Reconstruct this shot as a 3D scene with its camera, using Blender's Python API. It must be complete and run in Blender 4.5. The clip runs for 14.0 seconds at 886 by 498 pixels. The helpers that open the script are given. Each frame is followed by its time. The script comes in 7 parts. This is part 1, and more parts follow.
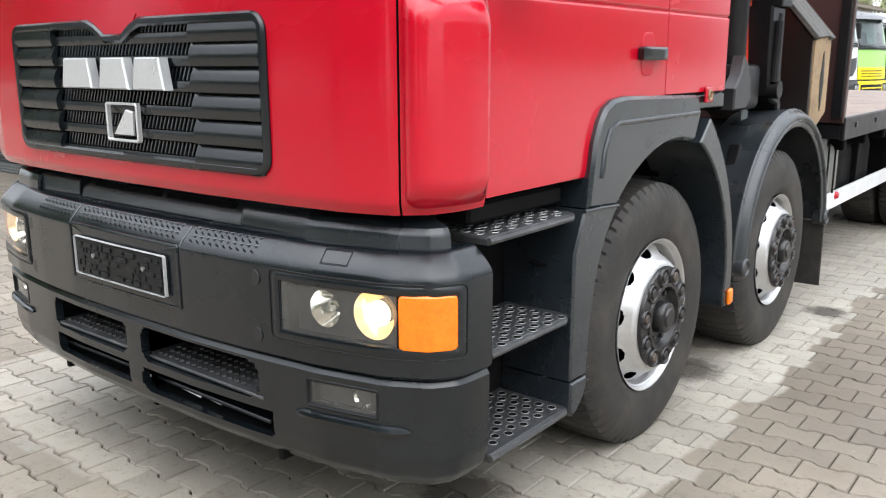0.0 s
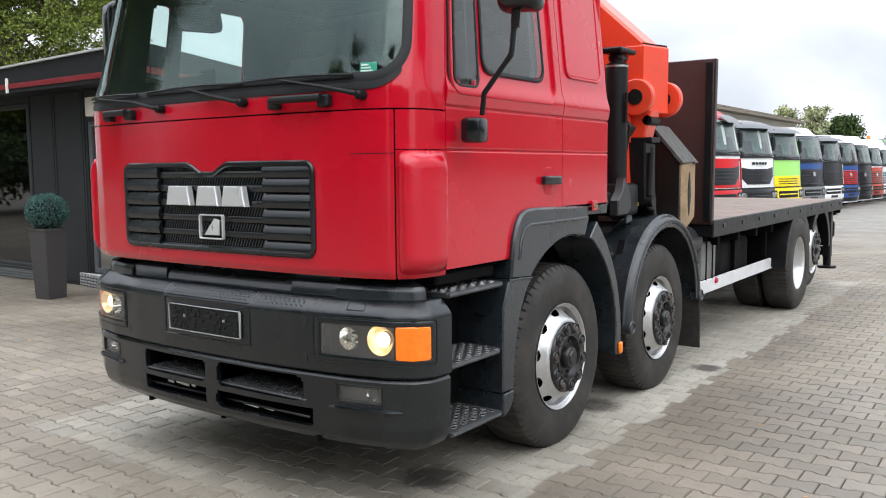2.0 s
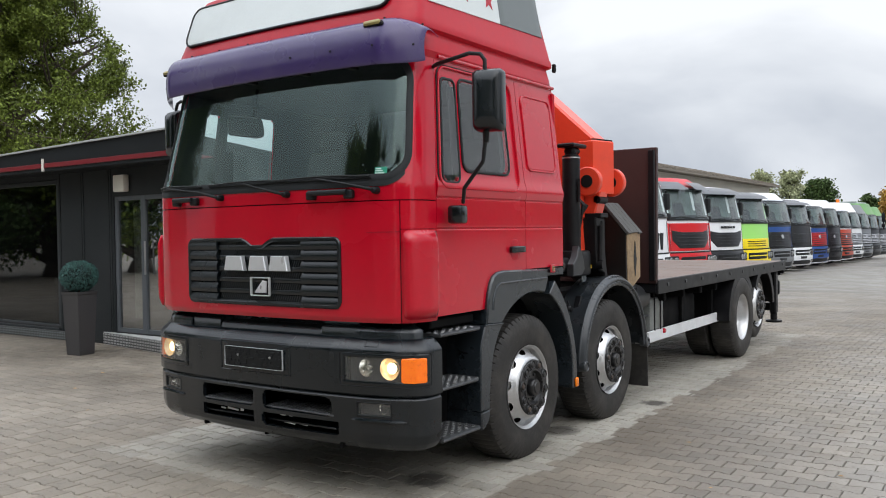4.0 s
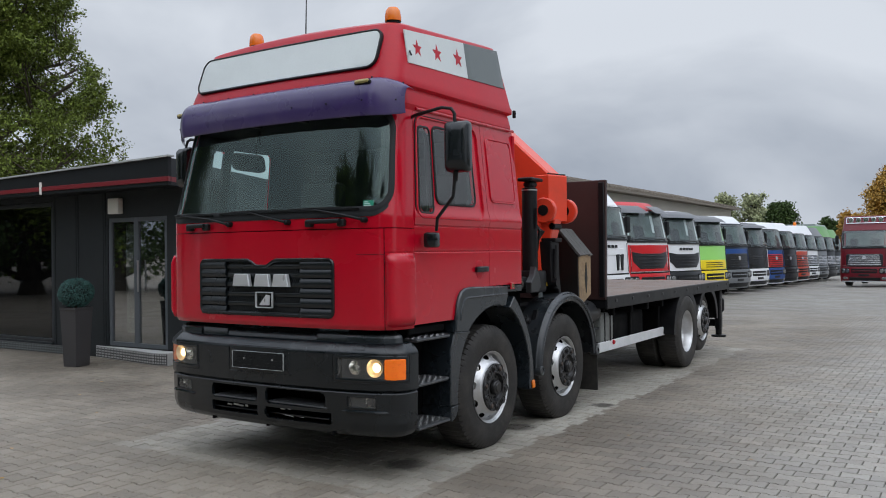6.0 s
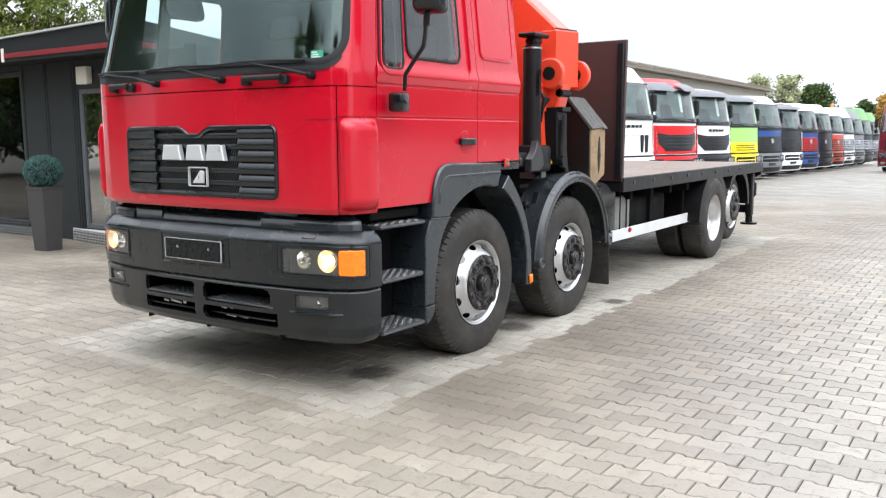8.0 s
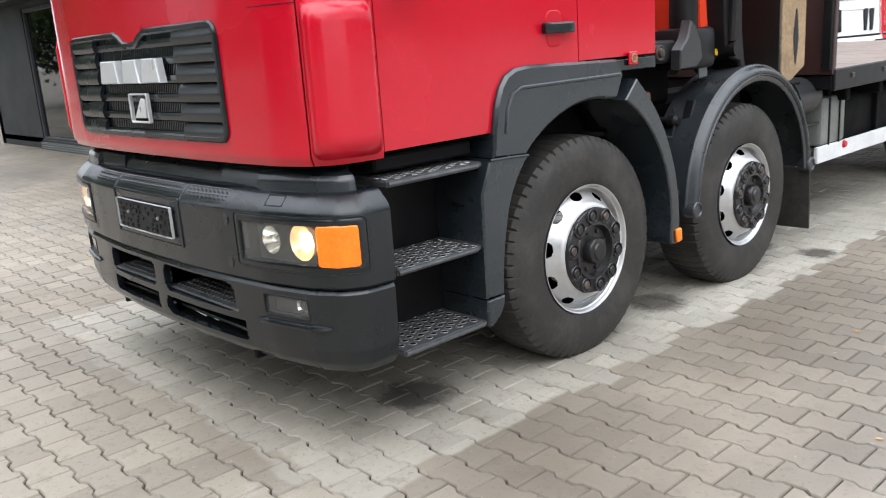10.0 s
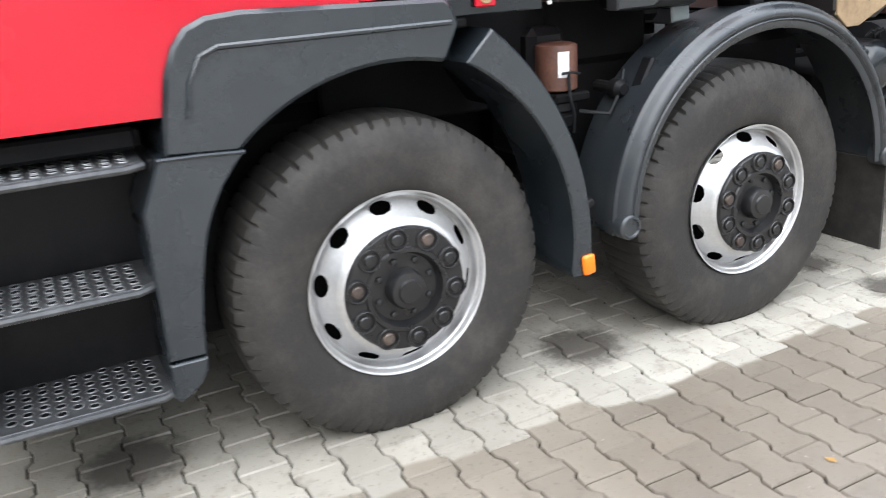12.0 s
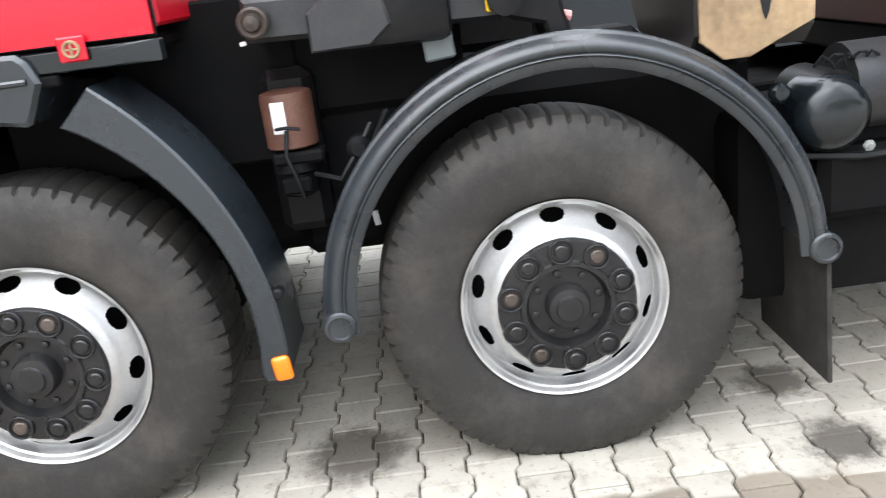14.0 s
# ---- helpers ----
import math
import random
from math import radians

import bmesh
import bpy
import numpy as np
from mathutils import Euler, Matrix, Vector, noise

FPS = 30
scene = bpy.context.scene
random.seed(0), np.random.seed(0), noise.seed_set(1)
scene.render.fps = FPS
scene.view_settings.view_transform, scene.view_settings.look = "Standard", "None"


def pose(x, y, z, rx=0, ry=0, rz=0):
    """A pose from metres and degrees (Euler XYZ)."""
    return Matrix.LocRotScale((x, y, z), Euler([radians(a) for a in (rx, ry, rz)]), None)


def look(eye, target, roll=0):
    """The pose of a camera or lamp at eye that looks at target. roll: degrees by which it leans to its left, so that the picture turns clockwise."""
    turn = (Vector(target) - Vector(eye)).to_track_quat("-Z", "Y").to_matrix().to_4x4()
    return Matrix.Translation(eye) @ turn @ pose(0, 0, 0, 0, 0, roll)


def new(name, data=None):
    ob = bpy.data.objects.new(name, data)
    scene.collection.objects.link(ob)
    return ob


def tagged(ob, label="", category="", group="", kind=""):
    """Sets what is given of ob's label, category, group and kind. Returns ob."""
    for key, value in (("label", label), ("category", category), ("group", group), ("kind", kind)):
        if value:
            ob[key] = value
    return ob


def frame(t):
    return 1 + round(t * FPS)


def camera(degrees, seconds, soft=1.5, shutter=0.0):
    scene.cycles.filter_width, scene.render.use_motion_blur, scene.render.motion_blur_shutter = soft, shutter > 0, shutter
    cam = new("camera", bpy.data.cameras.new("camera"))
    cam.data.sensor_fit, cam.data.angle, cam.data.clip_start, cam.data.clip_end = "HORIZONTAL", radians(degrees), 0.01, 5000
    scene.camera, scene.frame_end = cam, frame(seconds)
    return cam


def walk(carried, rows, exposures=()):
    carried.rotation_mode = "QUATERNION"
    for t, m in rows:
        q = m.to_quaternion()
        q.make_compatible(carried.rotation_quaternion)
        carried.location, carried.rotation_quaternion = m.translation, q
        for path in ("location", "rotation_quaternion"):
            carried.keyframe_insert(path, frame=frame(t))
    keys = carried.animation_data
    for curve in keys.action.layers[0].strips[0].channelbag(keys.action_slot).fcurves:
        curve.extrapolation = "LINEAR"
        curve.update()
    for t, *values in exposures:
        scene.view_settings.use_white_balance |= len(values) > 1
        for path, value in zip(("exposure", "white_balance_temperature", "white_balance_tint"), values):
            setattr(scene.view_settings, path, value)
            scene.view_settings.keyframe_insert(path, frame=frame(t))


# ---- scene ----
cam = camera(55.9, 14.0, soft=1.0, shutter=0.3)
PATH = [
    (0, (2.548, -1.452, 1.507), (1.325, 0.069, 1.069), -0.2),
    (0.5, (2.804, -1.736, 1.534), (1.602, -0.178, 1.18), 0.2),
    (1, (3.0, -2.031, 1.558), (1.831, -0.435, 1.267), -0.5),
    (1.5, (3.227, -2.325, 1.582), (2.055, -0.722, 1.342), -0.9),
    (2, (3.406, -2.691, 1.594), (2.247, -1.072, 1.405), -0.5),
    (2.5, (3.589, -3.01, 1.62), (2.434, -1.384, 1.482), -0.7),
    (3, (3.815, -3.257, 1.634), (2.65, -1.634, 1.54), -0.6),
    (5.3, (4.552, -4.497, 1.675), (3.469, -2.815, 1.672), -1.3),
    (5.5, (4.614, -4.568, 1.67), (3.534, -2.885, 1.669), -1.1),
    (6, (4.737, -4.713, 1.677), (3.659, -3.028, 1.685), -0.6),
    (6.5, (4.761, -4.701, 1.676), (3.687, -3.014, 1.699), -0.8),
    (7, (4.67, -4.481, 1.633), (3.601, -2.791, 1.591), -0.4),
    (7.5, (4.475, -4.04, 1.606), (3.411, -2.354, 1.452), -0.5),
    (8, (4.362, -3.527, 1.57), (3.245, -1.89, 1.302), -0.3),
    (8.5, (4.164, -3.067, 1.517), (2.988, -1.49, 1.156), 0.2),
    (8.7, (4.056, -2.835, 1.513), (2.852, -1.287, 1.12), -0.5),
    (10.8, (3.415, -0.676, 1.505), (1.85, 0.448, 0.969), -5.2),
    (11, (3.396, -0.463, 1.492), (1.807, 0.618, 0.938), -5.4),
    (11.5, (3.42, 0.038, 1.474), (1.78, 1.016, 0.877), -4.9),
    (12, (3.476, 0.615, 1.485), (1.78, 1.447, 0.828), -3.7),
    (12.5, (3.504, 1.177, 1.46), (1.776, 1.917, 0.776), -3.1),
    (13, (3.542, 1.727, 1.476), (1.714, 2.218, 0.83), -5.6),
    (13.5, (3.469, 2.241, 1.423), (1.575, 2.465, 0.821), -6.6),
    (14, (3.402, 2.734, 1.445), (1.503, 2.755, 0.817), -7.3),
]
EXPOSURES = [(0, 1.2, 6550, 10), (1.5, .85, 6500, 10), (3, .6, 6500, 10), (5.3, -.12, 6300, 10), (6.5, -.2, 6150, 10), (7, 0, 6200, 10), (7.5, .68, 6350, 10), (8, 1.15, 6450, 10), (8.5, 1.0, 6450, 10), (11, 1.2, 6450, 10), (12, 1.58, 6350, 10), (13, 1.55, 6350, 10), (14, 1.7, 6450, 10)]
walk(cam, [(t, look(eye, target, roll)) for t, eye, target, roll in PATH], EXPOSURES)

# ---- world ----
world = bpy.data.worlds.new("overcast_sky")
scene.world = world
world.use_nodes = True
wn, wl = world.node_tree.nodes, world.node_tree.links
wn.clear()
SUN_EL, SUN_AZ = radians(46), radians(125)
sky = wn.new("ShaderNodeTexSky")
sky.sky_type, sky.sun_disc = "NISHITA", False
sky.sun_elevation, sky.sun_rotation = SUN_EL, SUN_AZ
sky.air_density, sky.dust_density = 1.0, 4.0
hsv = wn.new("ShaderNodeHueSaturation")
hsv.inputs["Saturation"].default_value = 0.25
hsv.inputs["Value"].default_value = 0.10
wl.new(sky.outputs[0], hsv.inputs["Color"])
geo = wn.new("ShaderNodeTexCoord")
mp = wn.new("ShaderNodeMapping")
mp.inputs["Scale"].default_value = (1.0, 1.0, 1.9)
wl.new(geo.outputs["Generated"], mp.inputs["Vector"])
cl = wn.new("ShaderNodeTexNoise")
cl.inputs["Scale"].default_value, cl.inputs["Detail"].default_value, cl.inputs["Roughness"].default_value = 1.9, 6.0, 0.48
cl.inputs["Distortion"].default_value = 0.35
wl.new(mp.outputs[0], cl.inputs["Vector"])
ramp = wn.new("ShaderNodeValToRGB")
ramp.color_ramp.elements[0].position, ramp.color_ramp.elements[0].color = 0.36, (0.36, 0.405, 0.48, 1)
ramp.color_ramp.elements[1].position, ramp.color_ramp.elements[1].color = 0.66, (0.88, 0.91, 0.95, 1)
wl.new(cl.outputs["Fac"], ramp.inputs[0])
mixc = wn.new("ShaderNodeMix")
mixc.data_type = "RGBA"
mixc.inputs["Factor"].default_value = 0.93
wl.new(hsv.outputs[0], mixc.inputs["A"])
wl.new(ramp.outputs[0], mixc.inputs["B"])
bg = wn.new("ShaderNodeBackground")
bg.inputs["Strength"].default_value = 0.95
wo = wn.new("ShaderNodeOutputWorld")
# an overcast sky is brighter overhead than near the horizon
sepw = wn.new("ShaderNodeSeparateXYZ")
wl.new(geo.outputs["Generated"], sepw.inputs[0])
zen = wn.new("ShaderNodeMapRange")
zen.interpolation_type = "SMOOTHSTEP"
zen.inputs["From Min"].default_value, zen.inputs["From Max"].default_value = 0.25, 0.95
zen.inputs["To Min"].default_value, zen.inputs["To Max"].default_value = 1.0, 3.0
wl.new(sepw.outputs[2], zen.inputs["Value"])
lift = wn.new("ShaderNodeMix")
lift.data_type, lift.blend_type = "RGBA", "MULTIPLY"
lift.inputs["Factor"].default_value = 1.0
lift.clamp_result = False
wl.new(mixc.outputs["Result"], lift.inputs["A"])
wl.new(zen.outputs[0], lift.inputs["B"])
wl.new(lift.outputs["Result"], bg.inputs[0])
wl.new(bg.outputs[0], wo.inputs[0])

sun = new("sun", bpy.data.lights.new("sun", "SUN"))
sun.data.energy, sun.data.angle, sun.data.color = 0.6, radians(70), (1.0, 0.97, 0.93)
sun.matrix_world = look((0, 0, 30), (0 - 30 * math.sin(SUN_AZ) / math.tan(SUN_EL), 0 - 30 * math.cos(SUN_AZ) / math.tan(SUN_EL), 0))


# ---- materials ----
def material(name, color, rough=0.5, metal=0.0, vary=0.12, scale=6.0, fine=90.0, bump=0.0, coat=0.0, dirt=None, dirt_amount=0.35, object_random=0.0, island=0.0, emit=None, power=0.0, spec=0.5, rough_vary=0.12):
    """A surface with stains at one scale, grain at a finer one, gloss that varies, and fine relief."""
    m = bpy.data.materials.new(name)
    m.use_nodes = True
    n, l = m.node_tree.nodes, m.node_tree.links
    b = n["Principled BSDF"]
    tc = n.new("ShaderNodeTexCoord")
    big, small = n.new("ShaderNodeTexNoise"), n.new("ShaderNodeTexNoise")
    big.inputs["Scale"].default_value, big.inputs["Detail"].default_value = scale, 5.0
    small.inputs["Scale"].default_value, small.inputs["Detail"].default_value = fine, 3.0
    for t in (big, small):
        l.new(tc.outputs["Object"], t.inputs["Vector"])
    add = n.new("ShaderNodeMath")
    add.operation = "MULTIPLY_ADD"
    add.inputs[1].default_value = 0.5
    l.new(small.outputs["Fac"], add.inputs[0])
    half = n.new("ShaderNodeMath")
    half.operation, half.inputs[1].default_value = "MULTIPLY", 0.5
    l.new(big.outputs["Fac"], half.inputs[0])
    l.new(half.outputs[0], add.inputs[2])
    rng = n.new("ShaderNodeMapRange")
    rng.inputs["From Min"].default_value, rng.inputs["From Max"].default_value = 0.25, 0.75
    rng.inputs["To Min"].default_value, rng.inputs["To Max"].default_value = 1 - vary, 1 + vary
    l.new(add.outputs[0], rng.inputs["Value"])
    value = rng.outputs[0]
    for source, amount in (("object", object_random), ("island", island)):
        if amount:
            src = n.new("ShaderNodeObjectInfo").outputs["Random"] if source == "object" else n.new("ShaderNodeNewGeometry").outputs["Random Per Island"]
            r2 = n.new("ShaderNodeMapRange")
            r2.inputs["To Min"].default_value, r2.inputs["To Max"].default_value = 1 - amount, 1 + amount
            l.new(src, r2.inputs["Value"])
            mul = n.new("ShaderNodeMath")
            mul.operation = "MULTIPLY"
            l.new(value, mul.inputs[0])
            l.new(r2.outputs[0], mul.inputs[1])
            value = mul.outputs[0]
    base = n.new("ShaderNodeMix")
    base.data_type, base.blend_type = "RGBA", "MULTIPLY"
    base.inputs["Factor"].default_value = 1.0
    base.inputs["A"].default_value = (*color, 1)
    l.new(value, base.inputs["B"])
    out = base.outputs["Result"]
    if dirt:
        d = n.new("ShaderNodeTexNoise")
        d.inputs["Scale"].default_value, d.inputs["Detail"].default_value = scale * 0.7, 9.0
        d.inputs["Roughness"].default_value = 0.7
        l.new(tc.outputs["Object"], d.inputs["Vector"])
        dr = n.new("ShaderNodeMapRange")
        dr.inputs["From Min"].default_value, dr.inputs["From Max"].default_value = 0.45, 0.75
        dr.inputs["To Max"].default_value = dirt_amount
        l.new(d.outputs["Fac"], dr.inputs["Value"])
        dm = n.new("ShaderNodeMix")
        dm.data_type = "RGBA"
        dm.inputs["B"].default_value = (*dirt, 1)
        l.new(dr.outputs[0], dm.inputs["Factor"])
        l.new(out, dm.inputs["A"])
        out = dm.outputs["Result"]
    l.new(out, b.inputs["Base Color"])
    rr = n.new("ShaderNodeMapRange")
    rr.inputs["From Min"].default_value, rr.inputs["From Max"].default_value = 0.3, 0.7
    rr.inputs["To Min"].default_value, rr.inputs["To Max"].default_value = max(0.02, rough * (1 - rough_vary)), min(1, rough * (1 + rough_vary))
    l.new(big.outputs["Fac"], rr.inputs["Value"])
    l.new(rr.outputs[0], b.inputs["Roughness"])
    b.inputs["Metallic"].default_value = metal
    b.inputs["Specular IOR Level"].default_value = spec
    b.inputs["Coat Weight"].default_value = coat
    b.inputs["Coat Roughness"].default_value = 0.12
    if bump:
        bp = n.new("ShaderNodeBump")
        bp.inputs["Strength"].default_value, bp.inputs["Distance"].default_value = bump, 0.004
        l.new(small.outputs["Fac"], bp.inputs["Height"])
        l.new(bp.outputs[0], b.inputs["Normal"])
    if emit:
        b.inputs["Emission Color"].default_value = (*emit, 1)
        b.inputs["Emission Strength"].default_value = power
    return m


def glass_material(name, tint, rough=0.02, film=(0.3, 0.32, 0.32), haze=0.0, gloss=(0.95, 0.95, 0.95), base=0.06):
    """A thin pane: tinted see-through, with gloss by Fresnel and a pale film for dust and painted sky sheen."""
    m = bpy.data.materials.new(name)
    m.use_nodes = True
    n, l = m.node_tree.nodes, m.node_tree.links
    n.clear()
    o = n.new("ShaderNodeOutputMaterial")
    tr, gl, df = n.new("ShaderNodeBsdfTransparent"), n.new("ShaderNodeBsdfGlossy"), n.new("ShaderNodeBsdfDiffuse")
    tr.inputs[0].default_value = (*tint, 1)
    gl.inputs["Roughness"].default_value = rough
    gl.inputs[0].default_value = (*gloss, 1)
    df.inputs[0].default_value = (*film, 1)
    lw = n.new("ShaderNodeLayerWeight")
    lw.inputs[0].default_value = 0.5
    pw5, fr = n.new("ShaderNodeMath"), n.new("ShaderNodeMath")
    pw5.operation, pw5.inputs[1].default_value = "POWER", 5.0
    fr.operation, fr.inputs[1].default_value, fr.inputs[2].default_value = "MULTIPLY_ADD", 0.92, base
    l.new(lw.outputs["Facing"], pw5.inputs[0])
    l.new(pw5.outputs[0], fr.inputs[0])
    tc, nz, mr = n.new("ShaderNodeTexCoord"), n.new("ShaderNodeTexNoise"), n.new("ShaderNodeMapRange")
    nz.inputs["Scale"].default_value, nz.inputs["Detail"].default_value = 3.0, 6.0
    l.new(tc.outputs["Object"], nz.inputs["Vector"])
    mr.inputs["To Min"].default_value, mr.inputs["To Max"].default_value = 0.0, 2 * haze
    l.new(nz.outputs["Fac"], mr.inputs["Value"])
    m0, m1 = n.new("ShaderNodeMixShader"), n.new("ShaderNodeMixShader")
    l.new(mr.outputs[0], m0.inputs[0])
    l.new(tr.outputs[0], m0.inputs[1])
    l.new(df.outputs[0], m0.inputs[2])
    l.new(fr.outputs[0], m1.inputs[0])
    l.new(m0.outputs[0], m1.inputs[1])
    l.new(gl.outputs[0], m1.inputs[2])
    l.new(m1.outputs[0], o.inputs[0])
    return m


RED = material("red_paint", (0.50, 0.0026, 0.018), 0.26, coat=0.75, vary=0.05, scale=1.5, fine=25, dirt=(0.46, 0.005, 0.017), dirt_amount=0.3, spec=0.18)
ROOFRED = material("roof_red_paint", (0.47, 0.003, 0.016), 0.36, coat=0.15, vary=0.08, scale=2, fine=30, dirt=(0.36, 0.012, 0.022), dirt_amount=0.3, spec=0.25)
CRANERED = material("crane_orange_red", (0.80, 0.06, 0.022), 0.38, coat=0.3, vary=0.07, scale=3, dirt=(0.35, 0.05, 0.03), dirt_amount=0.3)
PLASTIC = material("dark_grey_plastic", (0.005, 0.0075, 0.0095), 0.24, vary=0.3, scale=3, fine=260, bump=0.05, dirt=(0.018, 0.022, 0.025), dirt_amount=0.35, spec=0.52, rough_vary=0.35, coat=0.08)
# the dark grey plastic in a lighter tone: fenders, shelf, covers, grille mesh
FENDER = material("lighter_grey_plastic", (0.0145, 0.0195, 0.0240), 0.24, vary=0.25, scale=3, fine=240, bump=0.06, dirt=(0.050, 0.056, 0.062), dirt_amount=0.4, spec=0.7, rough_vary=0.35, coat=0.12)
ARCH = material("worn_mudguard_plastic", (0.021, 0.025, 0.029), 0.30, vary=0.3, scale=4, fine=200, bump=0.08, dirt=(0.085, 0.085, 0.083), dirt_amount=0.45, spec=0.6, rough_vary=0.3)
BLACK = material("black_painted_steel", (0.008, 0.008, 0.009), 0.38, vary=0.25, scale=6, dirt=(0.03, 0.027, 0.024), dirt_amount=0.4, spec=0.16)
# near-black for chassis parts, and for shade painted into gaps and openings
DULL = material("chassis_and_gap_shade", (0.0045, 0.0045, 0.005), 0.7, vary=0.3, scale=6, dirt=(0.012, 0.011, 0.010), dirt_amount=0.4, spec=0.1)
RUBBER = material("tyre_rubber", (0.026, 0.0242, 0.0225), 0.6, vary=0.25, scale=7, fine=120, bump=0.3, dirt=(0.098, 0.087, 0.075), dirt_amount=0.55, spec=0.35)
DARKSTEEL = material("dark_worn_steel", (0.021, 0.022, 0.024), 0.42, vary=0.35, scale=7, dirt=(0.07, 0.062, 0.054), dirt_amount=0.4, spec=0.5)
GASKET = material("rubber_gasket", (0.009, 0.010, 0.011), 0.5, vary=0.1, spec=0.3)
SILVER = material("silver_wheel_paint", (0.62, 0.62, 0.62), 0.36, metal=0.75, vary=0.10, scale=9, dirt=(0.30, 0.29, 0.28), dirt_amount=0.4)
HUBBLACK = material("black_hub", (0.012, 0.012, 0.013), 0.30, vary=0.2, scale=14, dirt=(0.05, 0.046, 0.042), dirt_amount=0.35)
NUT = material("wheel_nut_steel", (0.075, 0.060, 0.052), 0.5, metal=0.4, vary=0.4, scale=60, dirt=(0.09, 0.045, 0.025), dirt_amount=0.5, object_random=0.4)
CHROME = material("bright_badge_metal", (0.70, 0.71, 0.72), 0.3, metal=0.5, vary=0.05)
TREAD = material("worn_tread_plate", (0.075, 0.077, 0.08), 0.4, metal=0.5, vary=0.35, scale=12, fine=200, bump=0.2, dirt=(0.24, 0.24, 0.24), dirt_amount=0.4)
STUD = material("worn_tread_stud", (0.26, 0.26, 0.26), 0.32, metal=0.6, vary=0.3, scale=20)
PURPLE = material("purple_acrylic_visor", (0.050, 0.030, 0.125), 0.28, vary=0.12, scale=2.5, coat=0.35, dirt=(0.14, 0.12, 0.2), dirt_amount=0.4)
SIGN = material("white_sign_panel", (0.66, 0.70, 0.69), 0.4, vary=0.05, scale=2, dirt=(0.5, 0.53, 0.52), dirt_amount=0.4)
RIMGREY = material("pale_plastic_rim", (0.36, 0.37, 0.37), 0.45, vary=0.2)
STICKGREY = material("grey_panel", (0.15, 0.17, 0.17), 0.4, vary=0.06)
AMBER = material("amber_beacon", (0.85, 0.21, 0.01), 0.25, vary=0.06, coat=0.4)
ORANGELENS = material("orange_indicator_lens", (0.90, 0.16, 0.003), 0.22, vary=0.3, scale=22, coat=0.4, emit=(1.0, 0.19, 0.0), power=0.18)
YELLOWLENS = material("amber_side_reflector", (0.90, 0.21, 0.006), 0.22, vary=0.08, coat=0.5)
LAMPGLOW = material("lit_headlamp_bulb", (1, 0.9, 0.7), 0.3, emit=(1.0, 0.74, 0.42), power=3.2)
# faint emission stands for the bulb's light on the bowl
LAMPWARM = material("warm_self_glowing_reflector", (0.9, 0.75, 0.5), 0.2, metal=0.6, emit=(1.0, 0.62, 0.30), power=0.14)
LAMPCHROME = material("lamp_reflector", (0.85, 0.83, 0.78), 0.12, metal=1.0, vary=0.05)
LAMPDARK = material("lamp_housing", (0.03, 0.033, 0.036), 0.35)
WOODDECK = material("worn_plywood_deck", (0.13, 0.076, 0.052), 0.38, vary=0.6, scale=3.5, fine=25, dirt=(0.23, 0.165, 0.125), dirt_amount=0.6, object_random=0.15, spec=0.3)
BROWNBOARD = material("brown_film_faced_board", (0.040, 0.017, 0.015), 0.42, vary=0.2, scale=1.2, dirt=(0.07, 0.04, 0.035), dirt_amount=0.3)
RAWWOOD = material("raw_wood", (0.31, 0.215, 0.12), 0.7, vary=0.4, scale=7, fine=40, dirt=(0.12, 0.07, 0.04), dirt_amount=0.7)
DARKWOOD = material("dark_stained_wood", (0.012, 0.010, 0.009), 0.35, vary=0.3, scale=5)
WHITEBAR = material("white_painted_rail", (0.72, 0.73, 0.74), 0.4, vary=0.1, dirt=(0.4, 0.4, 0.4), dirt_amount=0.4)
STEEL = material("bare_steel", (0.5, 0.5, 0.5), 0.35, metal=0.9, vary=0.15)
GREYBOX = material("grey_battery_box", (0.20, 0.21, 0.20), 0.5, vary=0.3, dirt=(0.07, 0.06, 0.05), dirt_amount=0.6)
RUST = material("rust_brown_filter", (0.125, 0.055, 0.036), 0.55, vary=0.4, scale=20, dirt=(0.07, 0.03, 0.02), dirt_amount=0.6)
WHITE = material("white_label", (0.8, 0.8, 0.8), 0.5, vary=0.04)
GREENSTICK = material("green_sticker", (0.02, 0.30, 0.19), 0.4, vary=0.04)
YELLOW = material("yellow_paint", (0.80, 0.52, 0.02), 0.4, vary=0.1)
SEAT = material("dark_seat_cloth", (0.03, 0.032, 0.035), 0.85, vary=0.2)
WS = glass_material("windscreen_glass", (0.86, 0.97, 0.94), rough=0.03, haze=0.008, film=(0.28, 0.40, 0.37), gloss=(0.80, 1.0, 0.94), base=0.085)
SG = glass_material("side_glass", (0.84, 0.95, 0.92), haze=0.02, base=0.11, film=(0.40, 0.48, 0.47))
# the pale film also stands for sky reflected in the glass
LENS = glass_material("clear_lamp_glass", (0.93, 0.94, 0.93), haze=0.09, film=(0.5, 0.5, 0.48))


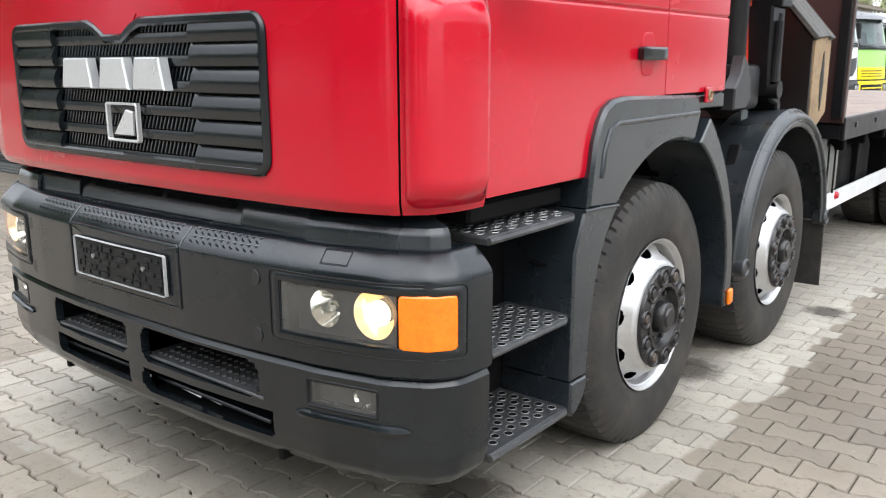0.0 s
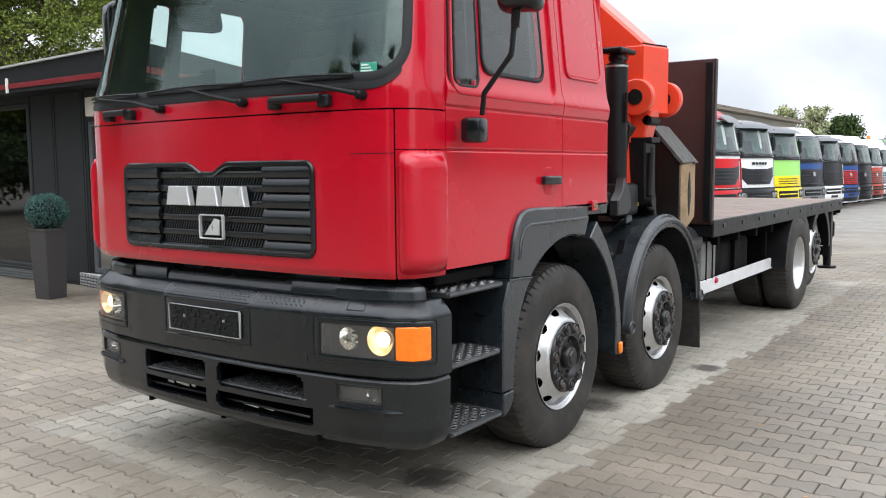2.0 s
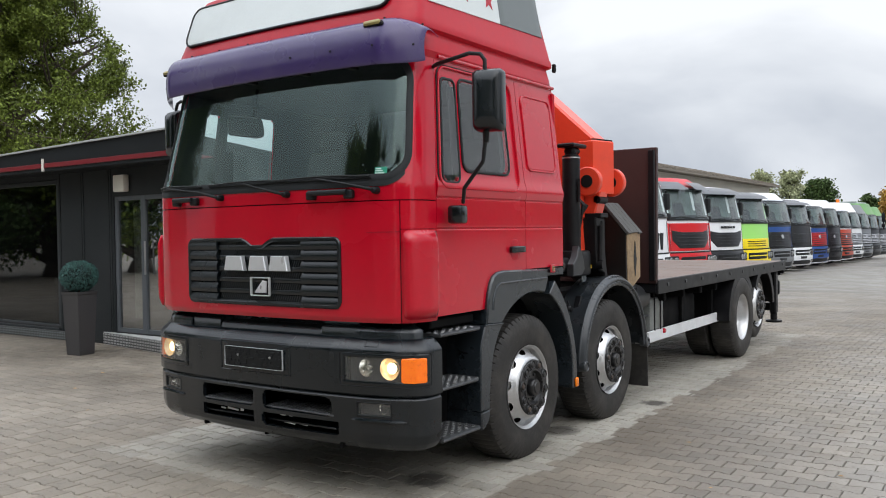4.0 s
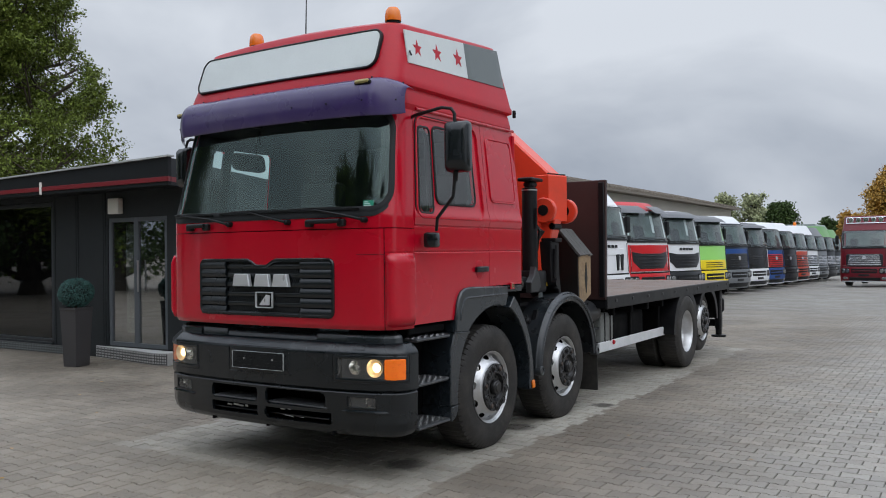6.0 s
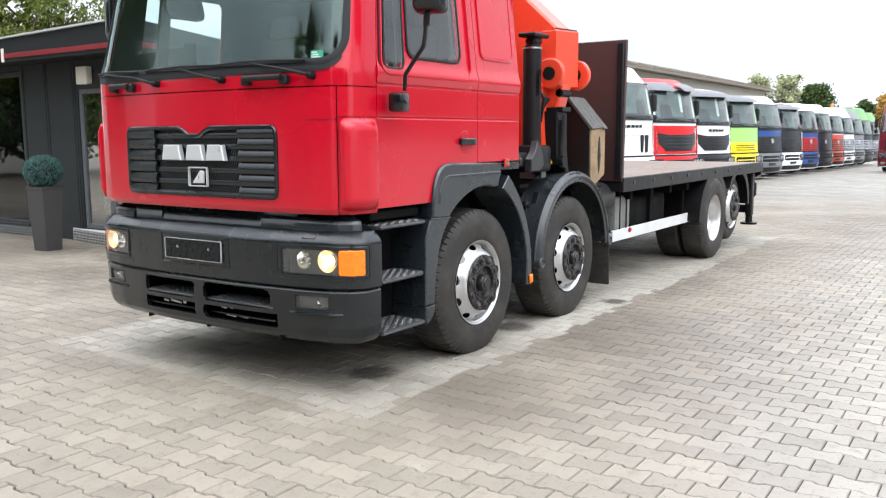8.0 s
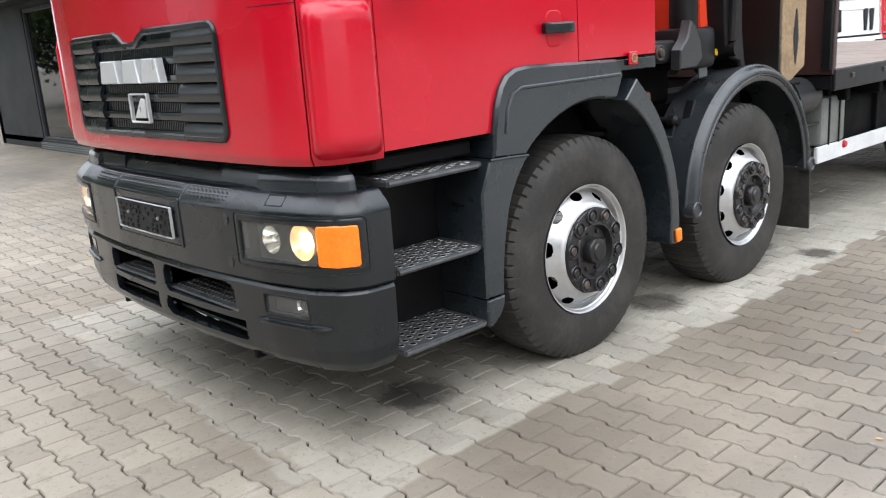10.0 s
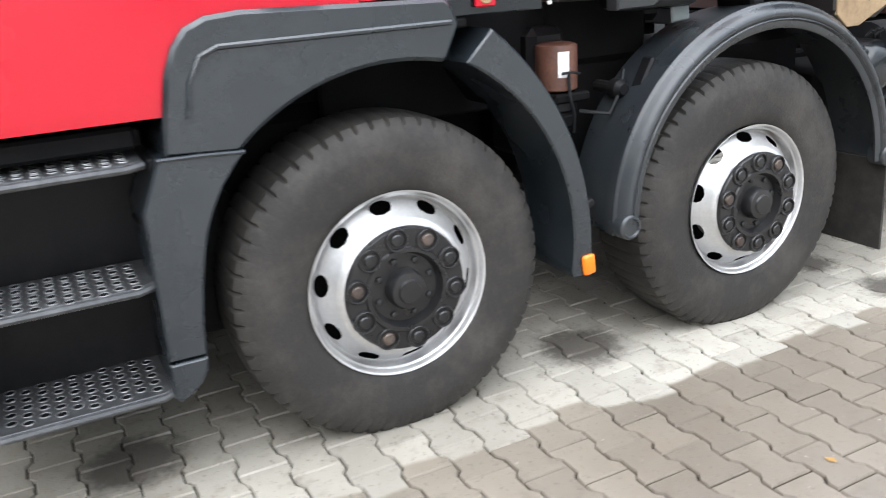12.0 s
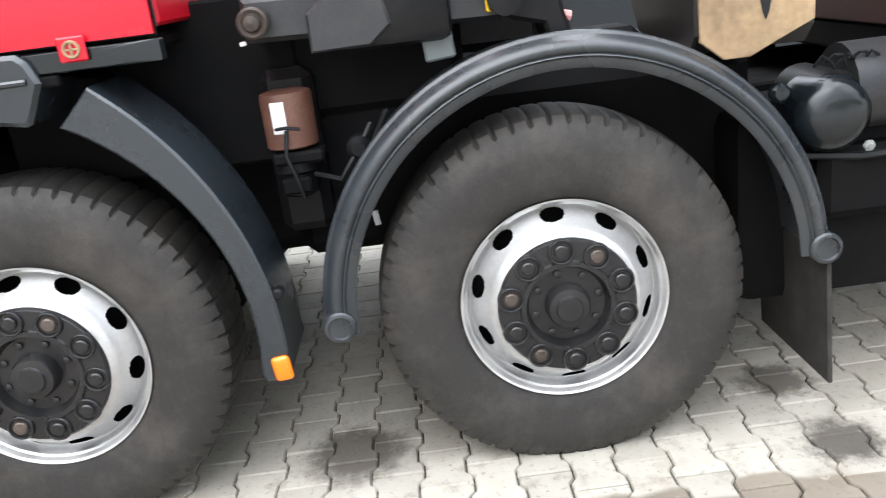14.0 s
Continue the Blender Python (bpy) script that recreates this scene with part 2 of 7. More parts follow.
# ---- mesh helpers ----
class Geo:
    """Collects vertices and faces, and links them as one mesh object."""

    def __init__(self):
        self.v, self.f = [], []

    def add(self, verts, faces):
        k = len(self.v)
        self.v += [tuple(p) for p in verts]
        self.f += [tuple(i + k for i in f) for f in faces]
        return self

    def box(self, c, size, bevel=0.0, rot=(0, 0, 0), seg=1):
        bm = bmesh.new()
        bmesh.ops.create_cube(bm, size=1)
        bmesh.ops.scale(bm, vec=size, verts=bm.verts)
        if bevel:
            bmesh.ops.bevel(bm, geom=bm.edges[:], offset=bevel, segments=seg, affect="EDGES", profile=0.5)
        bmesh.ops.transform(bm, matrix=pose(*c, *rot), verts=bm.verts)
        bm.verts.index_update()
        self.add([v.co[:] for v in bm.verts], [[v.index for v in f.verts] for f in bm.faces])
        bm.free()
        return self

    def tube(self, pts, r, seg=10, closed=False, caps=True):
        P = [Vector(p) for p in pts]
        n = len(P)
        rad = r if isinstance(r, (list, tuple)) else [r] * n
        rings, up = [], None
        for i in range(n):
            a, b = P[(i - 1) % n if closed else max(i - 1, 0)], P[(i + 1) % n if closed else min(i + 1, n - 1)]
            t = (b - a).normalized()
            if up is None:
                up = t.orthogonal().normalized()
            up = (up - t * up.dot(t)).normalized()
            w = t.cross(up)
            rings.append([P[i] + rad[i] * (math.cos(2 * math.pi * k / seg) * up + math.sin(2 * math.pi * k / seg) * w) for k in range(seg)])
        verts = [q for ring in rings for q in ring]
        faces = []
        for i in range(n if closed else n - 1):
            j = (i + 1) % n
            faces += [(i * seg + k, i * seg + (k + 1) % seg, j * seg + (k + 1) % seg, j * seg + k) for k in range(seg)]
        if caps and not closed:
            faces += [tuple(range(seg - 1, -1, -1)), tuple((n - 1) * seg + k for k in range(seg))]
        return self.add(verts, faces)

    def lathe(self, prof, c, axis="x", seg=48, cap=True, wob=None):
        """prof: (along, radius) pairs, turned round an axis through c."""
        verts, faces = [], []
        for i, (a, r) in enumerate(prof):
            for k in range(seg):
                q = 2 * math.pi * k / seg
                rr = r + (wob(i, k) if wob else 0)
                u, w = rr * math.cos(q), rr * math.sin(q)
                p = {"x": (a, u, w), "y": (w, a, u), "z": (u, w, a)}[axis]
                verts.append((c[0] + p[0], c[1] + p[1], c[2] + p[2]))
        for i in range(len(prof) - 1):
            faces += [(i * seg + k, i * seg + (k + 1) % seg, (i + 1) * seg + (k + 1) % seg, (i + 1) * seg + k) for k in range(seg)]
        if cap:
            faces += [tuple(range(seg - 1, -1, -1)), tuple((len(prof) - 1) * seg + k for k in range(seg))]
        return self.add(verts, faces)

    def prism(self, outline, axis, a, b, bevel=0.0):
        """An outline in the plane across an axis, drawn out from a to b; the rim at b is bevelled."""
        o = [Vector(p) for p in outline]
        n = len(o)
        area = sum(o[i].x * o[(i + 1) % n].y - o[(i + 1) % n].x * o[i].y for i in range(n))
        sg = 1 if area > 0 else -1
        ins = []
        for i in range(n):
            d0, d1 = (o[i] - o[i - 1]).normalized(), (o[(i + 1) % n] - o[i]).normalized()
            m = Vector((-(d0.y + d1.y), d0.x + d1.x)) * sg
            m = m.normalized() if m.length > 1e-6 else Vector((0, 0))
            ins.append(o[i] + m * bevel)
        sgn = 1 if b > a else -1
        layers = [(o, a), (o, b - sgn * bevel), (ins, b)] if bevel else [(o, a), (o, b)]
        put = {"x": lambda p, h: (h, p.x, p.y), "y": lambda p, h: (p.x, h, p.y), "z": lambda p, h: (p.x, p.y, h)}[axis]
        verts = [put(p, h) for layer, h in layers for p in layer]
        faces = []
        for j in range(len(layers) - 1):
            faces += [(j * n + i, j * n + (i + 1) % n, (j + 1) * n + (i + 1) % n, (j + 1) * n + i) for i in range(n)]
        faces += [tuple(range(n - 1, -1, -1)), tuple((len(layers) - 1) * n + i for i in range(n))]
        return self.add(verts, faces)

    def patch(self, surf, s, z, keep=None, thick=0.012, off=0.0, inner=True):
        """A panel on a surface, over the grid lines s and z; keep(s, z) says which cells stand."""
        ns, nz = len(s), len(z)
        K = [[True if keep is None else keep((s[i] + s[i + 1]) / 2, (z[j] + z[j + 1]) / 2) for j in range(nz - 1)] for i in range(ns - 1)]
        base = len(self.v)
        for o in ((off, off - thick) if inner else (off,)):
            for a in s:
                for h in z:
                    self.v.append(tuple(surf(a, h, o)))
        N = ns * nz
        idx = lambda i, j, q=0: base + q * N + i * nz + j
        for i in range(ns - 1):
            for j in range(nz - 1):
                if not K[i][j]:
                    continue
                self.f.append((idx(i, j), idx(i + 1, j), idx(i + 1, j + 1), idx(i, j + 1)))
                if not inner:
                    continue
                self.f.append((idx(i, j + 1, 1), idx(i + 1, j + 1, 1), idx(i + 1, j, 1), idx(i, j, 1)))
                for di, dj, e in ((-1, 0, ((i, j), (i, j + 1))), (1, 0, ((i + 1, j), (i + 1, j + 1))), (0, -1, ((i, j), (i + 1, j))), (0, 1, ((i, j + 1), (i + 1, j + 1)))):
                    a, b = i + di, j + dj
                    if not (0 <= a < ns - 1 and 0 <= b < nz - 1) or not K[a][b]:
                        self.f.append((idx(*e[0]), idx(*e[1]), idx(*e[1], 1), idx(*e[0], 1)))
        return self

    def plate(self, surf, outline, off=0.0, thick=0.01, rings=6, bevel=0.004):
        """A smooth-edged piece on a surface, from an outline of (s, z): solid, with a bevelled rim."""
        n = len(outline)
        cs, cz = sum(p[0] for p in outline) / n, sum(p[1] for p in outline) / n
        sx = max(abs(p[0] - cs) for p in outline)
        sz = max(abs(p[1] - cz) for p in outline)
        k1 = 1 - min(0.5, bevel / max(1e-6, min(sx, sz)))
        layers = [(1.0, off - thick), (1.0, off - bevel), (k1, off)] + [(k1 * (1 - (r + 1) / rings), off) for r in range(rings - 1)]
        verts = [surf(cs + (p[0] - cs) * k, cz + (p[1] - cz) * k, o) for k, o in layers for p in outline]
        verts.append(surf(cs, cz, off))
        faces = []
        for j in range(len(layers) - 1):
            faces += [(j * n + i, j * n + (i + 1) % n, (j + 1) * n + (i + 1) % n, (j + 1) * n + i) for i in range(n)]
        m = (len(layers) - 1) * n
        faces += [(m + i, m + (i + 1) % n, len(verts) - 1) for i in range(n)]
        return self.add(verts, faces)

    def rim(self, surf, outline, inner, off=0.0, thick=0.012, round_=0.003):
        """A rim between two outlines of equal count on a surface."""
        n = len(outline)
        mid = lambda k: [((1 - k) * a[0] + k * b[0], (1 - k) * a[1] + k * b[1]) for a, b in zip(outline, inner)]
        layers = [(outline, off - thick), (outline, off - round_), (mid(0.25), off), (mid(0.75), off), (inner, off - round_), (inner, off - thick)]
        verts = [surf(p[0], p[1], o) for ln, o in layers for p in ln]
        faces = []
        for j in range(len(layers) - 1):
            faces += [(j * n + i, j * n + (i + 1) % n, (j + 1) * n + (i + 1) % n, (j + 1) * n + i) for i in range(n)]
        return self.add(verts, faces)

    def mirror_x(self):
        k = len(self.v)
        self.v += [(-p[0], p[1], p[2]) for p in self.v[:k]]
        self.f += [tuple(i + k for i in reversed(f)) for f in self.f]
        return self

    def mesh(self, name, mat, smooth=True, angle=32):
        me = bpy.data.meshes.new(name)
        me.from_pydata(self.v, [], self.f)
        me.materials.append(mat)
        bm = bmesh.new()
        bm.from_mesh(me)
        bmesh.ops.recalc_face_normals(bm, faces=bm.faces)
        bm.to_mesh(me)
        bm.free()
        if smooth:
            me.polygons.foreach_set("use_smooth", [True] * len(me.polygons))
            me.set_sharp_from_angle(angle=radians(angle))
        return me

    def ob(self, name, mat, parent=None, label="", smooth=True, angle=32):
        o = new(name, self.mesh(name, mat, smooth, angle))
        o.parent = parent
        if label:
            tagged(o, label)
        return o


def part(name, me, parent, at=None, label=""):
    """Another object on a mesh that exists."""
    o = new(name, me)
    o.parent = parent
    if at is not None:
        o.matrix_basis = at
    if label:
        tagged(o, label)
    return o


def thing(name, at, label, category, group="", kind=""):
    e = new(name)
    e.empty_display_size = 0.2
    e.matrix_basis = at
    return tagged(e, label, category, group, kind)


def rrect(a0, a1, b0, b1, r, seg=6, skew=0.0):
    """The outline of a rounded rectangle; skew shifts its top along a."""
    pts = []
    for ca, cb, q in ((a1 - r, b1 - r, 0), (a0 + r, b1 - r, 90), (a0 + r, b0 + r, 180), (a1 - r, b0 + r, 270)):
        for k in range(seg + 1):
            w = radians(q + 90 * k / seg)
            pts.append((ca + r * math.cos(w), cb + r * math.sin(w)))
    return [(a + skew * (b - b0) / (b1 - b0), b) for a, b in pts]


def dense(outline, step=0.05):
    """The same outline with points at most a step apart."""
    out = []
    for p, q in zip(outline, outline[1:] + outline[:1]):
        n = max(1, int(math.hypot(q[0] - p[0], q[1] - p[1]) / step))
        out += [(p[0] + (q[0] - p[0]) * k / n, p[1] + (q[1] - p[1]) * k / n) for k in range(n)]
    return out


def ring_pair(a0, a1, b0, b1, r, w, seg=6, step=0.05):
    """Two rounded rectangles, one w inside the other, with matching points."""
    o, i = rrect(a0, a1, b0, b1, r, seg), rrect(a0 + w, a1 - w, b0 + w, b1 - w, max(0.004, r - w), seg)
    oo, ii = [], []
    n = len(o)
    for k in range(n):
        m = max(1, int(math.dist(o[k], o[(k + 1) % n]) / step))
        for j in range(m):
            f = j / m
            oo.append(tuple(o[k][c] * (1 - f) + o[(k + 1) % n][c] * f for c in (0, 1)))
            ii.append(tuple(i[k][c] * (1 - f) + i[(k + 1) % n][c] * f for c in (0, 1)))
    return oo, ii


def inside(a, b, a0, a1, b0, b1, r):
    """Whether (a, b) lies in a rounded rectangle."""
    if not (a0 < a < a1 and b0 < b < b1):
        return False
    da, db = max(a0 + r - a, a - a1 + r, 0), max(b0 + r - b, b - b1 + r, 0)
    return da * da + db * db <= r * r


def lines(a, b, step):
    return list(np.linspace(a, b, max(2, int(abs(b - a) / step) + 1)))


class Contour:
    """Half a plan outline, from the middle of the front round to the side, by its length s; negative s is the other side."""

    def __init__(self, pts, soft=6):
        p = np.array(pts, float)
        d = np.r_[0, np.cumsum(np.hypot(*np.diff(p, axis=0).T))]
        s = np.arange(0, d[-1] + 0.005, 0.01)
        x, y = np.interp(s, d, p[:, 0]), np.interp(s, d, p[:, 1])
        for _ in range(soft):
            x[1:-1], y[1:-1] = (x[:-2] + 2 * x[1:-1] + x[2:]) / 4, (y[:-2] + 2 * y[1:-1] + y[2:]) / 4
        y[0] = y[1]
        self.s, self.x, self.y = s, x, y
        self.nx, self.ny = np.gradient(y), -np.gradient(x)
        h = np.hypot(self.nx, self.ny)
        self.nx, self.ny = self.nx / h, self.ny / h

    def at(self, s, off=0.0):
        a, g = abs(s), (1 if s >= 0 else -1)
        f = lambda q: float(np.interp(a, self.s, q))
        x, y, nx, ny = f(self.x), f(self.y), f(self.nx), f(self.ny)
        return g * (x + off * nx), y + off * ny

    def of_y(self, y):
        return float(np.interp(y, self.y[80:], self.s[80:]))

# ---- the flatbed truck with loading crane ----
truck = thing("flatbed_truck", pose(0.015, 0, 0), "red four-axle flatbed truck with folded loading crane, headlights on", "truck")

CAB = Contour([(0, .03), (.4, .035), (.75, .052), (.97, .074), (1.10, .112), (1.175, .18), (1.203, .27), (1.206, .385), (1.206, 2.12)])
BMP = Contour([(0, 0), (.35, .004), (.6, .020), (.87, .050), (1.08, .098), (1.195, .160), (1.24, .226), (1.247, .29), (1.248, .348)], soft=3)


def cab(s, z, off=0.0):
    x, y = CAB.at(s, off)
    up = max(0.0, z - 1.95)
    w = min(1.0, max(0.0, 1 - (y - 0.05) / 0.9))
    under = max(0.0, 1.147 - z)
    return (x * (1 - 0.088 * up) * (1 - 0.25 * under), y + 0.23 * up * w + 0.5 * under * (1 if y < 0.3 else 0.2), z)


def bumper_offset(z):
    return float(np.interp(z, [0.328, 0.338, 0.355, 0.385, 0.44, 0.655, 0.668, 0.672, 0.685, 0.946, 0.957, 0.967, 0.978, 0.990, 1.002, 1.010, 1.016, 1.02], [-.10, -.062, -.036, -.014, 0, 0.004, -0.006, -0.002, .012, .012, .008, .001, -.009, -.021, -.034, -.043, -.051, -.06]))


def bumper_surface(s, z, off=0.0):
    x, y = BMP.at(s, off + bumper_offset(z))
    return (x, y, z)


SY = CAB.of_y
S_CORNER, S_DOOR, S_REAR, S_BACK = 1.135, SY(.39), SY(1.515), SY(2.11)
GAP = 0.004

# cab shell behind the panels; its near-black colour puts the shade into the gaps
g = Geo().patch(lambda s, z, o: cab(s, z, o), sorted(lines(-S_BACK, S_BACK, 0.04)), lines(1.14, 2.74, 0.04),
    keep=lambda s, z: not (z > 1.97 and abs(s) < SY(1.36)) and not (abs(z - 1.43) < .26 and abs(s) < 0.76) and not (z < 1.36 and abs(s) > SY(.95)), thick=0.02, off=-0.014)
g.ob("cab_inner_shell", DULL, truck, "near-black inner cab shell whose colour gives the panel gaps their shade")
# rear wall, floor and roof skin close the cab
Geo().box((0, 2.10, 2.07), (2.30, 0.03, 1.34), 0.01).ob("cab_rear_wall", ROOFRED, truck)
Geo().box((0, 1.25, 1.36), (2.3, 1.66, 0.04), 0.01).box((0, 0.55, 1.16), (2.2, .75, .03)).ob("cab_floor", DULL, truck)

# front panel with the opening for the grille
gx, gz0, gz1 = 0.715, 1.199, 1.638
zs = sorted(set(lines(1.117, 1.15, .008) + lines(1.15, 1.225, 0.015) + lines(1.225, 1.63, 0.015) + lines(1.63, 1.854, 0.028)))
Geo().patch(cab, lines(-S_CORNER + GAP, S_CORNER - GAP, 0.015), zs, keep=lambda s, z: not inside(s, z, -gx + .012, gx - .012, gz0 + .012, gz1 - .012, .05), thick=0.014).ob("front_panel", RED, truck)
for sg in (1, -1):
    a, b = sorted((sg * S_CORNER + sg * GAP * 0.5, sg * (S_DOOR - GAP)))
    for zs in (sorted(set(lines(1.117, 1.15, .008) + lines(1.15, 1.681, 0.02))), lines(1.685, 1.854, 0.02)):
        Geo().patch(cab, lines(a, b, 0.015), zs, thick=0.014).ob("corner_panel", RED, truck)
    a, b = sorted((sg * (S_CORNER + 0.012), sg * (S_DOOR - 0.020)))
    Geo().plate(cab, dense(rrect(a, b, 1.14, 1.675, .035), 0.02), off=0.044, thick=0.055, rings=9, bevel=0.026).ob("corner_air_deflector", RED, truck, "raised red corner air deflector", angle=70)

Geo().plate(cab, dense([(.915, 1.6665), (S_CORNER - GAP, 1.6655), (S_CORNER - GAP, 1.6695), (.915, 1.6685)], .03), off=.0015, thick=.004, rings=2, bevel=.0003).ob("panel_seam", GASKET, truck)
# band under the windscreen, pillars and header
wsx, wz0, wz1 = 1.195, 1.985, 2.76
wk = lambda s, z: not inside(s, z, -wsx + .012, wsx - .012, wz0 + .012, wz1 - .012, .16)
Geo().patch(cab, lines(-S_DOOR + GAP, S_DOOR - GAP, 0.015), sorted(set(lines(1.861, 1.985, .02) + lines(1.985, 2.83, 0.015))), keep=wk, thick=0.02).ob("windscreen_surround", RED, truck)
o, i = ring_pair(-wsx - .012, wsx + .012, wz0 - .012, wz1 + .012, .18, .046, seg=10)
Geo().rim(cab, o, i, off=0.008, thick=0.03).ob("windscreen_gasket", GASKET, truck, "black rubber windscreen gasket")
def sill(s, v, off):
    e = max(0.0, abs(s) - (wsx + .012 - .19))
    return cab(s, wz0 - .042 + .19 - math.sqrt(max(0.0, .19 ** 2 - e * e)) + .06 * v, off)
Geo().patch(sill, lines(-wsx + .03, wsx - .03, .0125), lines(0, 1, .2), thick=.02, off=.006).ob("windscreen_sill", GASKET, truck, "black lower edge of the windscreen")
ws = Geo().plate(cab, dense(rrect(-wsx + .02, wsx - .02, wz0 + .02, wz1 - .02, .15, 10), .04), off=-0.004, thick=0.006, rings=12, bevel=0.001).ob("windscreen", WS, truck, "tinted windscreen with dull reflections")
ws.visible_shadow = False
st = Geo().plate(cab, rrect(0.96, 1.045, 2.012, 2.062, .004), off=-0.016, thick=0.002, rings=2, bevel=.0003).ob("windscreen_sticker", GREENSTICK, truck, "small green sticker")
gb = Geo()
for k in range(3):
    gb.plate(cab, rrect(0.968, 1.03 - .012 * k, 2.022 + .013 * k, 2.028 + .013 * k, .002, 2), off=-0.013, thick=0.001, rings=2, bevel=.0002)
gb.ob("sticker_bars", WHITE, st)

# dark lining inside the cab, with the window openings left free
def lining(s, z):
    a = abs(s)
    if inside(s, z, -wsx + .01, wsx - .01, wz0 + .01, wz1 - .01, .16):
        return False
    return not any(inside(a, z, *q) for q in ((SY(.455) + .02, SY(.655) - .025, 1.995, 2.628, .05), (SY(.70) + .02, SY(1.31) - .04, 2.075, 2.645, .07)))
Geo().patch(cab, lines(-S_BACK, S_BACK, .02), lines(1.40, 2.76, .02), keep=lining, thick=.008, off=-.040).ob("cab_lining", SEAT, truck, "dark inner lining of the cab")
Geo().box((0, 2.06, 2.07), (2.2, .02, 1.34)).ob("cab_rear_lining", SEAT, truck)

# doors with their windows, rear side panels
def side_panels(sg):
    def srt(a, b):
        return sorted((sg * a, sg * b))
    w1 = (SY(.455), SY(.655), 1.975, 2.645, .05)
    w2 = (SY(.70), SY(1.31), 2.055, 2.665, .07)
    def keep(s, z):
        a = abs(s)
        if z < 1.30 and a > SY(.955) + (z - 1.14) * .3:
            return False
        return not any(inside(a, z, q[0] + .01, q[1] - .01, q[2] + .01, q[3] - .01, q[4]) for q in (w1, w2))
    a, b = srt(S_DOOR, S_REAR - GAP)
    zz = sorted(set(lines(1.14, 1.67, .02) + lines(1.67, 1.698, .0028) + lines(1.698, 1.866, .03) + lines(1.866, 1.894, .0028) + lines(1.894, 2.77, .015)))
    def dsurf(s, z, off):
        # shallow creases along the door, a bulge under the windows
        d = -0.009 * math.exp(-((z - 1.684) / .005) ** 2) - 0.011 * math.exp(-((z - 1.88) / .005) ** 2) + 0.014 * math.exp(-((z - 1.95) / .05) ** 2)
        return cab(s, z, off + d)
    door = Geo().patch(dsurf, lines(a, b, .015), zz, keep=keep, thick=0.02).ob("cab_door", RED, truck, "red cab door with quarter window")
    for q in (w1, w2):
        a, b = srt(q[0], q[1])
        o, i = ring_pair(a - .008, b + .008, q[2] - .008, q[3] + .008, q[4] + .008, .017, step=.04)
        Geo().rim(cab, o, i, off=0.012, thick=0.05).ob("window_gasket", GASKET, door)
        p = Geo().plate(cab, dense(rrect(a + .012, b - .012, q[2] + .012, q[3] - .012, q[4]), .05), off=0.007, thick=.005, rings=6, bevel=.001).ob("window_pane", SG, door)
        p.visible_shadow = False
    # pressed frame round both windows, with its dark seam
    a, b = srt(SY(.405), SY(1.44))
    Geo().rim(cab, *ring_pair(a, b, 1.925, 2.735, .10, .007), off=0.010, thick=.014, round_=.002).ob("frame_seam", GASKET, door)
    Geo().rim(cab, *ring_pair(a + .008, b - .008, 1.933, 2.727, .095, .016), off=0.018, thick=.022, round_=.007).ob("window_frame_pressing", RED, door)
    # handle: recess plate and grip
    a, b = srt(SY(1.30), SY(1.405))
    Geo().plate(cab, dense(rrect(a, b, 1.455, 1.605, .035), .02), off=0.003, thick=.006, rings=4, bevel=.003).ob("handle_recess", ROOFRED, door)
    a, b = srt(SY(1.27), SY(1.465))
    Geo().plate(cab, dense(rrect(a, b, 1.51, 1.555, .01), .02), off=0.034, thick=.03, rings=4, bevel=.008).ob("door_handle", PLASTIC, door, "black pull handle")
    a, b = srt(S_REAR + GAP * .5, S_BACK)
    rear = Geo().patch(dsurf, lines(a, b, .02), sorted(set(lines(1.385, 1.67, .03) + lines(1.67, 1.698, .0028) + lines(1.698, 1.866, .03) + lines(1.866, 1.894, .0028) + lines(1.894, 2.77, .02))), thick=.02).ob("cab_rear_side", RED, truck)
    a, b = srt(SY(1.575), SY(2.035))
    o, i = ring_pair(a, b, 2.10, 2.67, .06, .016)
    Geo().rim(cab, o, i, off=0.012, thick=.015, round_=.006).ob("blank_window_rim", RED, rear)
    a2, b2 = a + .016, b - .016
    Geo().plate(cab, dense(rrect(a2, b2, 2.116, 2.654, .05), .05), off=0.007, thick=.008, rings=5, bevel=.003).ob("blank_window", RED, rear)
    a, b = srt(SY(1.50), SY(2.13))
    Geo().plate(cab, dense(rrect(a, b, 1.318, 1.372, .006), .05), off=0.0, thick=.05, rings=3, bevel=.004).ob("cab_sill", PLASTIC, truck)
    # drip rail
    Geo().tube([cab(sg * SY(y), 2.775 + 0.004 * (y - .4), .012) for y in np.linspace(.42, 2.12, 16)], .013, 8).ob("drip_rail", RED, truck)


side_panels(1)
side_panels(-1)

# grille: frame, ribs, mesh, badge
o, i = ring_pair(-gx - .006, gx + .006, gz0 - .006, gz1 + .006, .055, .028)
def notched(p):
    d = 0.048 * min(1, max(0, (0.125 - abs(p[0])) / 0.06))
    return (p[0], p[1] - (d if p[1] > 1.55 else 0))
grille = Geo().rim(cab, [notched(p) for p in o], [notched(p) for p in i], off=0.014, thick=0.04, round_=.008).ob("grille", PLASTIC, truck, "dark grey slatted radiator grille")
# near-black sheet added behind the slats; its colour supplies the shade
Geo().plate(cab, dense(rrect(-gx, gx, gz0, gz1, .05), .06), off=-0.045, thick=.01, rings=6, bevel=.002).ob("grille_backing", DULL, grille)
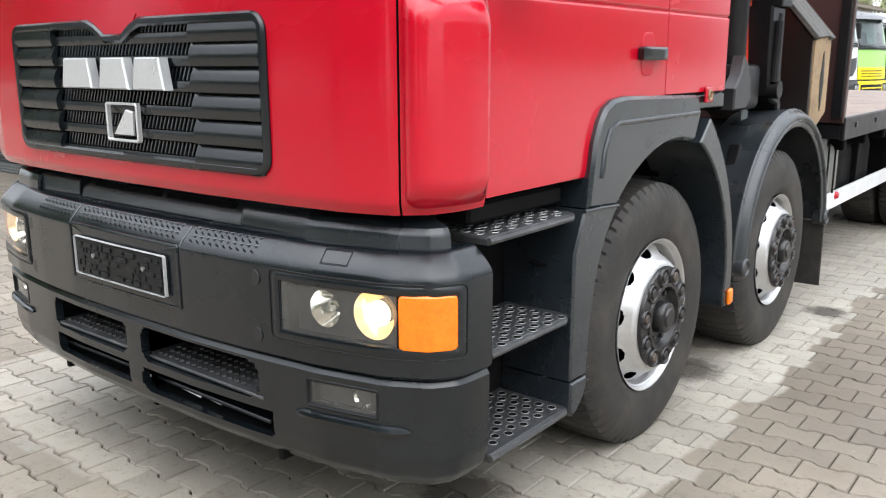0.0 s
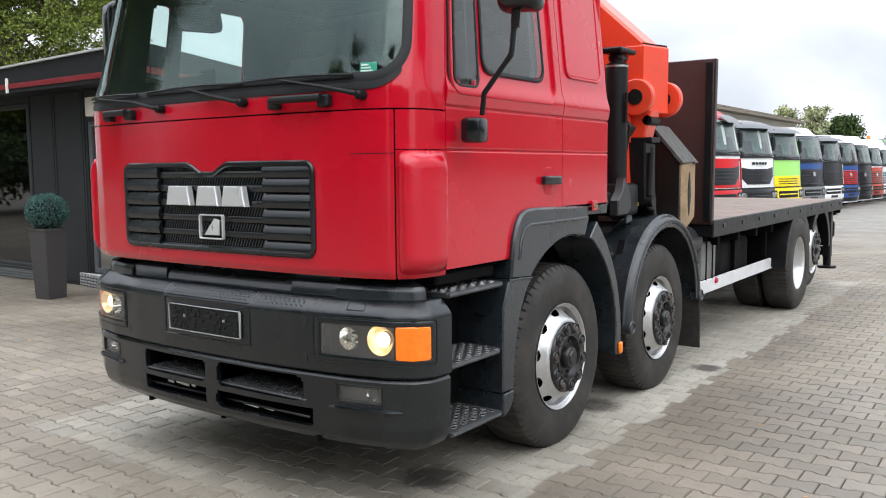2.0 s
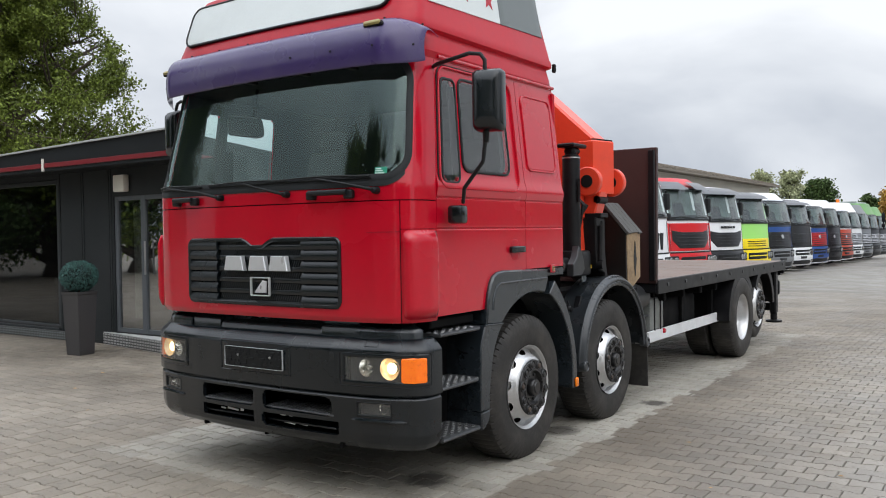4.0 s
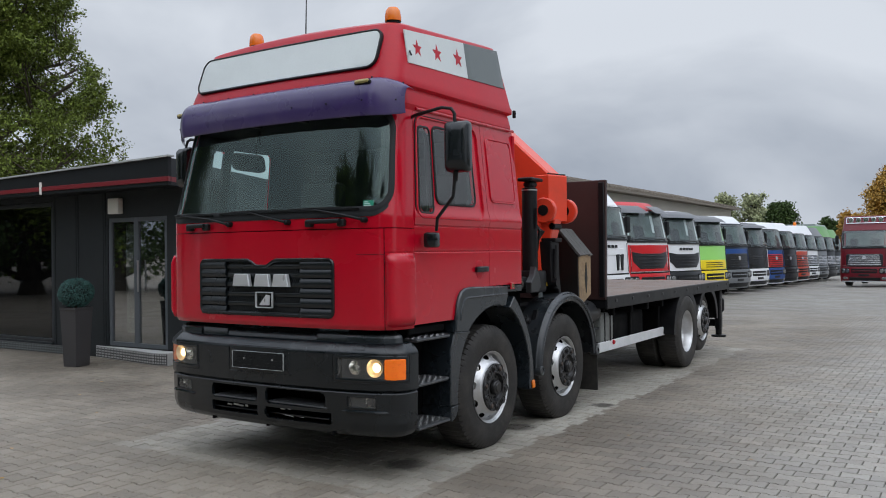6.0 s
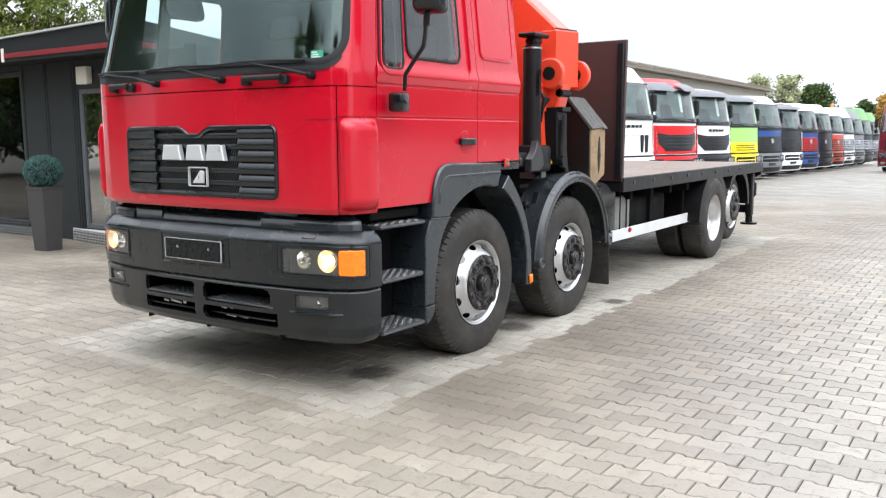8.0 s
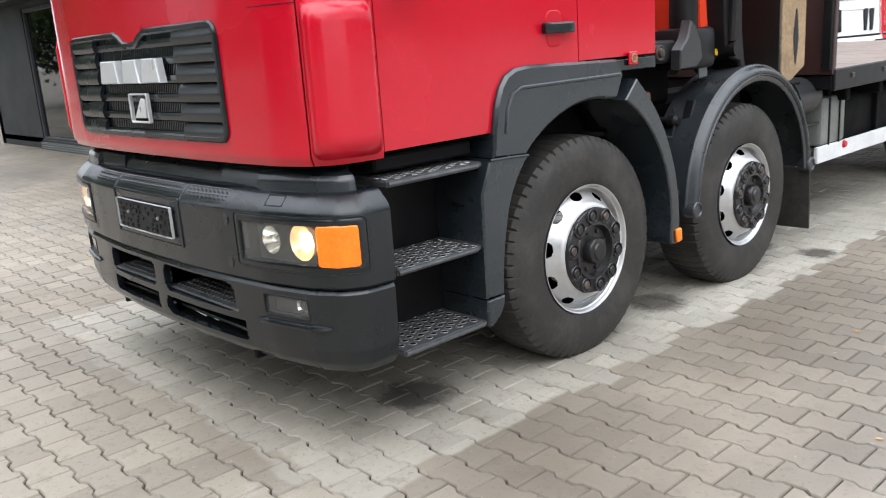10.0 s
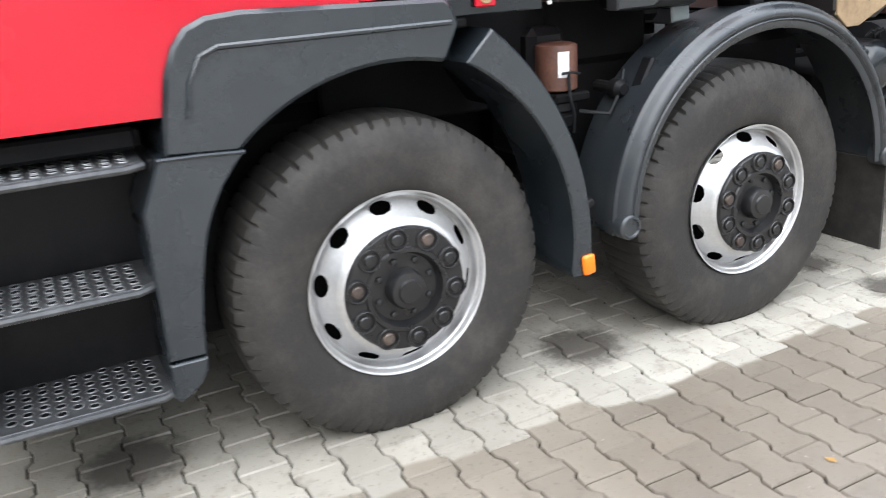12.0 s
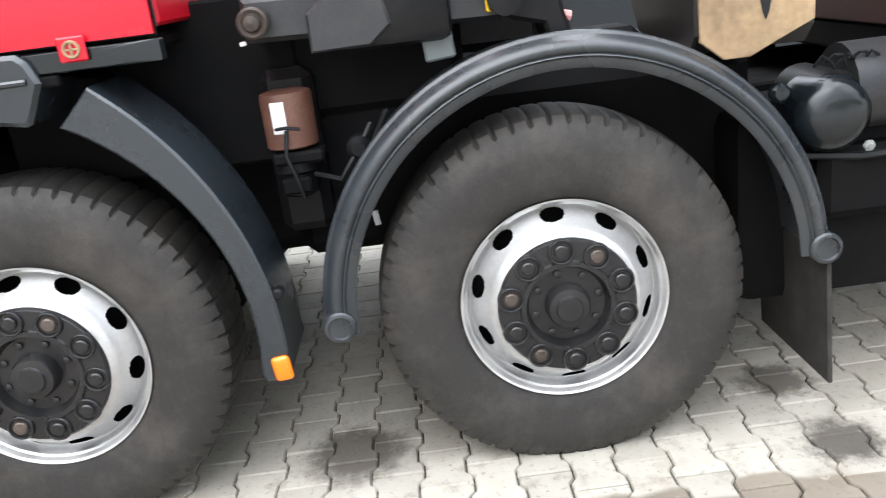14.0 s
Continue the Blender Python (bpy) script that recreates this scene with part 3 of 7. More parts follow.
Geo().prism([(-.135, 1.655), (.135, 1.655), (.085, 1.592), (-.085, 1.592)], "y", .05, .0285, .001).ob("grille_notch", RED, grille, "red notch at the grille's upper edge")
for k, z in enumerate([1.231, 1.306, 1.381, 1.456, 1.531, 1.599]):
    for a, b in ((-gx + .02, -.40), (.40, gx - .02)):
        def slat(s, h, off, z=z):
            t = (h - z) / .062
            return cab(s, h, off + 0.012 - .035 * t * t - .01 * t)
        Geo().patch(slat, lines(a, b, .05), lines(z - .034, z + .035, .0115), thick=.02).ob("grille_slat", PLASTIC, grille)
    def bar(s, h, off, z=z):
        t = (h - z + .018) / .03
        return cab(s, h, off - 0.004 - .012 * t * t)
    Geo().patch(bar, lines(-.40, .40, .05), lines(z - .034, z - .004, .01), thick=.015).ob("grille_bar", PLASTIC, grille)
gm = Geo()
for z in [1.231, 1.306, 1.381, 1.456, 1.531, 1.599]:
    for x in np.arange(-.388, .395, .020):
        if z > 1.58 and abs(x) < .11:
            continue
        p, q = cab(x, z + .0, -.020), cab(x + .014, z + .036, -.020)
        gm.box(((p[0] + q[0]) / 2, p[1], (p[2] + q[2]) / 2), (.0065, .012, .042), 0, (0, 26, 0))
tagged(gm.ob("grille_mesh", FENDER, grille, "fine slanted grille mesh", smooth=False), kind="stuff")
# maker's marks as plain bright shapes
for a, b in ((-.295, -.105), (-.06, .11), (.135, .305)):
    w = (b - a)
    Geo().prism([(a, 1.425), (b, 1.425), (b - .02, 1.523), (a + .02, 1.523)], "y", .03, -.004, .006).ob("badge_block", CHROME, grille, "plain bright badge block")
o, i = ring_pair(-.055, .125, 1.258, 1.383, .010, .008)
Geo().rim(cab, o, i, off=.022, thick=.016).ob("badge_frame", CHROME, grille, "square bright badge frame")
Geo().plate(cab, dense([(-.018, 1.280), (.088, 1.280), (.096, 1.355), (.058, 1.362)], .02), off=.018, thick=.01, rings=3, bevel=.003).ob("badge_shape", CHROME, grille)

# ---- bumper ----
def low_hole(s, z):
    return any(inside(s, z, *q) for q in ((-.555, -.03, .528, .638, .03), (.06, .64, .528, .642, .03), (-.56, -.03, .418, .500, .02), (.05, .70, .414, .500, .02), (.83, 1.072, .552, .634, .012), (-1.072, -.83, .552, .634, .012)))
SB = float(BMP.s[-1])
bumper = Geo().patch(bumper_surface, lines(-SB, SB, .0125), sorted(set(lines(.328, .41, .008) + lines(.41, .655, .0085) + [.6615, .668])), keep=lambda s, z: not low_hole(s, z), thick=.03).ob("bumper_lower", PLASTIC, truck, "dark grey lower bumper with intake slots")
def up_hole(s, z):
    return inside(abs(s), z, .757, 1.292, .752, .917, .015)
upper = Geo().patch(bumper_surface, lines(-SB, SB, .0125), sorted(set([.673, .679] + lines(.685, .945, .0125) + lines(.95, 1.02, .005))), keep=lambda s, z: not up_hole(s, z), thick=.03).ob("bumper_upper", PLASTIC, truck, "dark grey upper bumper")
# shelf on top of the bumper
sh = Geo()
ss = lines(-SB, SB, .05)
def shelf(s, v, off):
    x, y = BMP.at(s, -.06 - v)
    return (x, y, 1.019 - .08 * v + off)
sh.patch(shelf, ss, lines(0, .20, .05), thick=.012)
sh.ob("bumper_shelf", FENDER, upper)
ts = Geo()
for x0, x1 in ((-.62, -.36), (-.30, .30), (.36, .64)):
    for s in np.arange(x0, x1, .03):
        for k, (v, h) in enumerate(((0, .978), (0, .990), (0, 1.001), (0, 1.011), (.012, 0), (.028, 0), (.044, 0), (.060, 0))):
            q = s + (.015 if k % 2 else 0)
            p = bumper_surface(q, h, .002) if h else shelf(q, v, .003)
            ts.box(p, (.020, .005, .003), .001, (40 if h else 0, 0, 40 if k % 2 else -40))
for s in (-.335, .33):
    ts.tube([bumper_surface(s, h, .0005) for h in (.955, .97, .985, 1.0, 1.012)] + [shelf(s, .02, .001), shelf(s, .08, .001)], .0025, 5)
tagged(ts.ob("shelf_tread", FENDER, upper, "embossed tread pattern"), kind="stuff")
# slotted panel and cover blocks between shelf and cab
Geo().prism([(.122, 1.018), (.130, 1.050), (.205, 1.138), (.25, 1.138), (.25, 1.018)], "x", -.475, .475, .008).ob("vent_panel", FENDER, upper)
# slots are near-black strips, their shade put into the colour
for a, b in ((-.40, .02), (.06, .42)):
    for y, z, h in ((.146, 1.070, .024), (.184, 1.114, .036)):
        Geo().box(((a + b) / 2, y, z), (b - a, h, .010), .003, (49.6, 0, 0)).ob("vent_slot", DULL, upper)
Geo().prism(rrect(-1.1, 1.1, 1.0, 1.16, .01, 2), "y", .30, .26).ob("bumper_backing", DULL, truck)
for sg in (1, -1):
    Geo().prism([(.118, 1.018), (.122, 1.066), (.140, 1.092), (.205, 1.138), (.27, 1.138), (.27, 1.018)], "x", sg * .485, sg * .785, .012).ob("cover_block", FENDER, upper)
    g = Geo()
    def pad(s, v, o):
        # low front face, rounded edge, then a ledge that slopes up and back under the cab
        d = float(np.interp(v, [0, .25, .4, .55, 1], [-.062, -.066, -.076, -.098, -.25]))
        h = float(np.interp(v, [0, .25, .4, .55, 1], [1.018, 1.056, 1.074, 1.084, 1.130]))
        x, y = BMP.at(s, d + o * .7)
        return (x, y, h + o * .7)
    g.patch(pad, lines(*sorted((sg * .79, sg * 1.33)), .03), lines(0, 1, .05), thick=.015)
    g.ob("cover_corner", FENDER, upper)
# number plate holder on a framed panel
plate = Geo().rim(bumper_surface, *ring_pair(-.335, .325, .748, .962, .012, .012), off=.006, thick=.012).ob("plate_panel", PLASTIC, upper)
Geo().plate(bumper_surface, dense(rrect(-.328, .318, .756, .954, .01), .1), off=.003, thick=.01, rings=3).ob("plate_backing", PLASTIC, upper)
hold = Geo().plate(bumper_surface, rrect(-.268, .270, .79, .915, .006), off=.020, thick=.02, rings=3, bevel=.003).ob("plate_holder", GASKET, upper, "empty black number plate holder with a pale rim")
Geo().rim(bumper_surface, *ring_pair(-.272, .274, .785, .920, .008, .003), off=.024, thick=.012, round_=.002).ob("holder_rim", RIMGREY, hold)
hr = Geo()
rnd = random.Random(4)
for r in range(5):
    x = -.25
    while x < .25:
        w = rnd.uniform(.008, .05)
        h0, h1 = rnd.uniform(0, .012), rnd.uniform(0, .014)
        if rnd.random() < .3:
            x += w
            continue
        hr.plate(bumper_surface, rrect(x, min(x + w, .26), .796 + .0226 * r + h0 * .4, .816 + .0226 * r - h1 * .4, .002, 1), off=.0245, thick=.005, rings=2, bevel=.001)
        x += w + rnd.uniform(.008, .02)
tagged(hr.ob("holder_ribs", GASKET, hold), kind="stuff")
for x in (-.13, .17):
    p = bumper_surface(x, .866, .027)
    Geo().lathe([(0, .008), (-.006, .008), (-.008, .004)], p, "y", 10).ob("holder_screw", STEEL, hold)
for s in (.66, -.68):
    for z in (.735, .905):
        p = bumper_surface(s, z, -.0115)
        Geo().lathe([(.004, .024), (-.0118, .0235), (-.0128, .0225), (-.0128, .0)], (p[0], p[1], p[2]), "y", 20).ob("bumper_plug", PLASTIC, upper)
# hatch for the towing eye
Geo().rim(lambda s, z, o: bumper_surface(s, z, o), *ring_pair(.89, .98, .972, 1.009, .003, .004), off=.002, thick=.004, round_=.001).ob("tow_eye_cover", GASKET, upper)

# steps inside the intake openings, inner slats
for a, b in ((-.56, -.02), (.05, .65)):
    st = Geo()
    st.box(((a + b) / 2, .13, .532), (b - a + .02, .22, .012), .003)
    st.ob("bumper_step", TREAD, bumper)
    sd = Geo()
    for x in np.arange(a + .03, b - .02, .032):
        for k in range(5):
            sd.lathe([(0, .009), (.006, .008), (.007, .004)], (x + (.016 if k % 2 else 0), .055 + .036 * k, .538), "z", 6)
    tagged(sd.ob("step_studs", TREAD, bumper, smooth=False), kind="stuff")
    Geo().box(((a + b) / 2, .17, .459), (b - a, .24, .014), .003, (8, 0, 0)).ob("intake_slat", PLASTIC, bumper)
    # near-black sheets added to close the intake, so that no ground shows through
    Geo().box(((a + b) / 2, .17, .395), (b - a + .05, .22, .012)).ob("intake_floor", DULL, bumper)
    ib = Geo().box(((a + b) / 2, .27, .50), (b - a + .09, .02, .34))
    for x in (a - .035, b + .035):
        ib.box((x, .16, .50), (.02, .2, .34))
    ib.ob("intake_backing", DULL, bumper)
SCRAPS = ((-.40, .466, .05, .012), (-.30, .468, .11, .014), (-.21, .470, .03, .016), (-.05, .437, .10, .010), (-.06, .458, .03, .014), (.18, .483, .05, .016), (.25, .486, .03, .018), (.24, .434, .10, .010), (.36, .436, .08, .009))
for x, z, w, h in SCRAPS:
    Geo().box((x, .06, z), (w, .006, h), .002, (0, 4, 0)).ob("bright_clip", WHITE, bumper, "pale scrap in the lower intake")
for sg in (1, -1):
    lip = Geo().tube([bumper_surface(sg * s, .525, .004) for s in np.linspace(.79, 1.16, 14)], [.004] + [.013] * 12 + [.004], 8)
    lip.ob("fog_lip", PLASTIC, bumper)

def headlight(sg):
    def srt(a, b):
        return sorted((sg * a, sg * b))
    a, b = srt(.716, 1.318)
    hl = Geo().rim(bumper_surface, *ring_pair(a, b, .732, .943, .022, .004), off=.003, thick=.008, round_=.001).ob("headlight", GASKET, truck, "headlight cluster with lit lamp and orange indicator")
    a, b = srt(.729, 1.31)
    Geo().rim(bumper_surface, *ring_pair(a, b, .742, .935, .018, .024), off=.005, thick=.02, round_=.003).ob("headlight_bezel", PLASTIC, hl)
    # housing bowl
    a, b = srt(.745, 1.30)
    Geo().patch(bumper_surface, lines(a, b, .03), lines(.745, .925, .03), off=-.085, thick=.01).ob("headlight_housing", LAMPDARK, hl)
    def bowl(c, r, depth, name, mat, lit):
        p = BMP.at(sg * c, 0)
        q = BMP.at(sg * c, -1)
        ang = math.degrees(math.atan2(p[0] - q[0], -(p[1] - q[1]))) * .45
        me = Geo().lathe([(depth * .9, .012), (depth * .8, r * .45), (depth * .4, r * .82), (0, r), (-.004, r * 1.03)], (0, 0, 0), "y", 28, cap=False).mesh(name, mat)
        bo = part(name, me, hl, pose(p[0], p[1] + .02, .842, 0, 0, ang))
        bu = Geo().lathe([(depth * .85, .014), (depth * .35, .014), (depth * .3, .008)], (0, 0, 0), "y", 12).mesh("bulb", LAMPCHROME)
        part("lamp_bulb", bu, bo)
        if lit:
            li = Geo().lathe([(depth * .30, .002), (depth * .24, r * .46), (depth * .34, r * .54)], (0, 0, 0), "y", 20).mesh("bulb_glow", LAMPGLOW)
            part("lit_lamp", li, bo)
    bowl(.892, .052, .07, "driving_lamp", LAMPCHROME, False)
    bowl(1.047, .066, .075, "dipped_lamp", LAMPWARM, True)
    a, b = srt(.757, 1.128 if sg > 0 else 1.248)
    gl = Geo().plate(bumper_surface, dense(rrect(a, b, .752, .917, .012), .03), off=-.002, thick=.005, rings=6, bevel=.002).ob("headlight_glass", LENS, hl)
    gl.visible_shadow = False
    a, b = srt(1.134 if sg > 0 else 1.253, 1.290)
    Geo().plate(bumper_surface, dense(rrect(a, b, .758, .913, .016), .02), off=.006, thick=.03, rings=6, bevel=.006).ob("indicator_lens", ORANGELENS, hl, "glowing orange indicator lens")
    # fog lamp
    a, b = srt(.836, 1.066)
    fg = Geo().patch(bumper_surface, lines(a, b, .03), lines(.552, .634, .03), off=-.05, thick=.01).ob("fog_lamp", LAMPDARK, truck, "clear fog lamp set into the bumper")
    c = bumper_surface(sg * 1.0, .592, -.035)
    Geo().lathe([(.03, .01), (.015, .028), (0, .036)], c, "y", 20, cap=False).ob("fog_reflector", LAMPCHROME, fg)
    gl = Geo().plate(bumper_surface, dense(rrect(a, b, .554, .632, .01), .03), off=-.006, thick=.005, rings=4, bevel=.001).ob("fog_glass", LENS, fg)
    gl.visible_shadow = False
    me = Geo().rim(bumper_surface, *ring_pair(a - .006, b + .006, .548, .638, .012, .009), off=.002, thick=.03, round_=.002).ob("fog_rim", GASKET, fg)


headlight(1)
headlight(-1)

# ---- steps ----
def steps(sg):
    for k, (z, x0, y0, y1) in enumerate(((1.035, .99, .37, .875), (.70, .96, .385, .85), (.378, .93, .39, .865))):
        t = Geo()
        t.prism([(sg * x0, y0), (sg * 1.222, y0), (sg * 1.222, y1 - .05), (sg * 1.19, y1), (sg * x0, y1)], "z", z - .022, z, .006)
        t.tube([(sg * 1.222, y0 + .005, z - .012), (sg * 1.222, y1 - .05, z - .012), (sg * 1.195, y1 - .005, z - .012)], .012, 8)
        tr = t.ob("cab_step", TREAD, truck, "perforated black cab step with worn studs")
        s1, s2 = Geo(), Geo()
        for i, y in enumerate(np.arange(y0 + .035, y1 - .03, .042)):
            for j, x in enumerate(np.arange(x0 + .03, 1.21, .050)):
                p = (sg * (x + (.021 if i % 2 else 0)), y, z)
                if p[0] * sg > 1.212:
                    continue
                s1.lathe([(0, .0165), (.0022, .0155), (.0022, .0138), (.0008, .0132)], p, "z", 10, cap=False)
                # holes are near-black discs laid on the tread, shade by colour
                s2.lathe([(.0008, .0134), (.0010, 0)], p, "z", 10, cap=False)
        tagged(s1.ob("tread_stud", STUD, tr), kind="stuff")
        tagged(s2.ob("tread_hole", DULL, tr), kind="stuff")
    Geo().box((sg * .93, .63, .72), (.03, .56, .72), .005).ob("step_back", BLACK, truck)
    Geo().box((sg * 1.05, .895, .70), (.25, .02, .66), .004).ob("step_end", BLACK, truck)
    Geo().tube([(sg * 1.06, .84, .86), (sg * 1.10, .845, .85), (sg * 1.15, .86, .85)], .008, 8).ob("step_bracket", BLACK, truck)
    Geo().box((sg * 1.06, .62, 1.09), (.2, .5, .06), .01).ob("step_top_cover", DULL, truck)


steps(1)
steps(-1)


# ---- fenders ----
def arc(cy, cz, r, a0, a1, n):
    return [(cy + r * math.cos(radians(a)), cz + r * math.sin(radians(a))) for a in np.linspace(a0, a1, n)]


H1, H2, HZ = (1.580, .51), (3.088, .515), .512


def fenders(sg):
    x0, x1 = sg * .95, sg * 1.232
    up = [(.937, 1.150), (.957, 1.25), (.985, 1.315), (1.02, 1.358), (1.077, 1.383), (1.165, 1.391), (1.765, 1.376), (1.79, 1.355), (1.812, 1.30), (1.765, 1.203)] + arc(1.60, .50, .712, 78, 132.5, 16) + [(.925, 1.04)]
    f = Geo().prism(up, "x", x0, x1, .012).ob("front_fender", FENDER, truck, "dark grey plastic wheel-arch fender")
    Geo().tube([(x1, y, z) for y, z in ((1.0, 1.13), (1.015, 1.22), (1.05, 1.285), (1.10, 1.305), (1.78, 1.308))], .009, 8).ob("fender_crease", FENDER, f)
    lo = [(.905, 1.036), (1.137, 1.026), (1.109, .994), (1.065, .94), (1.031, .881), (1.005, .82), (.989, .759), (.968, .66), (.955, .56), (.948, .462), (.945, .42), (.925, .385), (.888, .353), (.855, .340), (.84, .36), (.845, .9)]
    lf_ = Geo().prism(lo[:9] + [(.948, .466), (.8432, .466), (.845, .9)], "x", x0, x1 - sg * .003, .008).ob("front_fender_lower", FENDER, truck)
    Geo().prism([(.948, .460), (.945, .42), (.925, .385), (.888, .353), (.855, .340), (.84, .36), (.843, .460)], "x", x0, x1, .008).ob("fender_toe", FENDER, lf_)
    Geo().tube([(x1 - sg * .004, y, z) for y, z in ((.90, 1.034), (1.02, 1.031), (1.132, 1.024))], .007, 8).ob("fender_edge", FENDER, lf_)
    bandp = arc(1.488, .544, .726, 62, -9, 24) + [(2.215, .405), (2.265, .40), (2.293, .43)] + arc(1.314, .513, .976, -3, 51.5, 22)
    b = Geo().prism(bandp, "x", sg * .93, x1, .007).ob("fender_tail", FENDER, truck, "dark grey rear half of the wheel fender")
    Geo().box((sg * 1.19, 1.80, 1.30), (.03, .10, .03), .006).ob("fender_joint", DULL, f)
    Geo().box((sg * 1.238, 2.268, .446), (.02, .052, .075), .012, (6, 0, 0), 3).ob("side_reflector", YELLOWLENS, b, "amber side marker")
    # second arch: rolled lip and sheet
    lip = Geo()
    CA, CZ, RA = 3.125, .542, .70
    prof = [(-.30, .0), (-.10, .012), (-.052, .018), (-.044, .0215), (-.037, .0195), (-.034, .013), (-.028, .009), (-.014, .003), (0, -.006), (.008, -.016), (.009, -.024), (.005, -.032), (.0015, -.0355), (.006, -.038), (.008, -.041), (.004, -.044), (-.003, -.047), (-.004, -.066), (-.009, -.073), (-.02, -.07), (-.02, -.03), (-.035, -.003), (-.30, -.012)]
    vv, ff, n = [], [], len(prof)
    for k, a in enumerate(np.linspace(182.5, 2.5, 44)):
        c, s_ = math.cos(radians(a)), math.sin(radians(a))
        for dx, dr in prof:
            r = RA + dr
            vv.append((sg * (1.232 + dx), CA + r * c, CZ + r * s_))
    for k in range(43):
        ff += [(k * n + j, k * n + (j + 1) % n, (k + 1) * n + (j + 1) % n, (k + 1) * n + j) for j in range(n)]
    ff += [tuple(range(n)), tuple(43 * n + j for j in range(n))]
    g = lip.add(vv, ff).ob("wheel_arch", ARCH, truck, "black rounded mudguard over the second axle", angle=55)
    for y, z in ((2.448, .545), (3.815, .59)):
        Geo().lathe([(-.06, .046), (.008, .046), (.015, .041), (.017, .034), (.010, .030), (.010, 0)], (0, 0, 0), "x", 24).ob("arch_end_cap", ARCH, g).matrix_basis = pose(sg * 1.232, y, z, 0, 0, 0 if sg > 0 else 180)
    Geo().box((sg * .99, 3.835, .36), (.48, .014, .40), .003, (2, 0, 0)).ob("mud_flap", RUBBER, truck, "black rubber mud flap")


fenders(1)
fenders(-1)


# ---- wheels ----
def tyre_mesh(r, w):
    half = w / 2
    prof = [(-half + .03, .285), (-half + .01, .30), (-half, .345), (-half - .012, r - .12), (-half - .006, r - .055), (-half + .010, r - .022), (-half + .026, r - .006), (-half * .5, r), (0, r + .002), (half * .5, r), (half - .026, r - .006), (half - .010, r - .022), (half + .006, r - .055), (half + .0105, r - .085), (half + .0128, r - .100), (half + .0122, r - .112), (half + .012, r - .125), (half + .0105, .375), (half + .008, .345), (half + .004, .318), (half - .008, .296), (half - .03, .285)]
    # narrow slots between the tread blocks, open at the shoulder
    lug = lambda i, k: -(.012 if i in (6, 10) else .003 if i in (7, 8, 9) else .009 if i in (5, 11) else 0) if k % 6 == 0 else 0
    return Geo().lathe(prof, (0, 0, 0), "x", 372, cap=False, wob=lug).mesh("tyre", RUBBER, angle=28)


TYRE, TYRE4 = tyre_mesh(.524, .29), tyre_mesh(.47, .25)


def rim_mesh():
    """A steel disc wheel: flange, bowl with ten oval holes, edge of the flat centre."""
    base = [(.128, .290), (.142, .306), (.150, .311), (.149, .305), (.134, .296), (.114, .2885), (.094, .286), (.088, .2815), (.094, .277), (.109, .270), (.117, .261), (.128, .251), (.140, .242), (.153, .234), (.165, .226), (.174, .216), (.178, .204)]
    d = np.r_[0, np.cumsum([math.dist(a, b) for a, b in zip(base, base[1:])])]
    ss = np.linspace(0, d[-1], 44)
    pa, pr = np.interp(ss, d, [q[0] for q in base]), np.interp(ss, d, [q[1] for q in base])
    seg, mid = 320, d[10] + .001
    verts = []
    for i in range(len(ss)):
        for k in range(seg):
            # the edge of each hole runs along a true oval
            u, v = (k % 32 - 16) * 2 * math.pi / seg * .245, ss[i] - mid
            rho = math.hypot(u / .033, v / .026)
            s_, th = ss[i], 2 * math.pi * k / seg
            if .3 < rho < 1:
                s_, th = mid + v / rho, th + (u / rho - u) / .245
            a, r = float(np.interp(s_, d, [q[0] for q in base])), float(np.interp(s_, d, [q[1] for q in base]))
            verts.append((a, r * math.cos(th), r * math.sin(th)))
    faces = []
    for i in range(len(ss) - 1):
        for k in range(seg):
            u = ((k + .5) % 32 - 16) * 2 * math.pi / seg * .245
            if (u / .033) ** 2 + (((ss[i] + ss[i + 1]) / 2 - mid) / .026) ** 2 < 1:
                continue
            faces.append((i * seg + k, i * seg + (k + 1) % seg, (i + 1) * seg + (k + 1) % seg, (i + 1) * seg + k))
    return Geo().add(verts, faces).mesh("rim", SILVER, angle=50)


RIM = rim_mesh()
RIMBACK = Geo().lathe([(.03, .29), (.03, .18)], (0, 0, 0), "x", 40, cap=False).lathe([(-.1, .285), (.10, .285)], (0, 0, 0), "x", 40, cap=False).mesh("rim_back", DULL)
HUB = Geo().lathe([(.160, .206), (.184, .205), (.192, .199), (.192, .142), (.199, .138), (.199, .124), (.180, .118), (.170, .112), (.170, .066), (.200, .064), (.212, .058), (.214, .040), (.222, .036), (.222, 0.0)], (0, 0, 0), "x", 64, cap=False).mesh("hub", HUBBLACK, angle=40)
NUTP = [(.003, .0205), (.011, .0195), (.0145, .016), (.0155, .0)]
NUTME = Geo().lathe(NUTP, (0, 0, 0), "x", 16, cap=False).mesh("wheel_nut", NUT)
NUTBLACK = Geo().lathe(NUTP, (0, 0, 0), "x", 16, cap=False).mesh("wheel_nut", HUBBLACK)
NUTRING = Geo().lathe([(-.004, .038), (.006, .0365), (.009, .034), (.008, .0305), (.001, .027), (.001, .0)], (0, 0, 0), "x", 20, cap=False).mesh("nut_seat", HUBBLACK)
BOLT = Geo().lathe([(0, .011), (.008, .011), (.010, .007)], (0, 0, 0), "x", 8).mesh("hub_bolt", HUBBLACK)
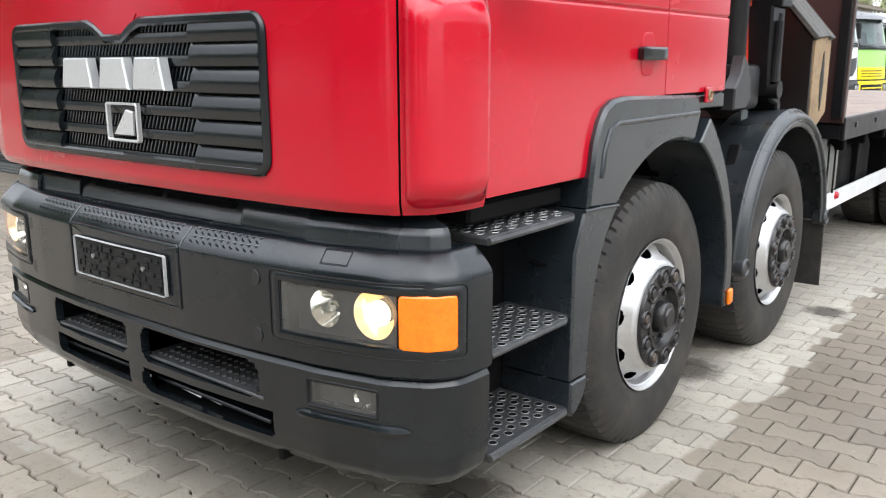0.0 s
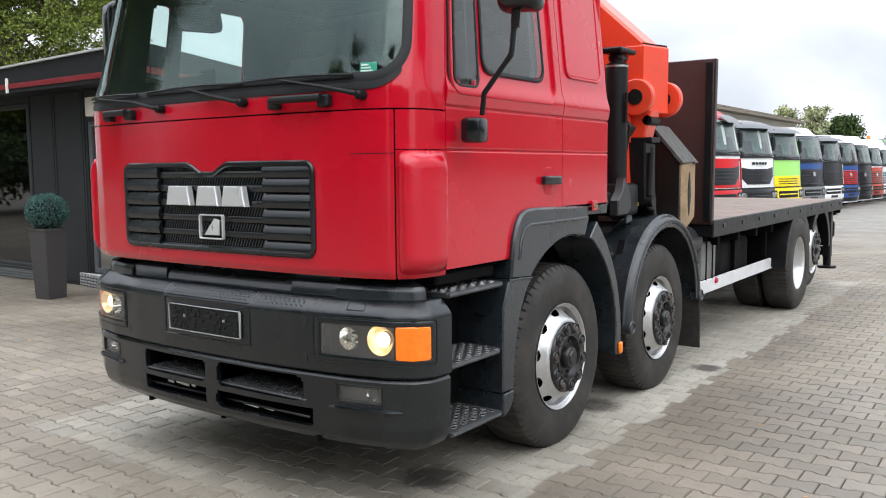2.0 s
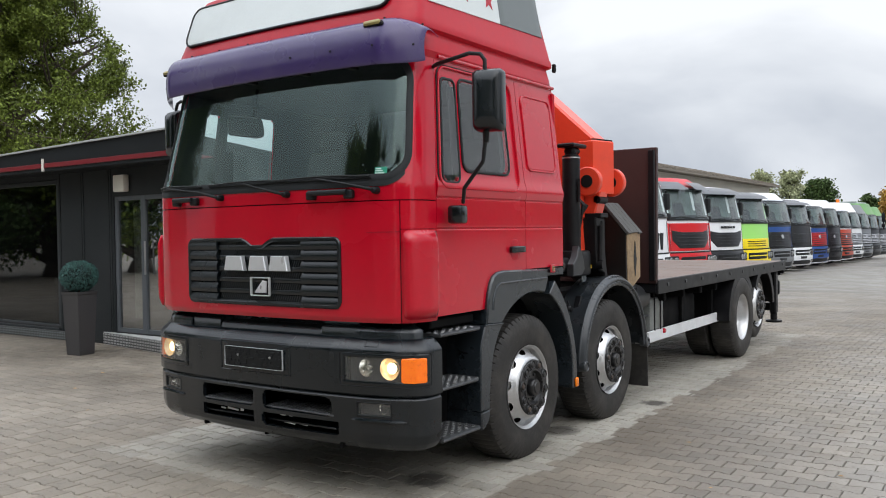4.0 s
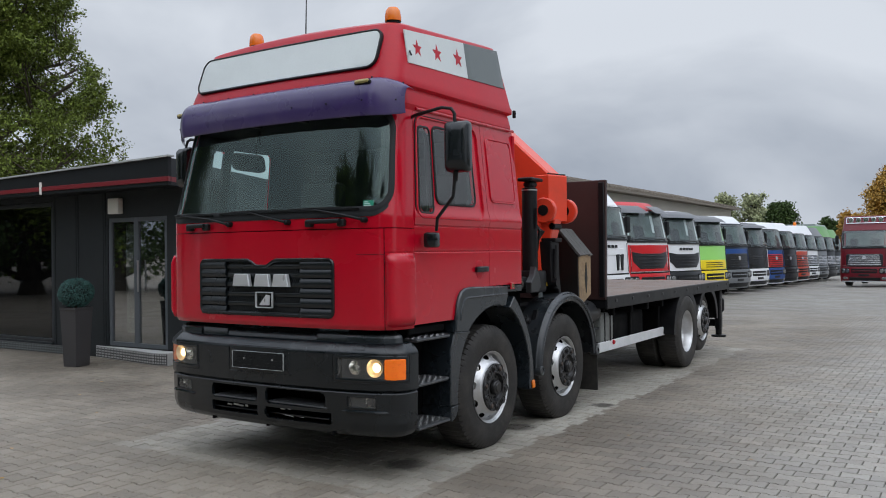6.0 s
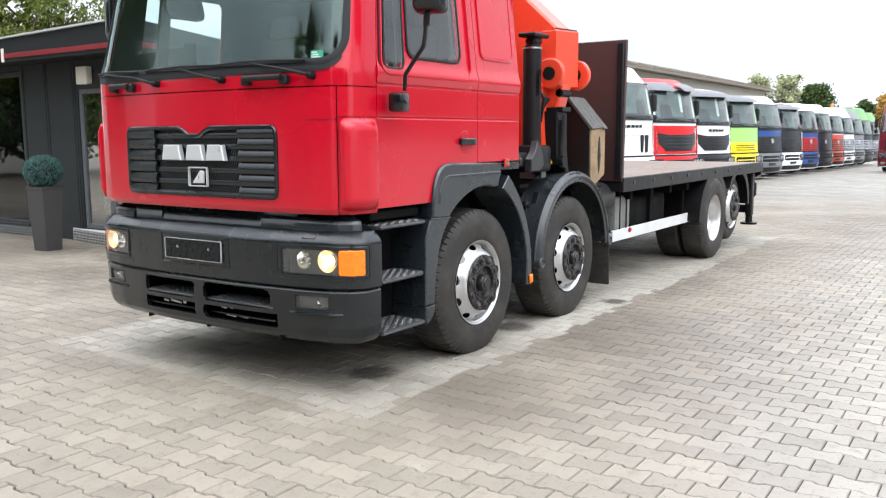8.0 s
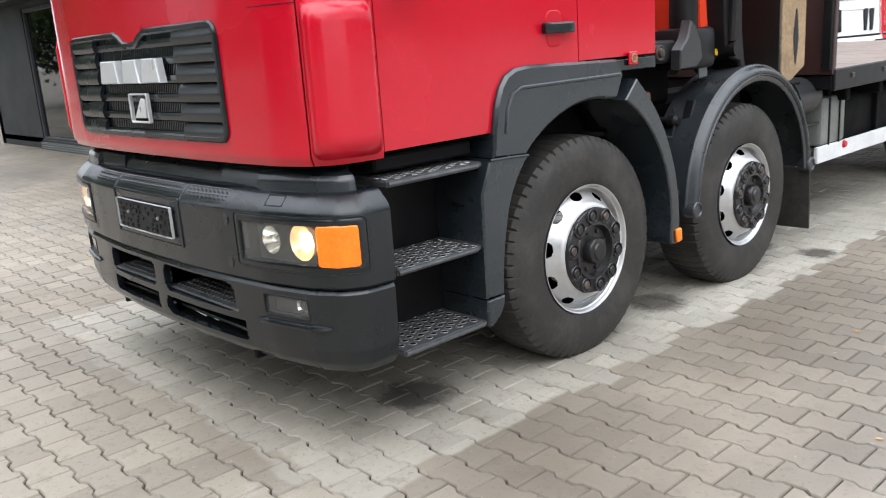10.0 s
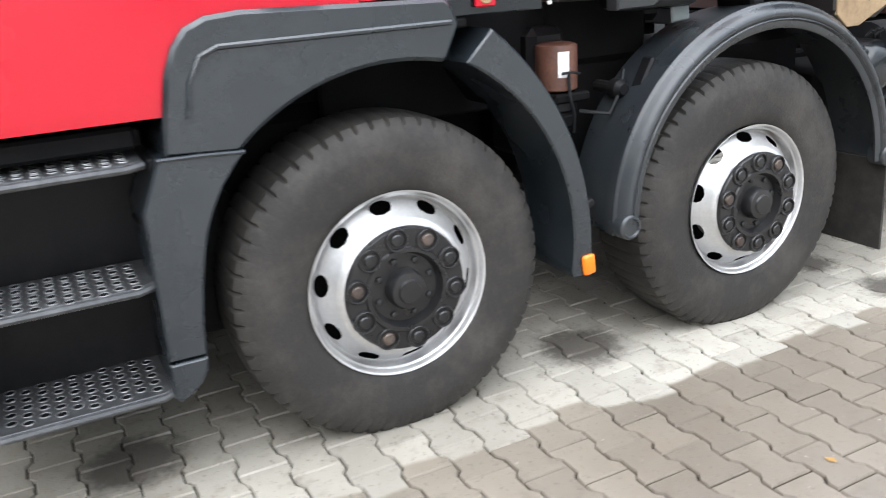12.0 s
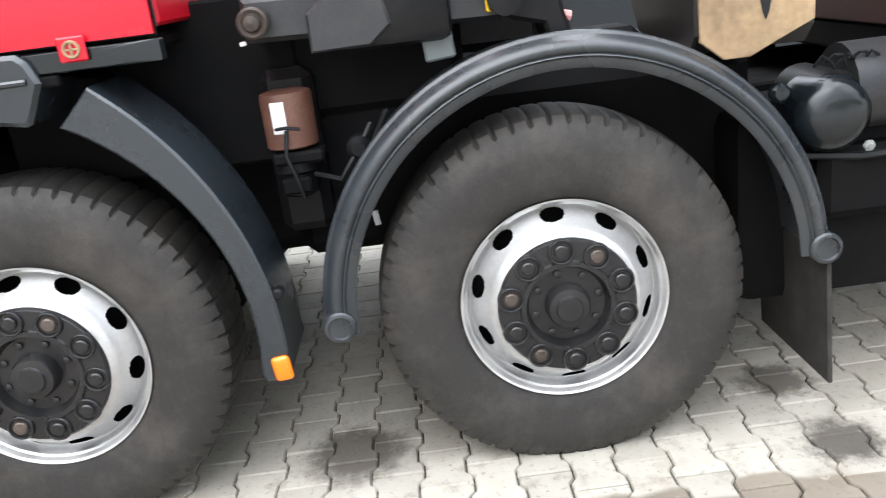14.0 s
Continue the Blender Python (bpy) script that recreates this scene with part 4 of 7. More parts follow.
RIMDUAL = Geo().lathe([(.12, .288), (.132, .300), (.138, .303), (.134, .292), (.10, .276), (.03, .262), (-.02, .25), (-.05, .225), (-.055, .15), (-.02, .14), (.03, .13), (.04, .09), (.04, 0)], (0, 0, 0), "x", 64, cap=False).mesh("rim", SILVER, angle=45)


def wheel(sg, y, z, x, tyre, kind, turn=0.0, size=1.0, disc=1.0):
    w = new("wheel")
    w.parent = truck
    w.matrix_basis = pose(sg * x, y, z, 0, 0, 0 if sg > 0 else 180) @ pose(0, 0, 0, turn, 0, 0) @ Matrix.Scale(size, 4)
    part("tyre", tyre, w)
    if kind == "front":
        k_ = Matrix.Diagonal((1, disc, disc, 1))
        part("rim", RIM, w, k_)
        part("rim_back", RIMBACK, w)
        part("hub", HUB, w, k_)
        for k in range(10):
            a = radians(36 * k + 18)
            part("nut_seat", NUTRING, w, pose(.193, .170 * disc * math.cos(a), .170 * disc * math.sin(a)))
            part("wheel_nut", NUTME if k in (1, 4, 6) else NUTBLACK, w, pose(.190, .170 * disc * math.cos(a), .170 * disc * math.sin(a)))
        for k in range(8):
            a = radians(45 * k + 10)
            part("hub_bolt", BOLT, w, pose(.170, .092 * math.cos(a), .092 * math.sin(a)))
    else:
        part("rim", RIMDUAL, w)
        for k in range(10):
            a = radians(36 * k)
            part("wheel_nut", NUTME, w, pose(-.05, .168 * math.cos(a), .168 * math.sin(a)))
    return w


for sg in (1, -1):
    wheel(sg, H1[0], HZ, 1.025, TYRE, "front", 8, 1.02, .975)
    wheel(sg, H2[0], HZ, 1.025, TYRE, "front", 3, 1.02, .95)
    wheel(sg, 7.27, HZ, 1.065, TYRE, "dual", 0)
    wheel(sg, 7.27, HZ, .74, TYRE, "dual", 0)
    wheel(sg, 8.42, .575, .96, TYRE4, "front", 12)

# ---- cab roof, visor, lamps ----
def rounded_ring(z, hw, yf, yr, rf, rr, bow=0.03, n=10):
    pts = []
    for cx, cy, q, r in ((hw - rr, yr - rr, 0, rr), (-hw + rr, yr - rr, 90, rr), (-hw + rf, yf + rf, 180, rf), (hw - rf, yf + rf, 270, rf)):
        for k in range(n + 1):
            a = radians(q + 90 * k / n)
            pts.append((cx + r * math.cos(a), cy + r * math.sin(a)))
        if q == 180:
            for k in range(1, 12):
                f = k / 12
                pts.append((-hw + rf + (2 * hw - 2 * rf) * f, yf - bow * math.sin(math.pi * f)))
    if callable(z):
        return [(x, y, z(x, y)) for x, y in pts]
    return [(x, y, z) for x, y in pts]


def loft(g, rings, cap_top=True, cap_bottom=True):
    n = len(rings[0])
    verts = [p for r in rings for p in r]
    faces = []
    for j in range(len(rings) - 1):
        faces += [(j * n + i, j * n + (i + 1) % n, (j + 1) * n + (i + 1) % n, (j + 1) * n + i) for i in range(n)]
    if cap_bottom:
        faces.append(tuple(range(n - 1, -1, -1)))
    if cap_top:
        faces.append(tuple((len(rings) - 1) * n + i for i in range(n)))
    g.add(verts, faces)
    return g


topz = lambda d: (lambda x, y: 3.475 + d + (y - .42) * .066 - .035 * (x / 1.05) ** 2)
roof = loft(Geo(), [
    rounded_ring(2.755, 1.118, .24, 2.11, .22, .08), rounded_ring(2.80, 1.135, .23, 2.12, .22, .08), rounded_ring(2.835, 1.13, .235, 2.12, .2, .08),
    rounded_ring(2.90, 1.112, .25, 2.115, .18, .08), rounded_ring(2.925, 1.105, .255, 2.115, .17, .08), rounded_ring(2.94, 1.135, .235, 2.15, .17, .08),
    rounded_ring(2.975, 1.135, .24, 2.15, .17, .08), rounded_ring(3.0, 1.125, .25, 2.14, .16, .08), rounded_ring(topz(-.06), 1.055, .40, 2.0, .16, .08),
    rounded_ring(topz(-.02), 1.035, .425, 1.98, .15, .08), rounded_ring(topz(0), .99, .47, 1.93, .12, .08)]).ob("cab_roof", ROOFRED, truck, "red high cab roof with sign panel", angle=24)


def roof_front(s, z, off=0.0):
    f = (z - 3.0) / .42
    return (s, .25 + .155 * f - .03 * math.cos(s / 1.1 * math.pi / 2) - off, z + .2 * off)


def roof_side(s, z, off=0.0, sg=1):
    f = (z - 3.0) / .47
    return (sg * (1.125 - .07 * f + off), s, z)


o, i = ring_pair(-1.0, .955, 3.065, 3.385, .085, .016)
Geo().rim(roof_front, o, i, off=.016, thick=.03, round_=.004).ob("sign_rim", GASKET, roof, "black rubber rim round the sign")
Geo().plate(roof_front, dense(rrect(-.988, .943, 3.077, 3.373, .075), .08), off=.011, thick=.02, rings=6, bevel=.002).ob("sign_panel", SIGN, roof, "blank white roof sign panel")
for sg in (1, -1):
    rs = lambda s, z, off, sg=sg: roof_side(s, z, off, sg)
    bl = lambda y: 3.118 + (y - .47) * .028
    tp = lambda y: 3.375 + (y - .47) * .088
    Geo().plate(rs, dense([(.475, bl(.475)), (1.36, bl(1.36)), (1.36, tp(1.36)), (.475, tp(.475))], .1), off=.006, thick=.012, rings=4, bevel=.002).ob("side_graphic", SIGN, roof, "white side panel with three red stars")
    Geo().plate(rs, dense([(1.362, bl(1.36)), (2.0, bl(2.0)), (1.965, tp(1.92)), (1.362, tp(1.36))], .1), off=.006, thick=.012, rings=4, bevel=.002).ob("side_graphic", STICKGREY, roof, "dark grey side panel")
    for y in (.62, .905, 1.225):
        z = (bl(y) + tp(y)) / 2
        R = .06 + .014 * (y - .6)
        star = []
        for k in range(10):
            a = radians(90 + 36 * k)
            r = R if k % 2 == 0 else R * .42
            star.append((y + r * math.cos(a) * 1.05, z + r * math.sin(a) * 1.15))
        Geo().plate(rs, star, off=.009, thick=.004, rings=2, bevel=.0005).ob("star", ROOFRED, roof)
    Geo().box((sg * 1.13, 2.145, 2.945), (.03, .03, .07), .008).ob("roof_clip", BLACK, roof)
Geo().tube([(1.105, .50, 3.21), (1.14, .47, 3.17)], .008, 6).ob("roof_nozzle", GASKET, roof)

for x, y in ((-.60, .60), (.88, .60)):
    z = topz(0)(x, y)
    b = Geo().lathe([(0, .062), (.03, .062), (.035, .05), (.06, .05)], (x, y, z - .01), "z", 20).ob("beacon", BLACK, truck, "amber rotating beacon")
    Geo().lathe([(.04, .064), (.05, .066), (.09, .063), (.125, .056), (.146, .040), (.153, 0)], (x, y, z - .01), "z", 24, cap=False).ob("beacon_dome", AMBER, b)
Geo().tube([(-.12, .7, 3.46), (-.11, .72, 4.4)], [.006, .002], 6).ob("radio_antenna", BLACK, truck)

# sun visor
VISOR_V = np.linspace(0, 1, 81)
VISOR_Y = np.interp(VISOR_V, [0, .2, .4, .65, .85, 1.0], [.10, -.01, -.075, -.11, -.115, -.10])
VISOR_Z = np.interp(VISOR_V, [0, .2, .4, .65, .85, 1.0], [2.985, 2.985, 2.945, 2.86, 2.77, 2.70])
for _ in range(60):
    for q in (VISOR_Y, VISOR_Z):
        q[1:-1] = (q[:-2] + 2 * q[1:-1] + q[2:]) / 4


def visor(s, v, off=0.0):
    # v runs from the upper edge down over a rounded front; the ends sweep round the cab's corners
    dy, z = float(np.interp(v, VISOR_V, VISOR_Y)), float(np.interp(v, VISOR_V, VISOR_Z))
    e = min(1.0, max(0.0, (abs(s) - .98) / (.23 if s > 0 else .28)))
    bend = 1 - math.sqrt(1 - min(.998, e) ** 2)
    droop = .05 * bend if s < 0 else -.06 * bend
    return (s, .20 + dy * (1 - .3 * e) + .03 * (abs(s) / 1.2) ** 2 + .20 * e ** 1.8 - off * .8, z - .02 * (abs(s) / 1.2) ** 2 * v - .19 * bend * (1 - v) ** 1.5 - droop * v + off * .6)


MARKER = material("dull_marker_lens", (0.40, 0.33, 0.12), 0.3, vary=0.2)
vis = Geo().patch(visor, lines(-1.245, 1.185, .02), lines(0, 1, .025), thick=.008).ob("sun_visor", PURPLE, truck, "purple tinted sun visor over the windscreen", angle=60)
for s in (-1.16, -.86, -.55, -.25, .28, .62, .95, 1.15):
    for v in (.16, .78):
        if (s > 0) == (v > .5) or abs(s) > .9:
            p = visor(s, v, .006)
            Geo().lathe([(0, .008), (-.006, .006)], p, "y", 8).ob("visor_screw", BLACK, vis)
for s in (-1.17, .93):
    p = visor(s, .42, .012)
    ml = Geo().box(p, (.13, .035, .028), .012, (-35, 0, 0), 2).ob("marker_lamp", MARKER, vis, "small clear roof marker lamp")
    Geo().box((p[0], p[1] + .008, p[2] - .006), (.15, .03, .035), .01, (-35, 0, 0)).ob("marker_base", BLACK, vis)
for s in (-.2, .3, .7):
    p = visor(s, 1.0, -.03)
    Geo().box((p[0], p[1] + .06, p[2] + .03), (.05, .1, .02), .004).ob("visor_bracket", BLACK, vis)
Geo().lathe([(0, .016), (.02, .014)], (1.09, .43, 2.82), "x", 10).ob("visor_knob", BLACK, truck)

# wipers
for x0, arm in ((-.34, -.62), (.29, -.40), (1.0, -.45)):
    piv = cab(x0 if x0 < .9 else .99, 1.918, .02)
    tipx = x0 + arm
    tip = cab(tipx + .0, 2.005, .03)
    w = Geo().tube([piv, cab(x0 - .03, 1.925, .035), cab(x0 - .22, 1.965, .04), tip], [.014, .011, .008, .006], 8).ob("wiper", GASKET, truck, "black windscreen wiper arm and blade")
    Geo().lathe([(.02, .022), (-.02, .02), (-.03, .012)], piv, "y", 12).ob("wiper_pivot", BLACK, w)
    bl = Geo().tube([cab(tipx + a, 2.008 + .018 * math.sin((a + .38) / .76 * math.pi) * .6, .022) for a in np.linspace(-.36, .40, 9) if abs(tipx + a) < 1.15], .006, 6)
    bl.tube([cab(tipx + a, 1.998, .014) for a in np.linspace(-.36, .40, 9) if abs(tipx + a) < 1.15], .005, 6)
    bl.ob("wiper_blade", GASKET, w)
for x0, x1 in ((-.83, -.62), (.505, .80)):
    hgl = Geo()
    for x in (x0, x1):
        p = cab(x, 1.902, .02)
        hgl.box(p, (.07, .045, .055), .01)
    p, q = cab(x0, 1.915, .045), cab(x1, 1.915, .045)
    hgl.tube([p, q], .018, 10)
    hgl.ob("grab_handle", GASKET, truck, "black grab handle below the windscreen")

# mirrors on tube arms
def mirror(sg):
    d = 0 if sg > 0 else .07
    m = Geo().tube([(sg * 1.33, .50, 1.84), (sg * 1.36, .47, 1.93), (sg * (1.53 if sg > 0 else 1.39), .42 + d, 2.08), (sg * (1.555 if sg > 0 else 1.40), .42 + d, 2.28)], .0125, 10)
    m2 = Geo().tube([(sg * 1.10, .50, 2.70), (sg * 1.18, .46, 2.71), (sg * (1.44 if sg > 0 else 1.34), .42 + d, 2.735), (sg * (1.52 if sg > 0 else 1.38), .42 + d, 2.72), (sg * (1.55 if sg > 0 else 1.40), .42 + d, 2.68), (sg * (1.55 if sg > 0 else 1.40), .42 + d, 2.60)], .0125, 10)
    mm = m.ob("mirror", GASKET, truck, "black rear-view mirror on a tube arm")
    m2.ob("mirror_arm", GASKET, mm)
    sh = Geo()
    outer = rrect(-.095, .095, -.185, .185, .035, 5)
    layers = [(1, .02), (1, -.02), (.94, -.06), (.78, -.082), (.4, -.092)]
    n = len(outer)
    rot = pose(sg * (1.568 if sg > 0 else 1.40), .44 + d, 2.44 if sg > 0 else 2.48, 0, 0, sg * 14)
    vv = [rot @ Vector((p[0] * k, y, p[1] * (k if k > .9 else k + (1 - k) * .25))) for k, y in layers for p in outer]
    ff = []
    for j in range(len(layers) - 1):
        ff += [(j * n + i, j * n + (i + 1) % n, (j + 1) * n + (i + 1) % n, (j + 1) * n + i) for i in range(n)]
    ff += [tuple(range(n)), tuple((len(layers) - 1) * n + i for i in range(n))]
    sh.add(vv, ff).ob("mirror_housing", PLASTIC, mm, "black mirror housing", angle=50)
    Geo().prism(rrect(-.085, .085, -.17, .17, .03), "y", .02, .026).ob("mirror_glass", LAMPCHROME, mm).matrix_basis = rot
    Geo().box((sg * 1.295, .49, 1.77), (.105, .10, .115), .02, (0, 0, sg * 10), 2).ob("mirror_foot", PLASTIC, mm)
    Geo().tube([(sg * (1.555 if sg > 0 else 1.40), .42 + d, 2.28), (sg * (1.55 if sg > 0 else 1.40), .42 + d, 2.19)], .02, 8).ob("mirror_joint", BLACK, mm)


mirror(1)
mirror(-1)

# grab rail seen past the cab's other corner
Geo().tube([(-1.22, .32, 1.72), (-1.30, .30, 1.68), (-1.31, .31, 1.45), (-1.30, .30, 1.22), (-1.22, .32, 1.18)], .02, 10).ob("corner_deflector_edge", RED, truck)

# cab interior
Geo().prism([(.25, 1.60), (.62, 1.60), (.72, 1.80), (.55, 1.95), (.25, 1.93)], "x", -1.08, 1.08, .02).ob("dashboard", SEAT, truck, "dark cab dashboard")
for x in (-.62, .62):
    s = Geo().box((x, 1.15, 1.60), (.52, .52, .2), .06, (0, 0, 0), 3).ob("cab_seat", SEAT, truck, "dark cab seat")
    Geo().box((x, 1.45, 2.0), (.5, .16, .72), .06, (-8, 0, 0), 3).ob("seat_back", SEAT, s)
    Geo().box((x, 1.50, 2.43), (.28, .12, .2), .05, (-8, 0, 0), 3).ob("headrest", SEAT, s)
pts = [(.62 + .22 * math.cos(a), .78 + .10 * math.sin(a), 1.98 + .19 * math.sin(a)) for a in np.linspace(0, 2 * math.pi, 24, endpoint=False)]
Geo().tube(pts, .014, 8, closed=True).ob("steering_wheel", GASKET, truck)
Geo().box((-.62, .50, 2.475), (.42, .06, .15), .05, (15, 9, -6), 3).ob("interior_mirror", GASKET, truck)
Geo().tube([(-.52, .50, 2.53), (-.47, .50, 2.75)], .012, 6).ob("interior_mirror_stem", GASKET, truck)
hg = Geo()
for k in range(14):
    a, r = rnd.uniform(0, 6.28), rnd.uniform(.0, .045)
    hg.box((-.46 + r * math.cos(a), .48, 2.62 + 1.6 * r * math.sin(a)), (.02, .012, .024), .004, (rnd.uniform(0, 90), 0, rnd.uniform(0, 90)))
hg.tube([(-.46, .48, 2.66), (-.46, .48, 2.75)], .002, 5)
hg.ob("hanging_charm", GASKET, truck)
Geo().box((0, 1.2, 2.745), (2.16, 1.8, .02)).ob("headliner", SEAT, truck)

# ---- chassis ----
# low boxes added under the frame to block light and deepen the shade
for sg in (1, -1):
    Geo().box((sg * .74, 3.98, .62), (.42, .62, .62), .06, (0, 0, 0), 2).ob("side_light_block", DULL, truck)
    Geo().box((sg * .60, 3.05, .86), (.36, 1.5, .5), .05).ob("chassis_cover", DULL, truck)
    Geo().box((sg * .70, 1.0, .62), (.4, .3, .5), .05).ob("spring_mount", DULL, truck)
Geo().box((0, 1.28, .57), (1.0, 1.46, .62), .10).box((0, 3.2, .70), (.86, 2.5, .34), .06).ob("underbody_light_block", DULL, truck)
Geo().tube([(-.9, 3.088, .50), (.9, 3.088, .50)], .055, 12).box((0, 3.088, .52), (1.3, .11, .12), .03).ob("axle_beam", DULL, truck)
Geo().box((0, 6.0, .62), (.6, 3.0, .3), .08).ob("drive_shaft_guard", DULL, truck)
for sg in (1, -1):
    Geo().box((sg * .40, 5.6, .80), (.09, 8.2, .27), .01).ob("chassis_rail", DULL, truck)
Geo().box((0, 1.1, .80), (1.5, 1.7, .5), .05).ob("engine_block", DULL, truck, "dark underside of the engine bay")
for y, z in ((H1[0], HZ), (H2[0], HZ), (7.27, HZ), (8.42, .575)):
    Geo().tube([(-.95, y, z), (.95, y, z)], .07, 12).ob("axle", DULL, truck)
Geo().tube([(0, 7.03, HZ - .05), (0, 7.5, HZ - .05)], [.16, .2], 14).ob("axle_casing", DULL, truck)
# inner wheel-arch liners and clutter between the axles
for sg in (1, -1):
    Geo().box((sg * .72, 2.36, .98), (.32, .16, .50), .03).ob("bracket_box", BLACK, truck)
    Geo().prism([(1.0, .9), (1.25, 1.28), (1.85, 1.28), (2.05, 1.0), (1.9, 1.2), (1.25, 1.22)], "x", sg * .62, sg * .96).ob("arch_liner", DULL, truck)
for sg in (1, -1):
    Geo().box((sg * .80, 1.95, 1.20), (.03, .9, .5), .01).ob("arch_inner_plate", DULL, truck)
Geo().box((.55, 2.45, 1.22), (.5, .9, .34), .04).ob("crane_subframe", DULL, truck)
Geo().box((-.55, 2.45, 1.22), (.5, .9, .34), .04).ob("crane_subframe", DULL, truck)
fb = Geo().lathe([(1.01, .070), (1.015, .076), (1.158, .077), (1.170, .073), (1.177, .050), (1.177, 0)], (.92, 2.362, 0), "z", 24, cap=False).ob("air_filter", RUST, truck, "rusty brown filter canister with a white label")
Geo().patch(lambda s, z, o: (.92 + (.0785 + o) * math.cos(s), 2.362 + (.0785 + o) * math.sin(s), z), lines(-.52, .02, .1), lines(1.06, 1.15, .03), thick=.002).ob("filter_label", WHITE, fb)
Geo().lathe([(.86, .035), (.87, .055), (.93, .055), (.94, .07), (1.0, .07)], (.92, 2.362, 0), "z", 20).ob("filter_head", BLACK, fb)
Geo().box((.95, 2.38, .985), (.1, .15, .035), .008).box((.95, 2.36, .90), (.07, .09, .05), .008).ob("filter_bracket", DULL, fb)
hs = Geo()
hs.tube([(.98, 2.42, .93), (1.05, 2.50, .92), (1.04, 2.56, 1.0), (1.0, 2.60, 1.06)], .008, 6)
hs.tube([(1.0, 2.36, 1.07), (1.02, 2.35, 1.0), (1.02, 2.37, .93), (1.0, 2.38, .86)], .006, 6)
hs.tube([(1.0, 2.33, 1.075), (1.02, 2.36, 1.08), (1.01, 2.40, 1.07)], .005, 6)
hs.ob("hose", GASKET, truck, "thin black hoses")
Geo().lathe([(1.0, .035), (1.04, .035), (1.06, .02)], (0, 2.56, 1.0), "x", 14).tube([(.9, 2.56, 1.0), (1.05, 2.56, 1.0)], .022, 10).ob("coupling", BLACK, truck)
Geo().box((1.08, 2.625, 1.05), (.06, .018, .13), .008, (-28, 0, 0)).ob("arch_bracket", BLACK, truck)
Geo().lathe([(-.03, .016), (.006, .016), (.010, .010)], (1.215, 2.290, .66), "x", 12).ob("fender_bolt", BLACK, truck)

# red tag with a plain ring on the cab sill
tg = Geo().box((1.218, 1.907, 1.372), (.012, .070, .062), .004).ob("sill_tag", RED, truck, "red tag with a pale ring mark")
Geo().tube([(1.226, 1.907 + .019 * math.cos(a), 1.372 + .019 * math.sin(a)) for a in np.linspace(0, 2 * math.pi, 16, endpoint=False)], .004, 6, closed=True).box((1.226, 1.907, 1.372), (.004, .036, .005)).box((1.226, 1.907, 1.372), (.004, .005, .036)).ob("tag_ring", RAWWOOD, tg)

LEVERPINK = material("faded_pink_grip", (0.75, 0.33, 0.30), 0.5, vary=0.15)
for y, z in ((2.577, .779), (2.285, 1.321)):
    Geo().box((1.0, y, z), (.006, .018, .045 if z < 1 else .012), .002, (8, 0, 0)).ob("paper_scrap", WHITE, truck, "small white paper tag")
# ---- exhaust stack and outrigger leg ----
stk = Geo().lathe([(1.30, .076), (2.28, .076), (2.30, .072), (2.31, .05), (2.36, .05)], (1.0, 2.70, 0), "z", 28).ob("outrigger_cylinder", BLACK, truck, "black upright outrigger cylinder behind the cab")
Geo().box((1.0, 2.72, 2.385), (.16, .26, .035), .01).box((1.0, 2.72, 2.34), (.1, .14, .06), .02).ob("outrigger_foot", BLACK, stk)
for z in (2.275,):
    Geo().lathe([(z, .079), (z + .012, .079)], (1.0, 2.70, 0), "z", 28).ob("cylinder_ring", STEEL, stk)
Geo().box((1.0, 2.71, 1.38), (.22, .30, .22), .03, (0, 0, 0), 2).ob("outrigger_sleeve", BLACK, stk)
Geo().tube([(1.085, 2.66, 1.9), (1.09, 2.66, 2.1)], .012, 6).ob("cylinder_pipe", BLACK, stk)
brk = Geo()
brk.prism([(2.48, 1.28), (2.64, 1.28), (2.70, 1.33), (2.68, 1.42), (2.63, 1.50), (2.585, 1.53), (2.55, 1.44), (2.48, 1.38)], "x", 1.06, 1.12, .008)
brk.prism([(2.30, 1.32), (3.0, 1.30), (3.0, 1.42), (2.30, 1.44)], "x", .84, 1.04, .02)
brk.ob("outrigger_bracket", DARKSTEEL, truck, "black bracket plate with pins")
for y, z, x in ((2.335, 1.375, 1.06), (2.60, 1.375, 1.06)):
    Geo().lathe([(0, .042), (.03, .042), (.034, .036), (.03, .026), (.045, .020), (.05, 0)], (x, y, z), "x", 16, cap=False).ob("bracket_pin", NUT, truck)
leg = Geo()
leg.prism([(2.93, 1.775), (3.12, 1.77), (3.13, 1.45), (3.16, 1.30), (3.20, 1.17), (3.13, 1.17), (3.10, 1.28), (3.02, 1.30), (2.965, 1.33), (2.945, 1.42), (2.935, 1.50), (2.93, 1.60)], "x", .94, 1.12, .012)
leg.tube([(1.10, 3.05, 1.74), (1.10, 3.03, 1.50)], .03, 10)
leg.box((1.04, 3.05, 1.79), (.22, .16, .04), .006)
leg.tube([(1.13, 3.00, 1.70), (1.13, 2.98, 1.40)], .022, 10)
leg.lathe([(-.03, .045), (.03, .045)], (1.13, 3.0, 1.36), "x", 16)
leg.ob("crane_control_arm", BLACK, truck, "black control lever arm of the crane")
Geo().box((1.05, 2.815, 1.29), (.012, .085, .15), .006, (5, 0, 0)).ob("hanging_plate", STICKGREY, truck, "bent grey steel plate")
Geo().lathe([(0, .016), (.01, .014)], (1.056, 2.82, 1.335), "x", 12).ob("plate_bolt", BLACK, truck)
Geo().box((1.05, 2.985, 1.355), (.02, .055, .06), .004).ob("yellow_tag", YELLOW, truck)
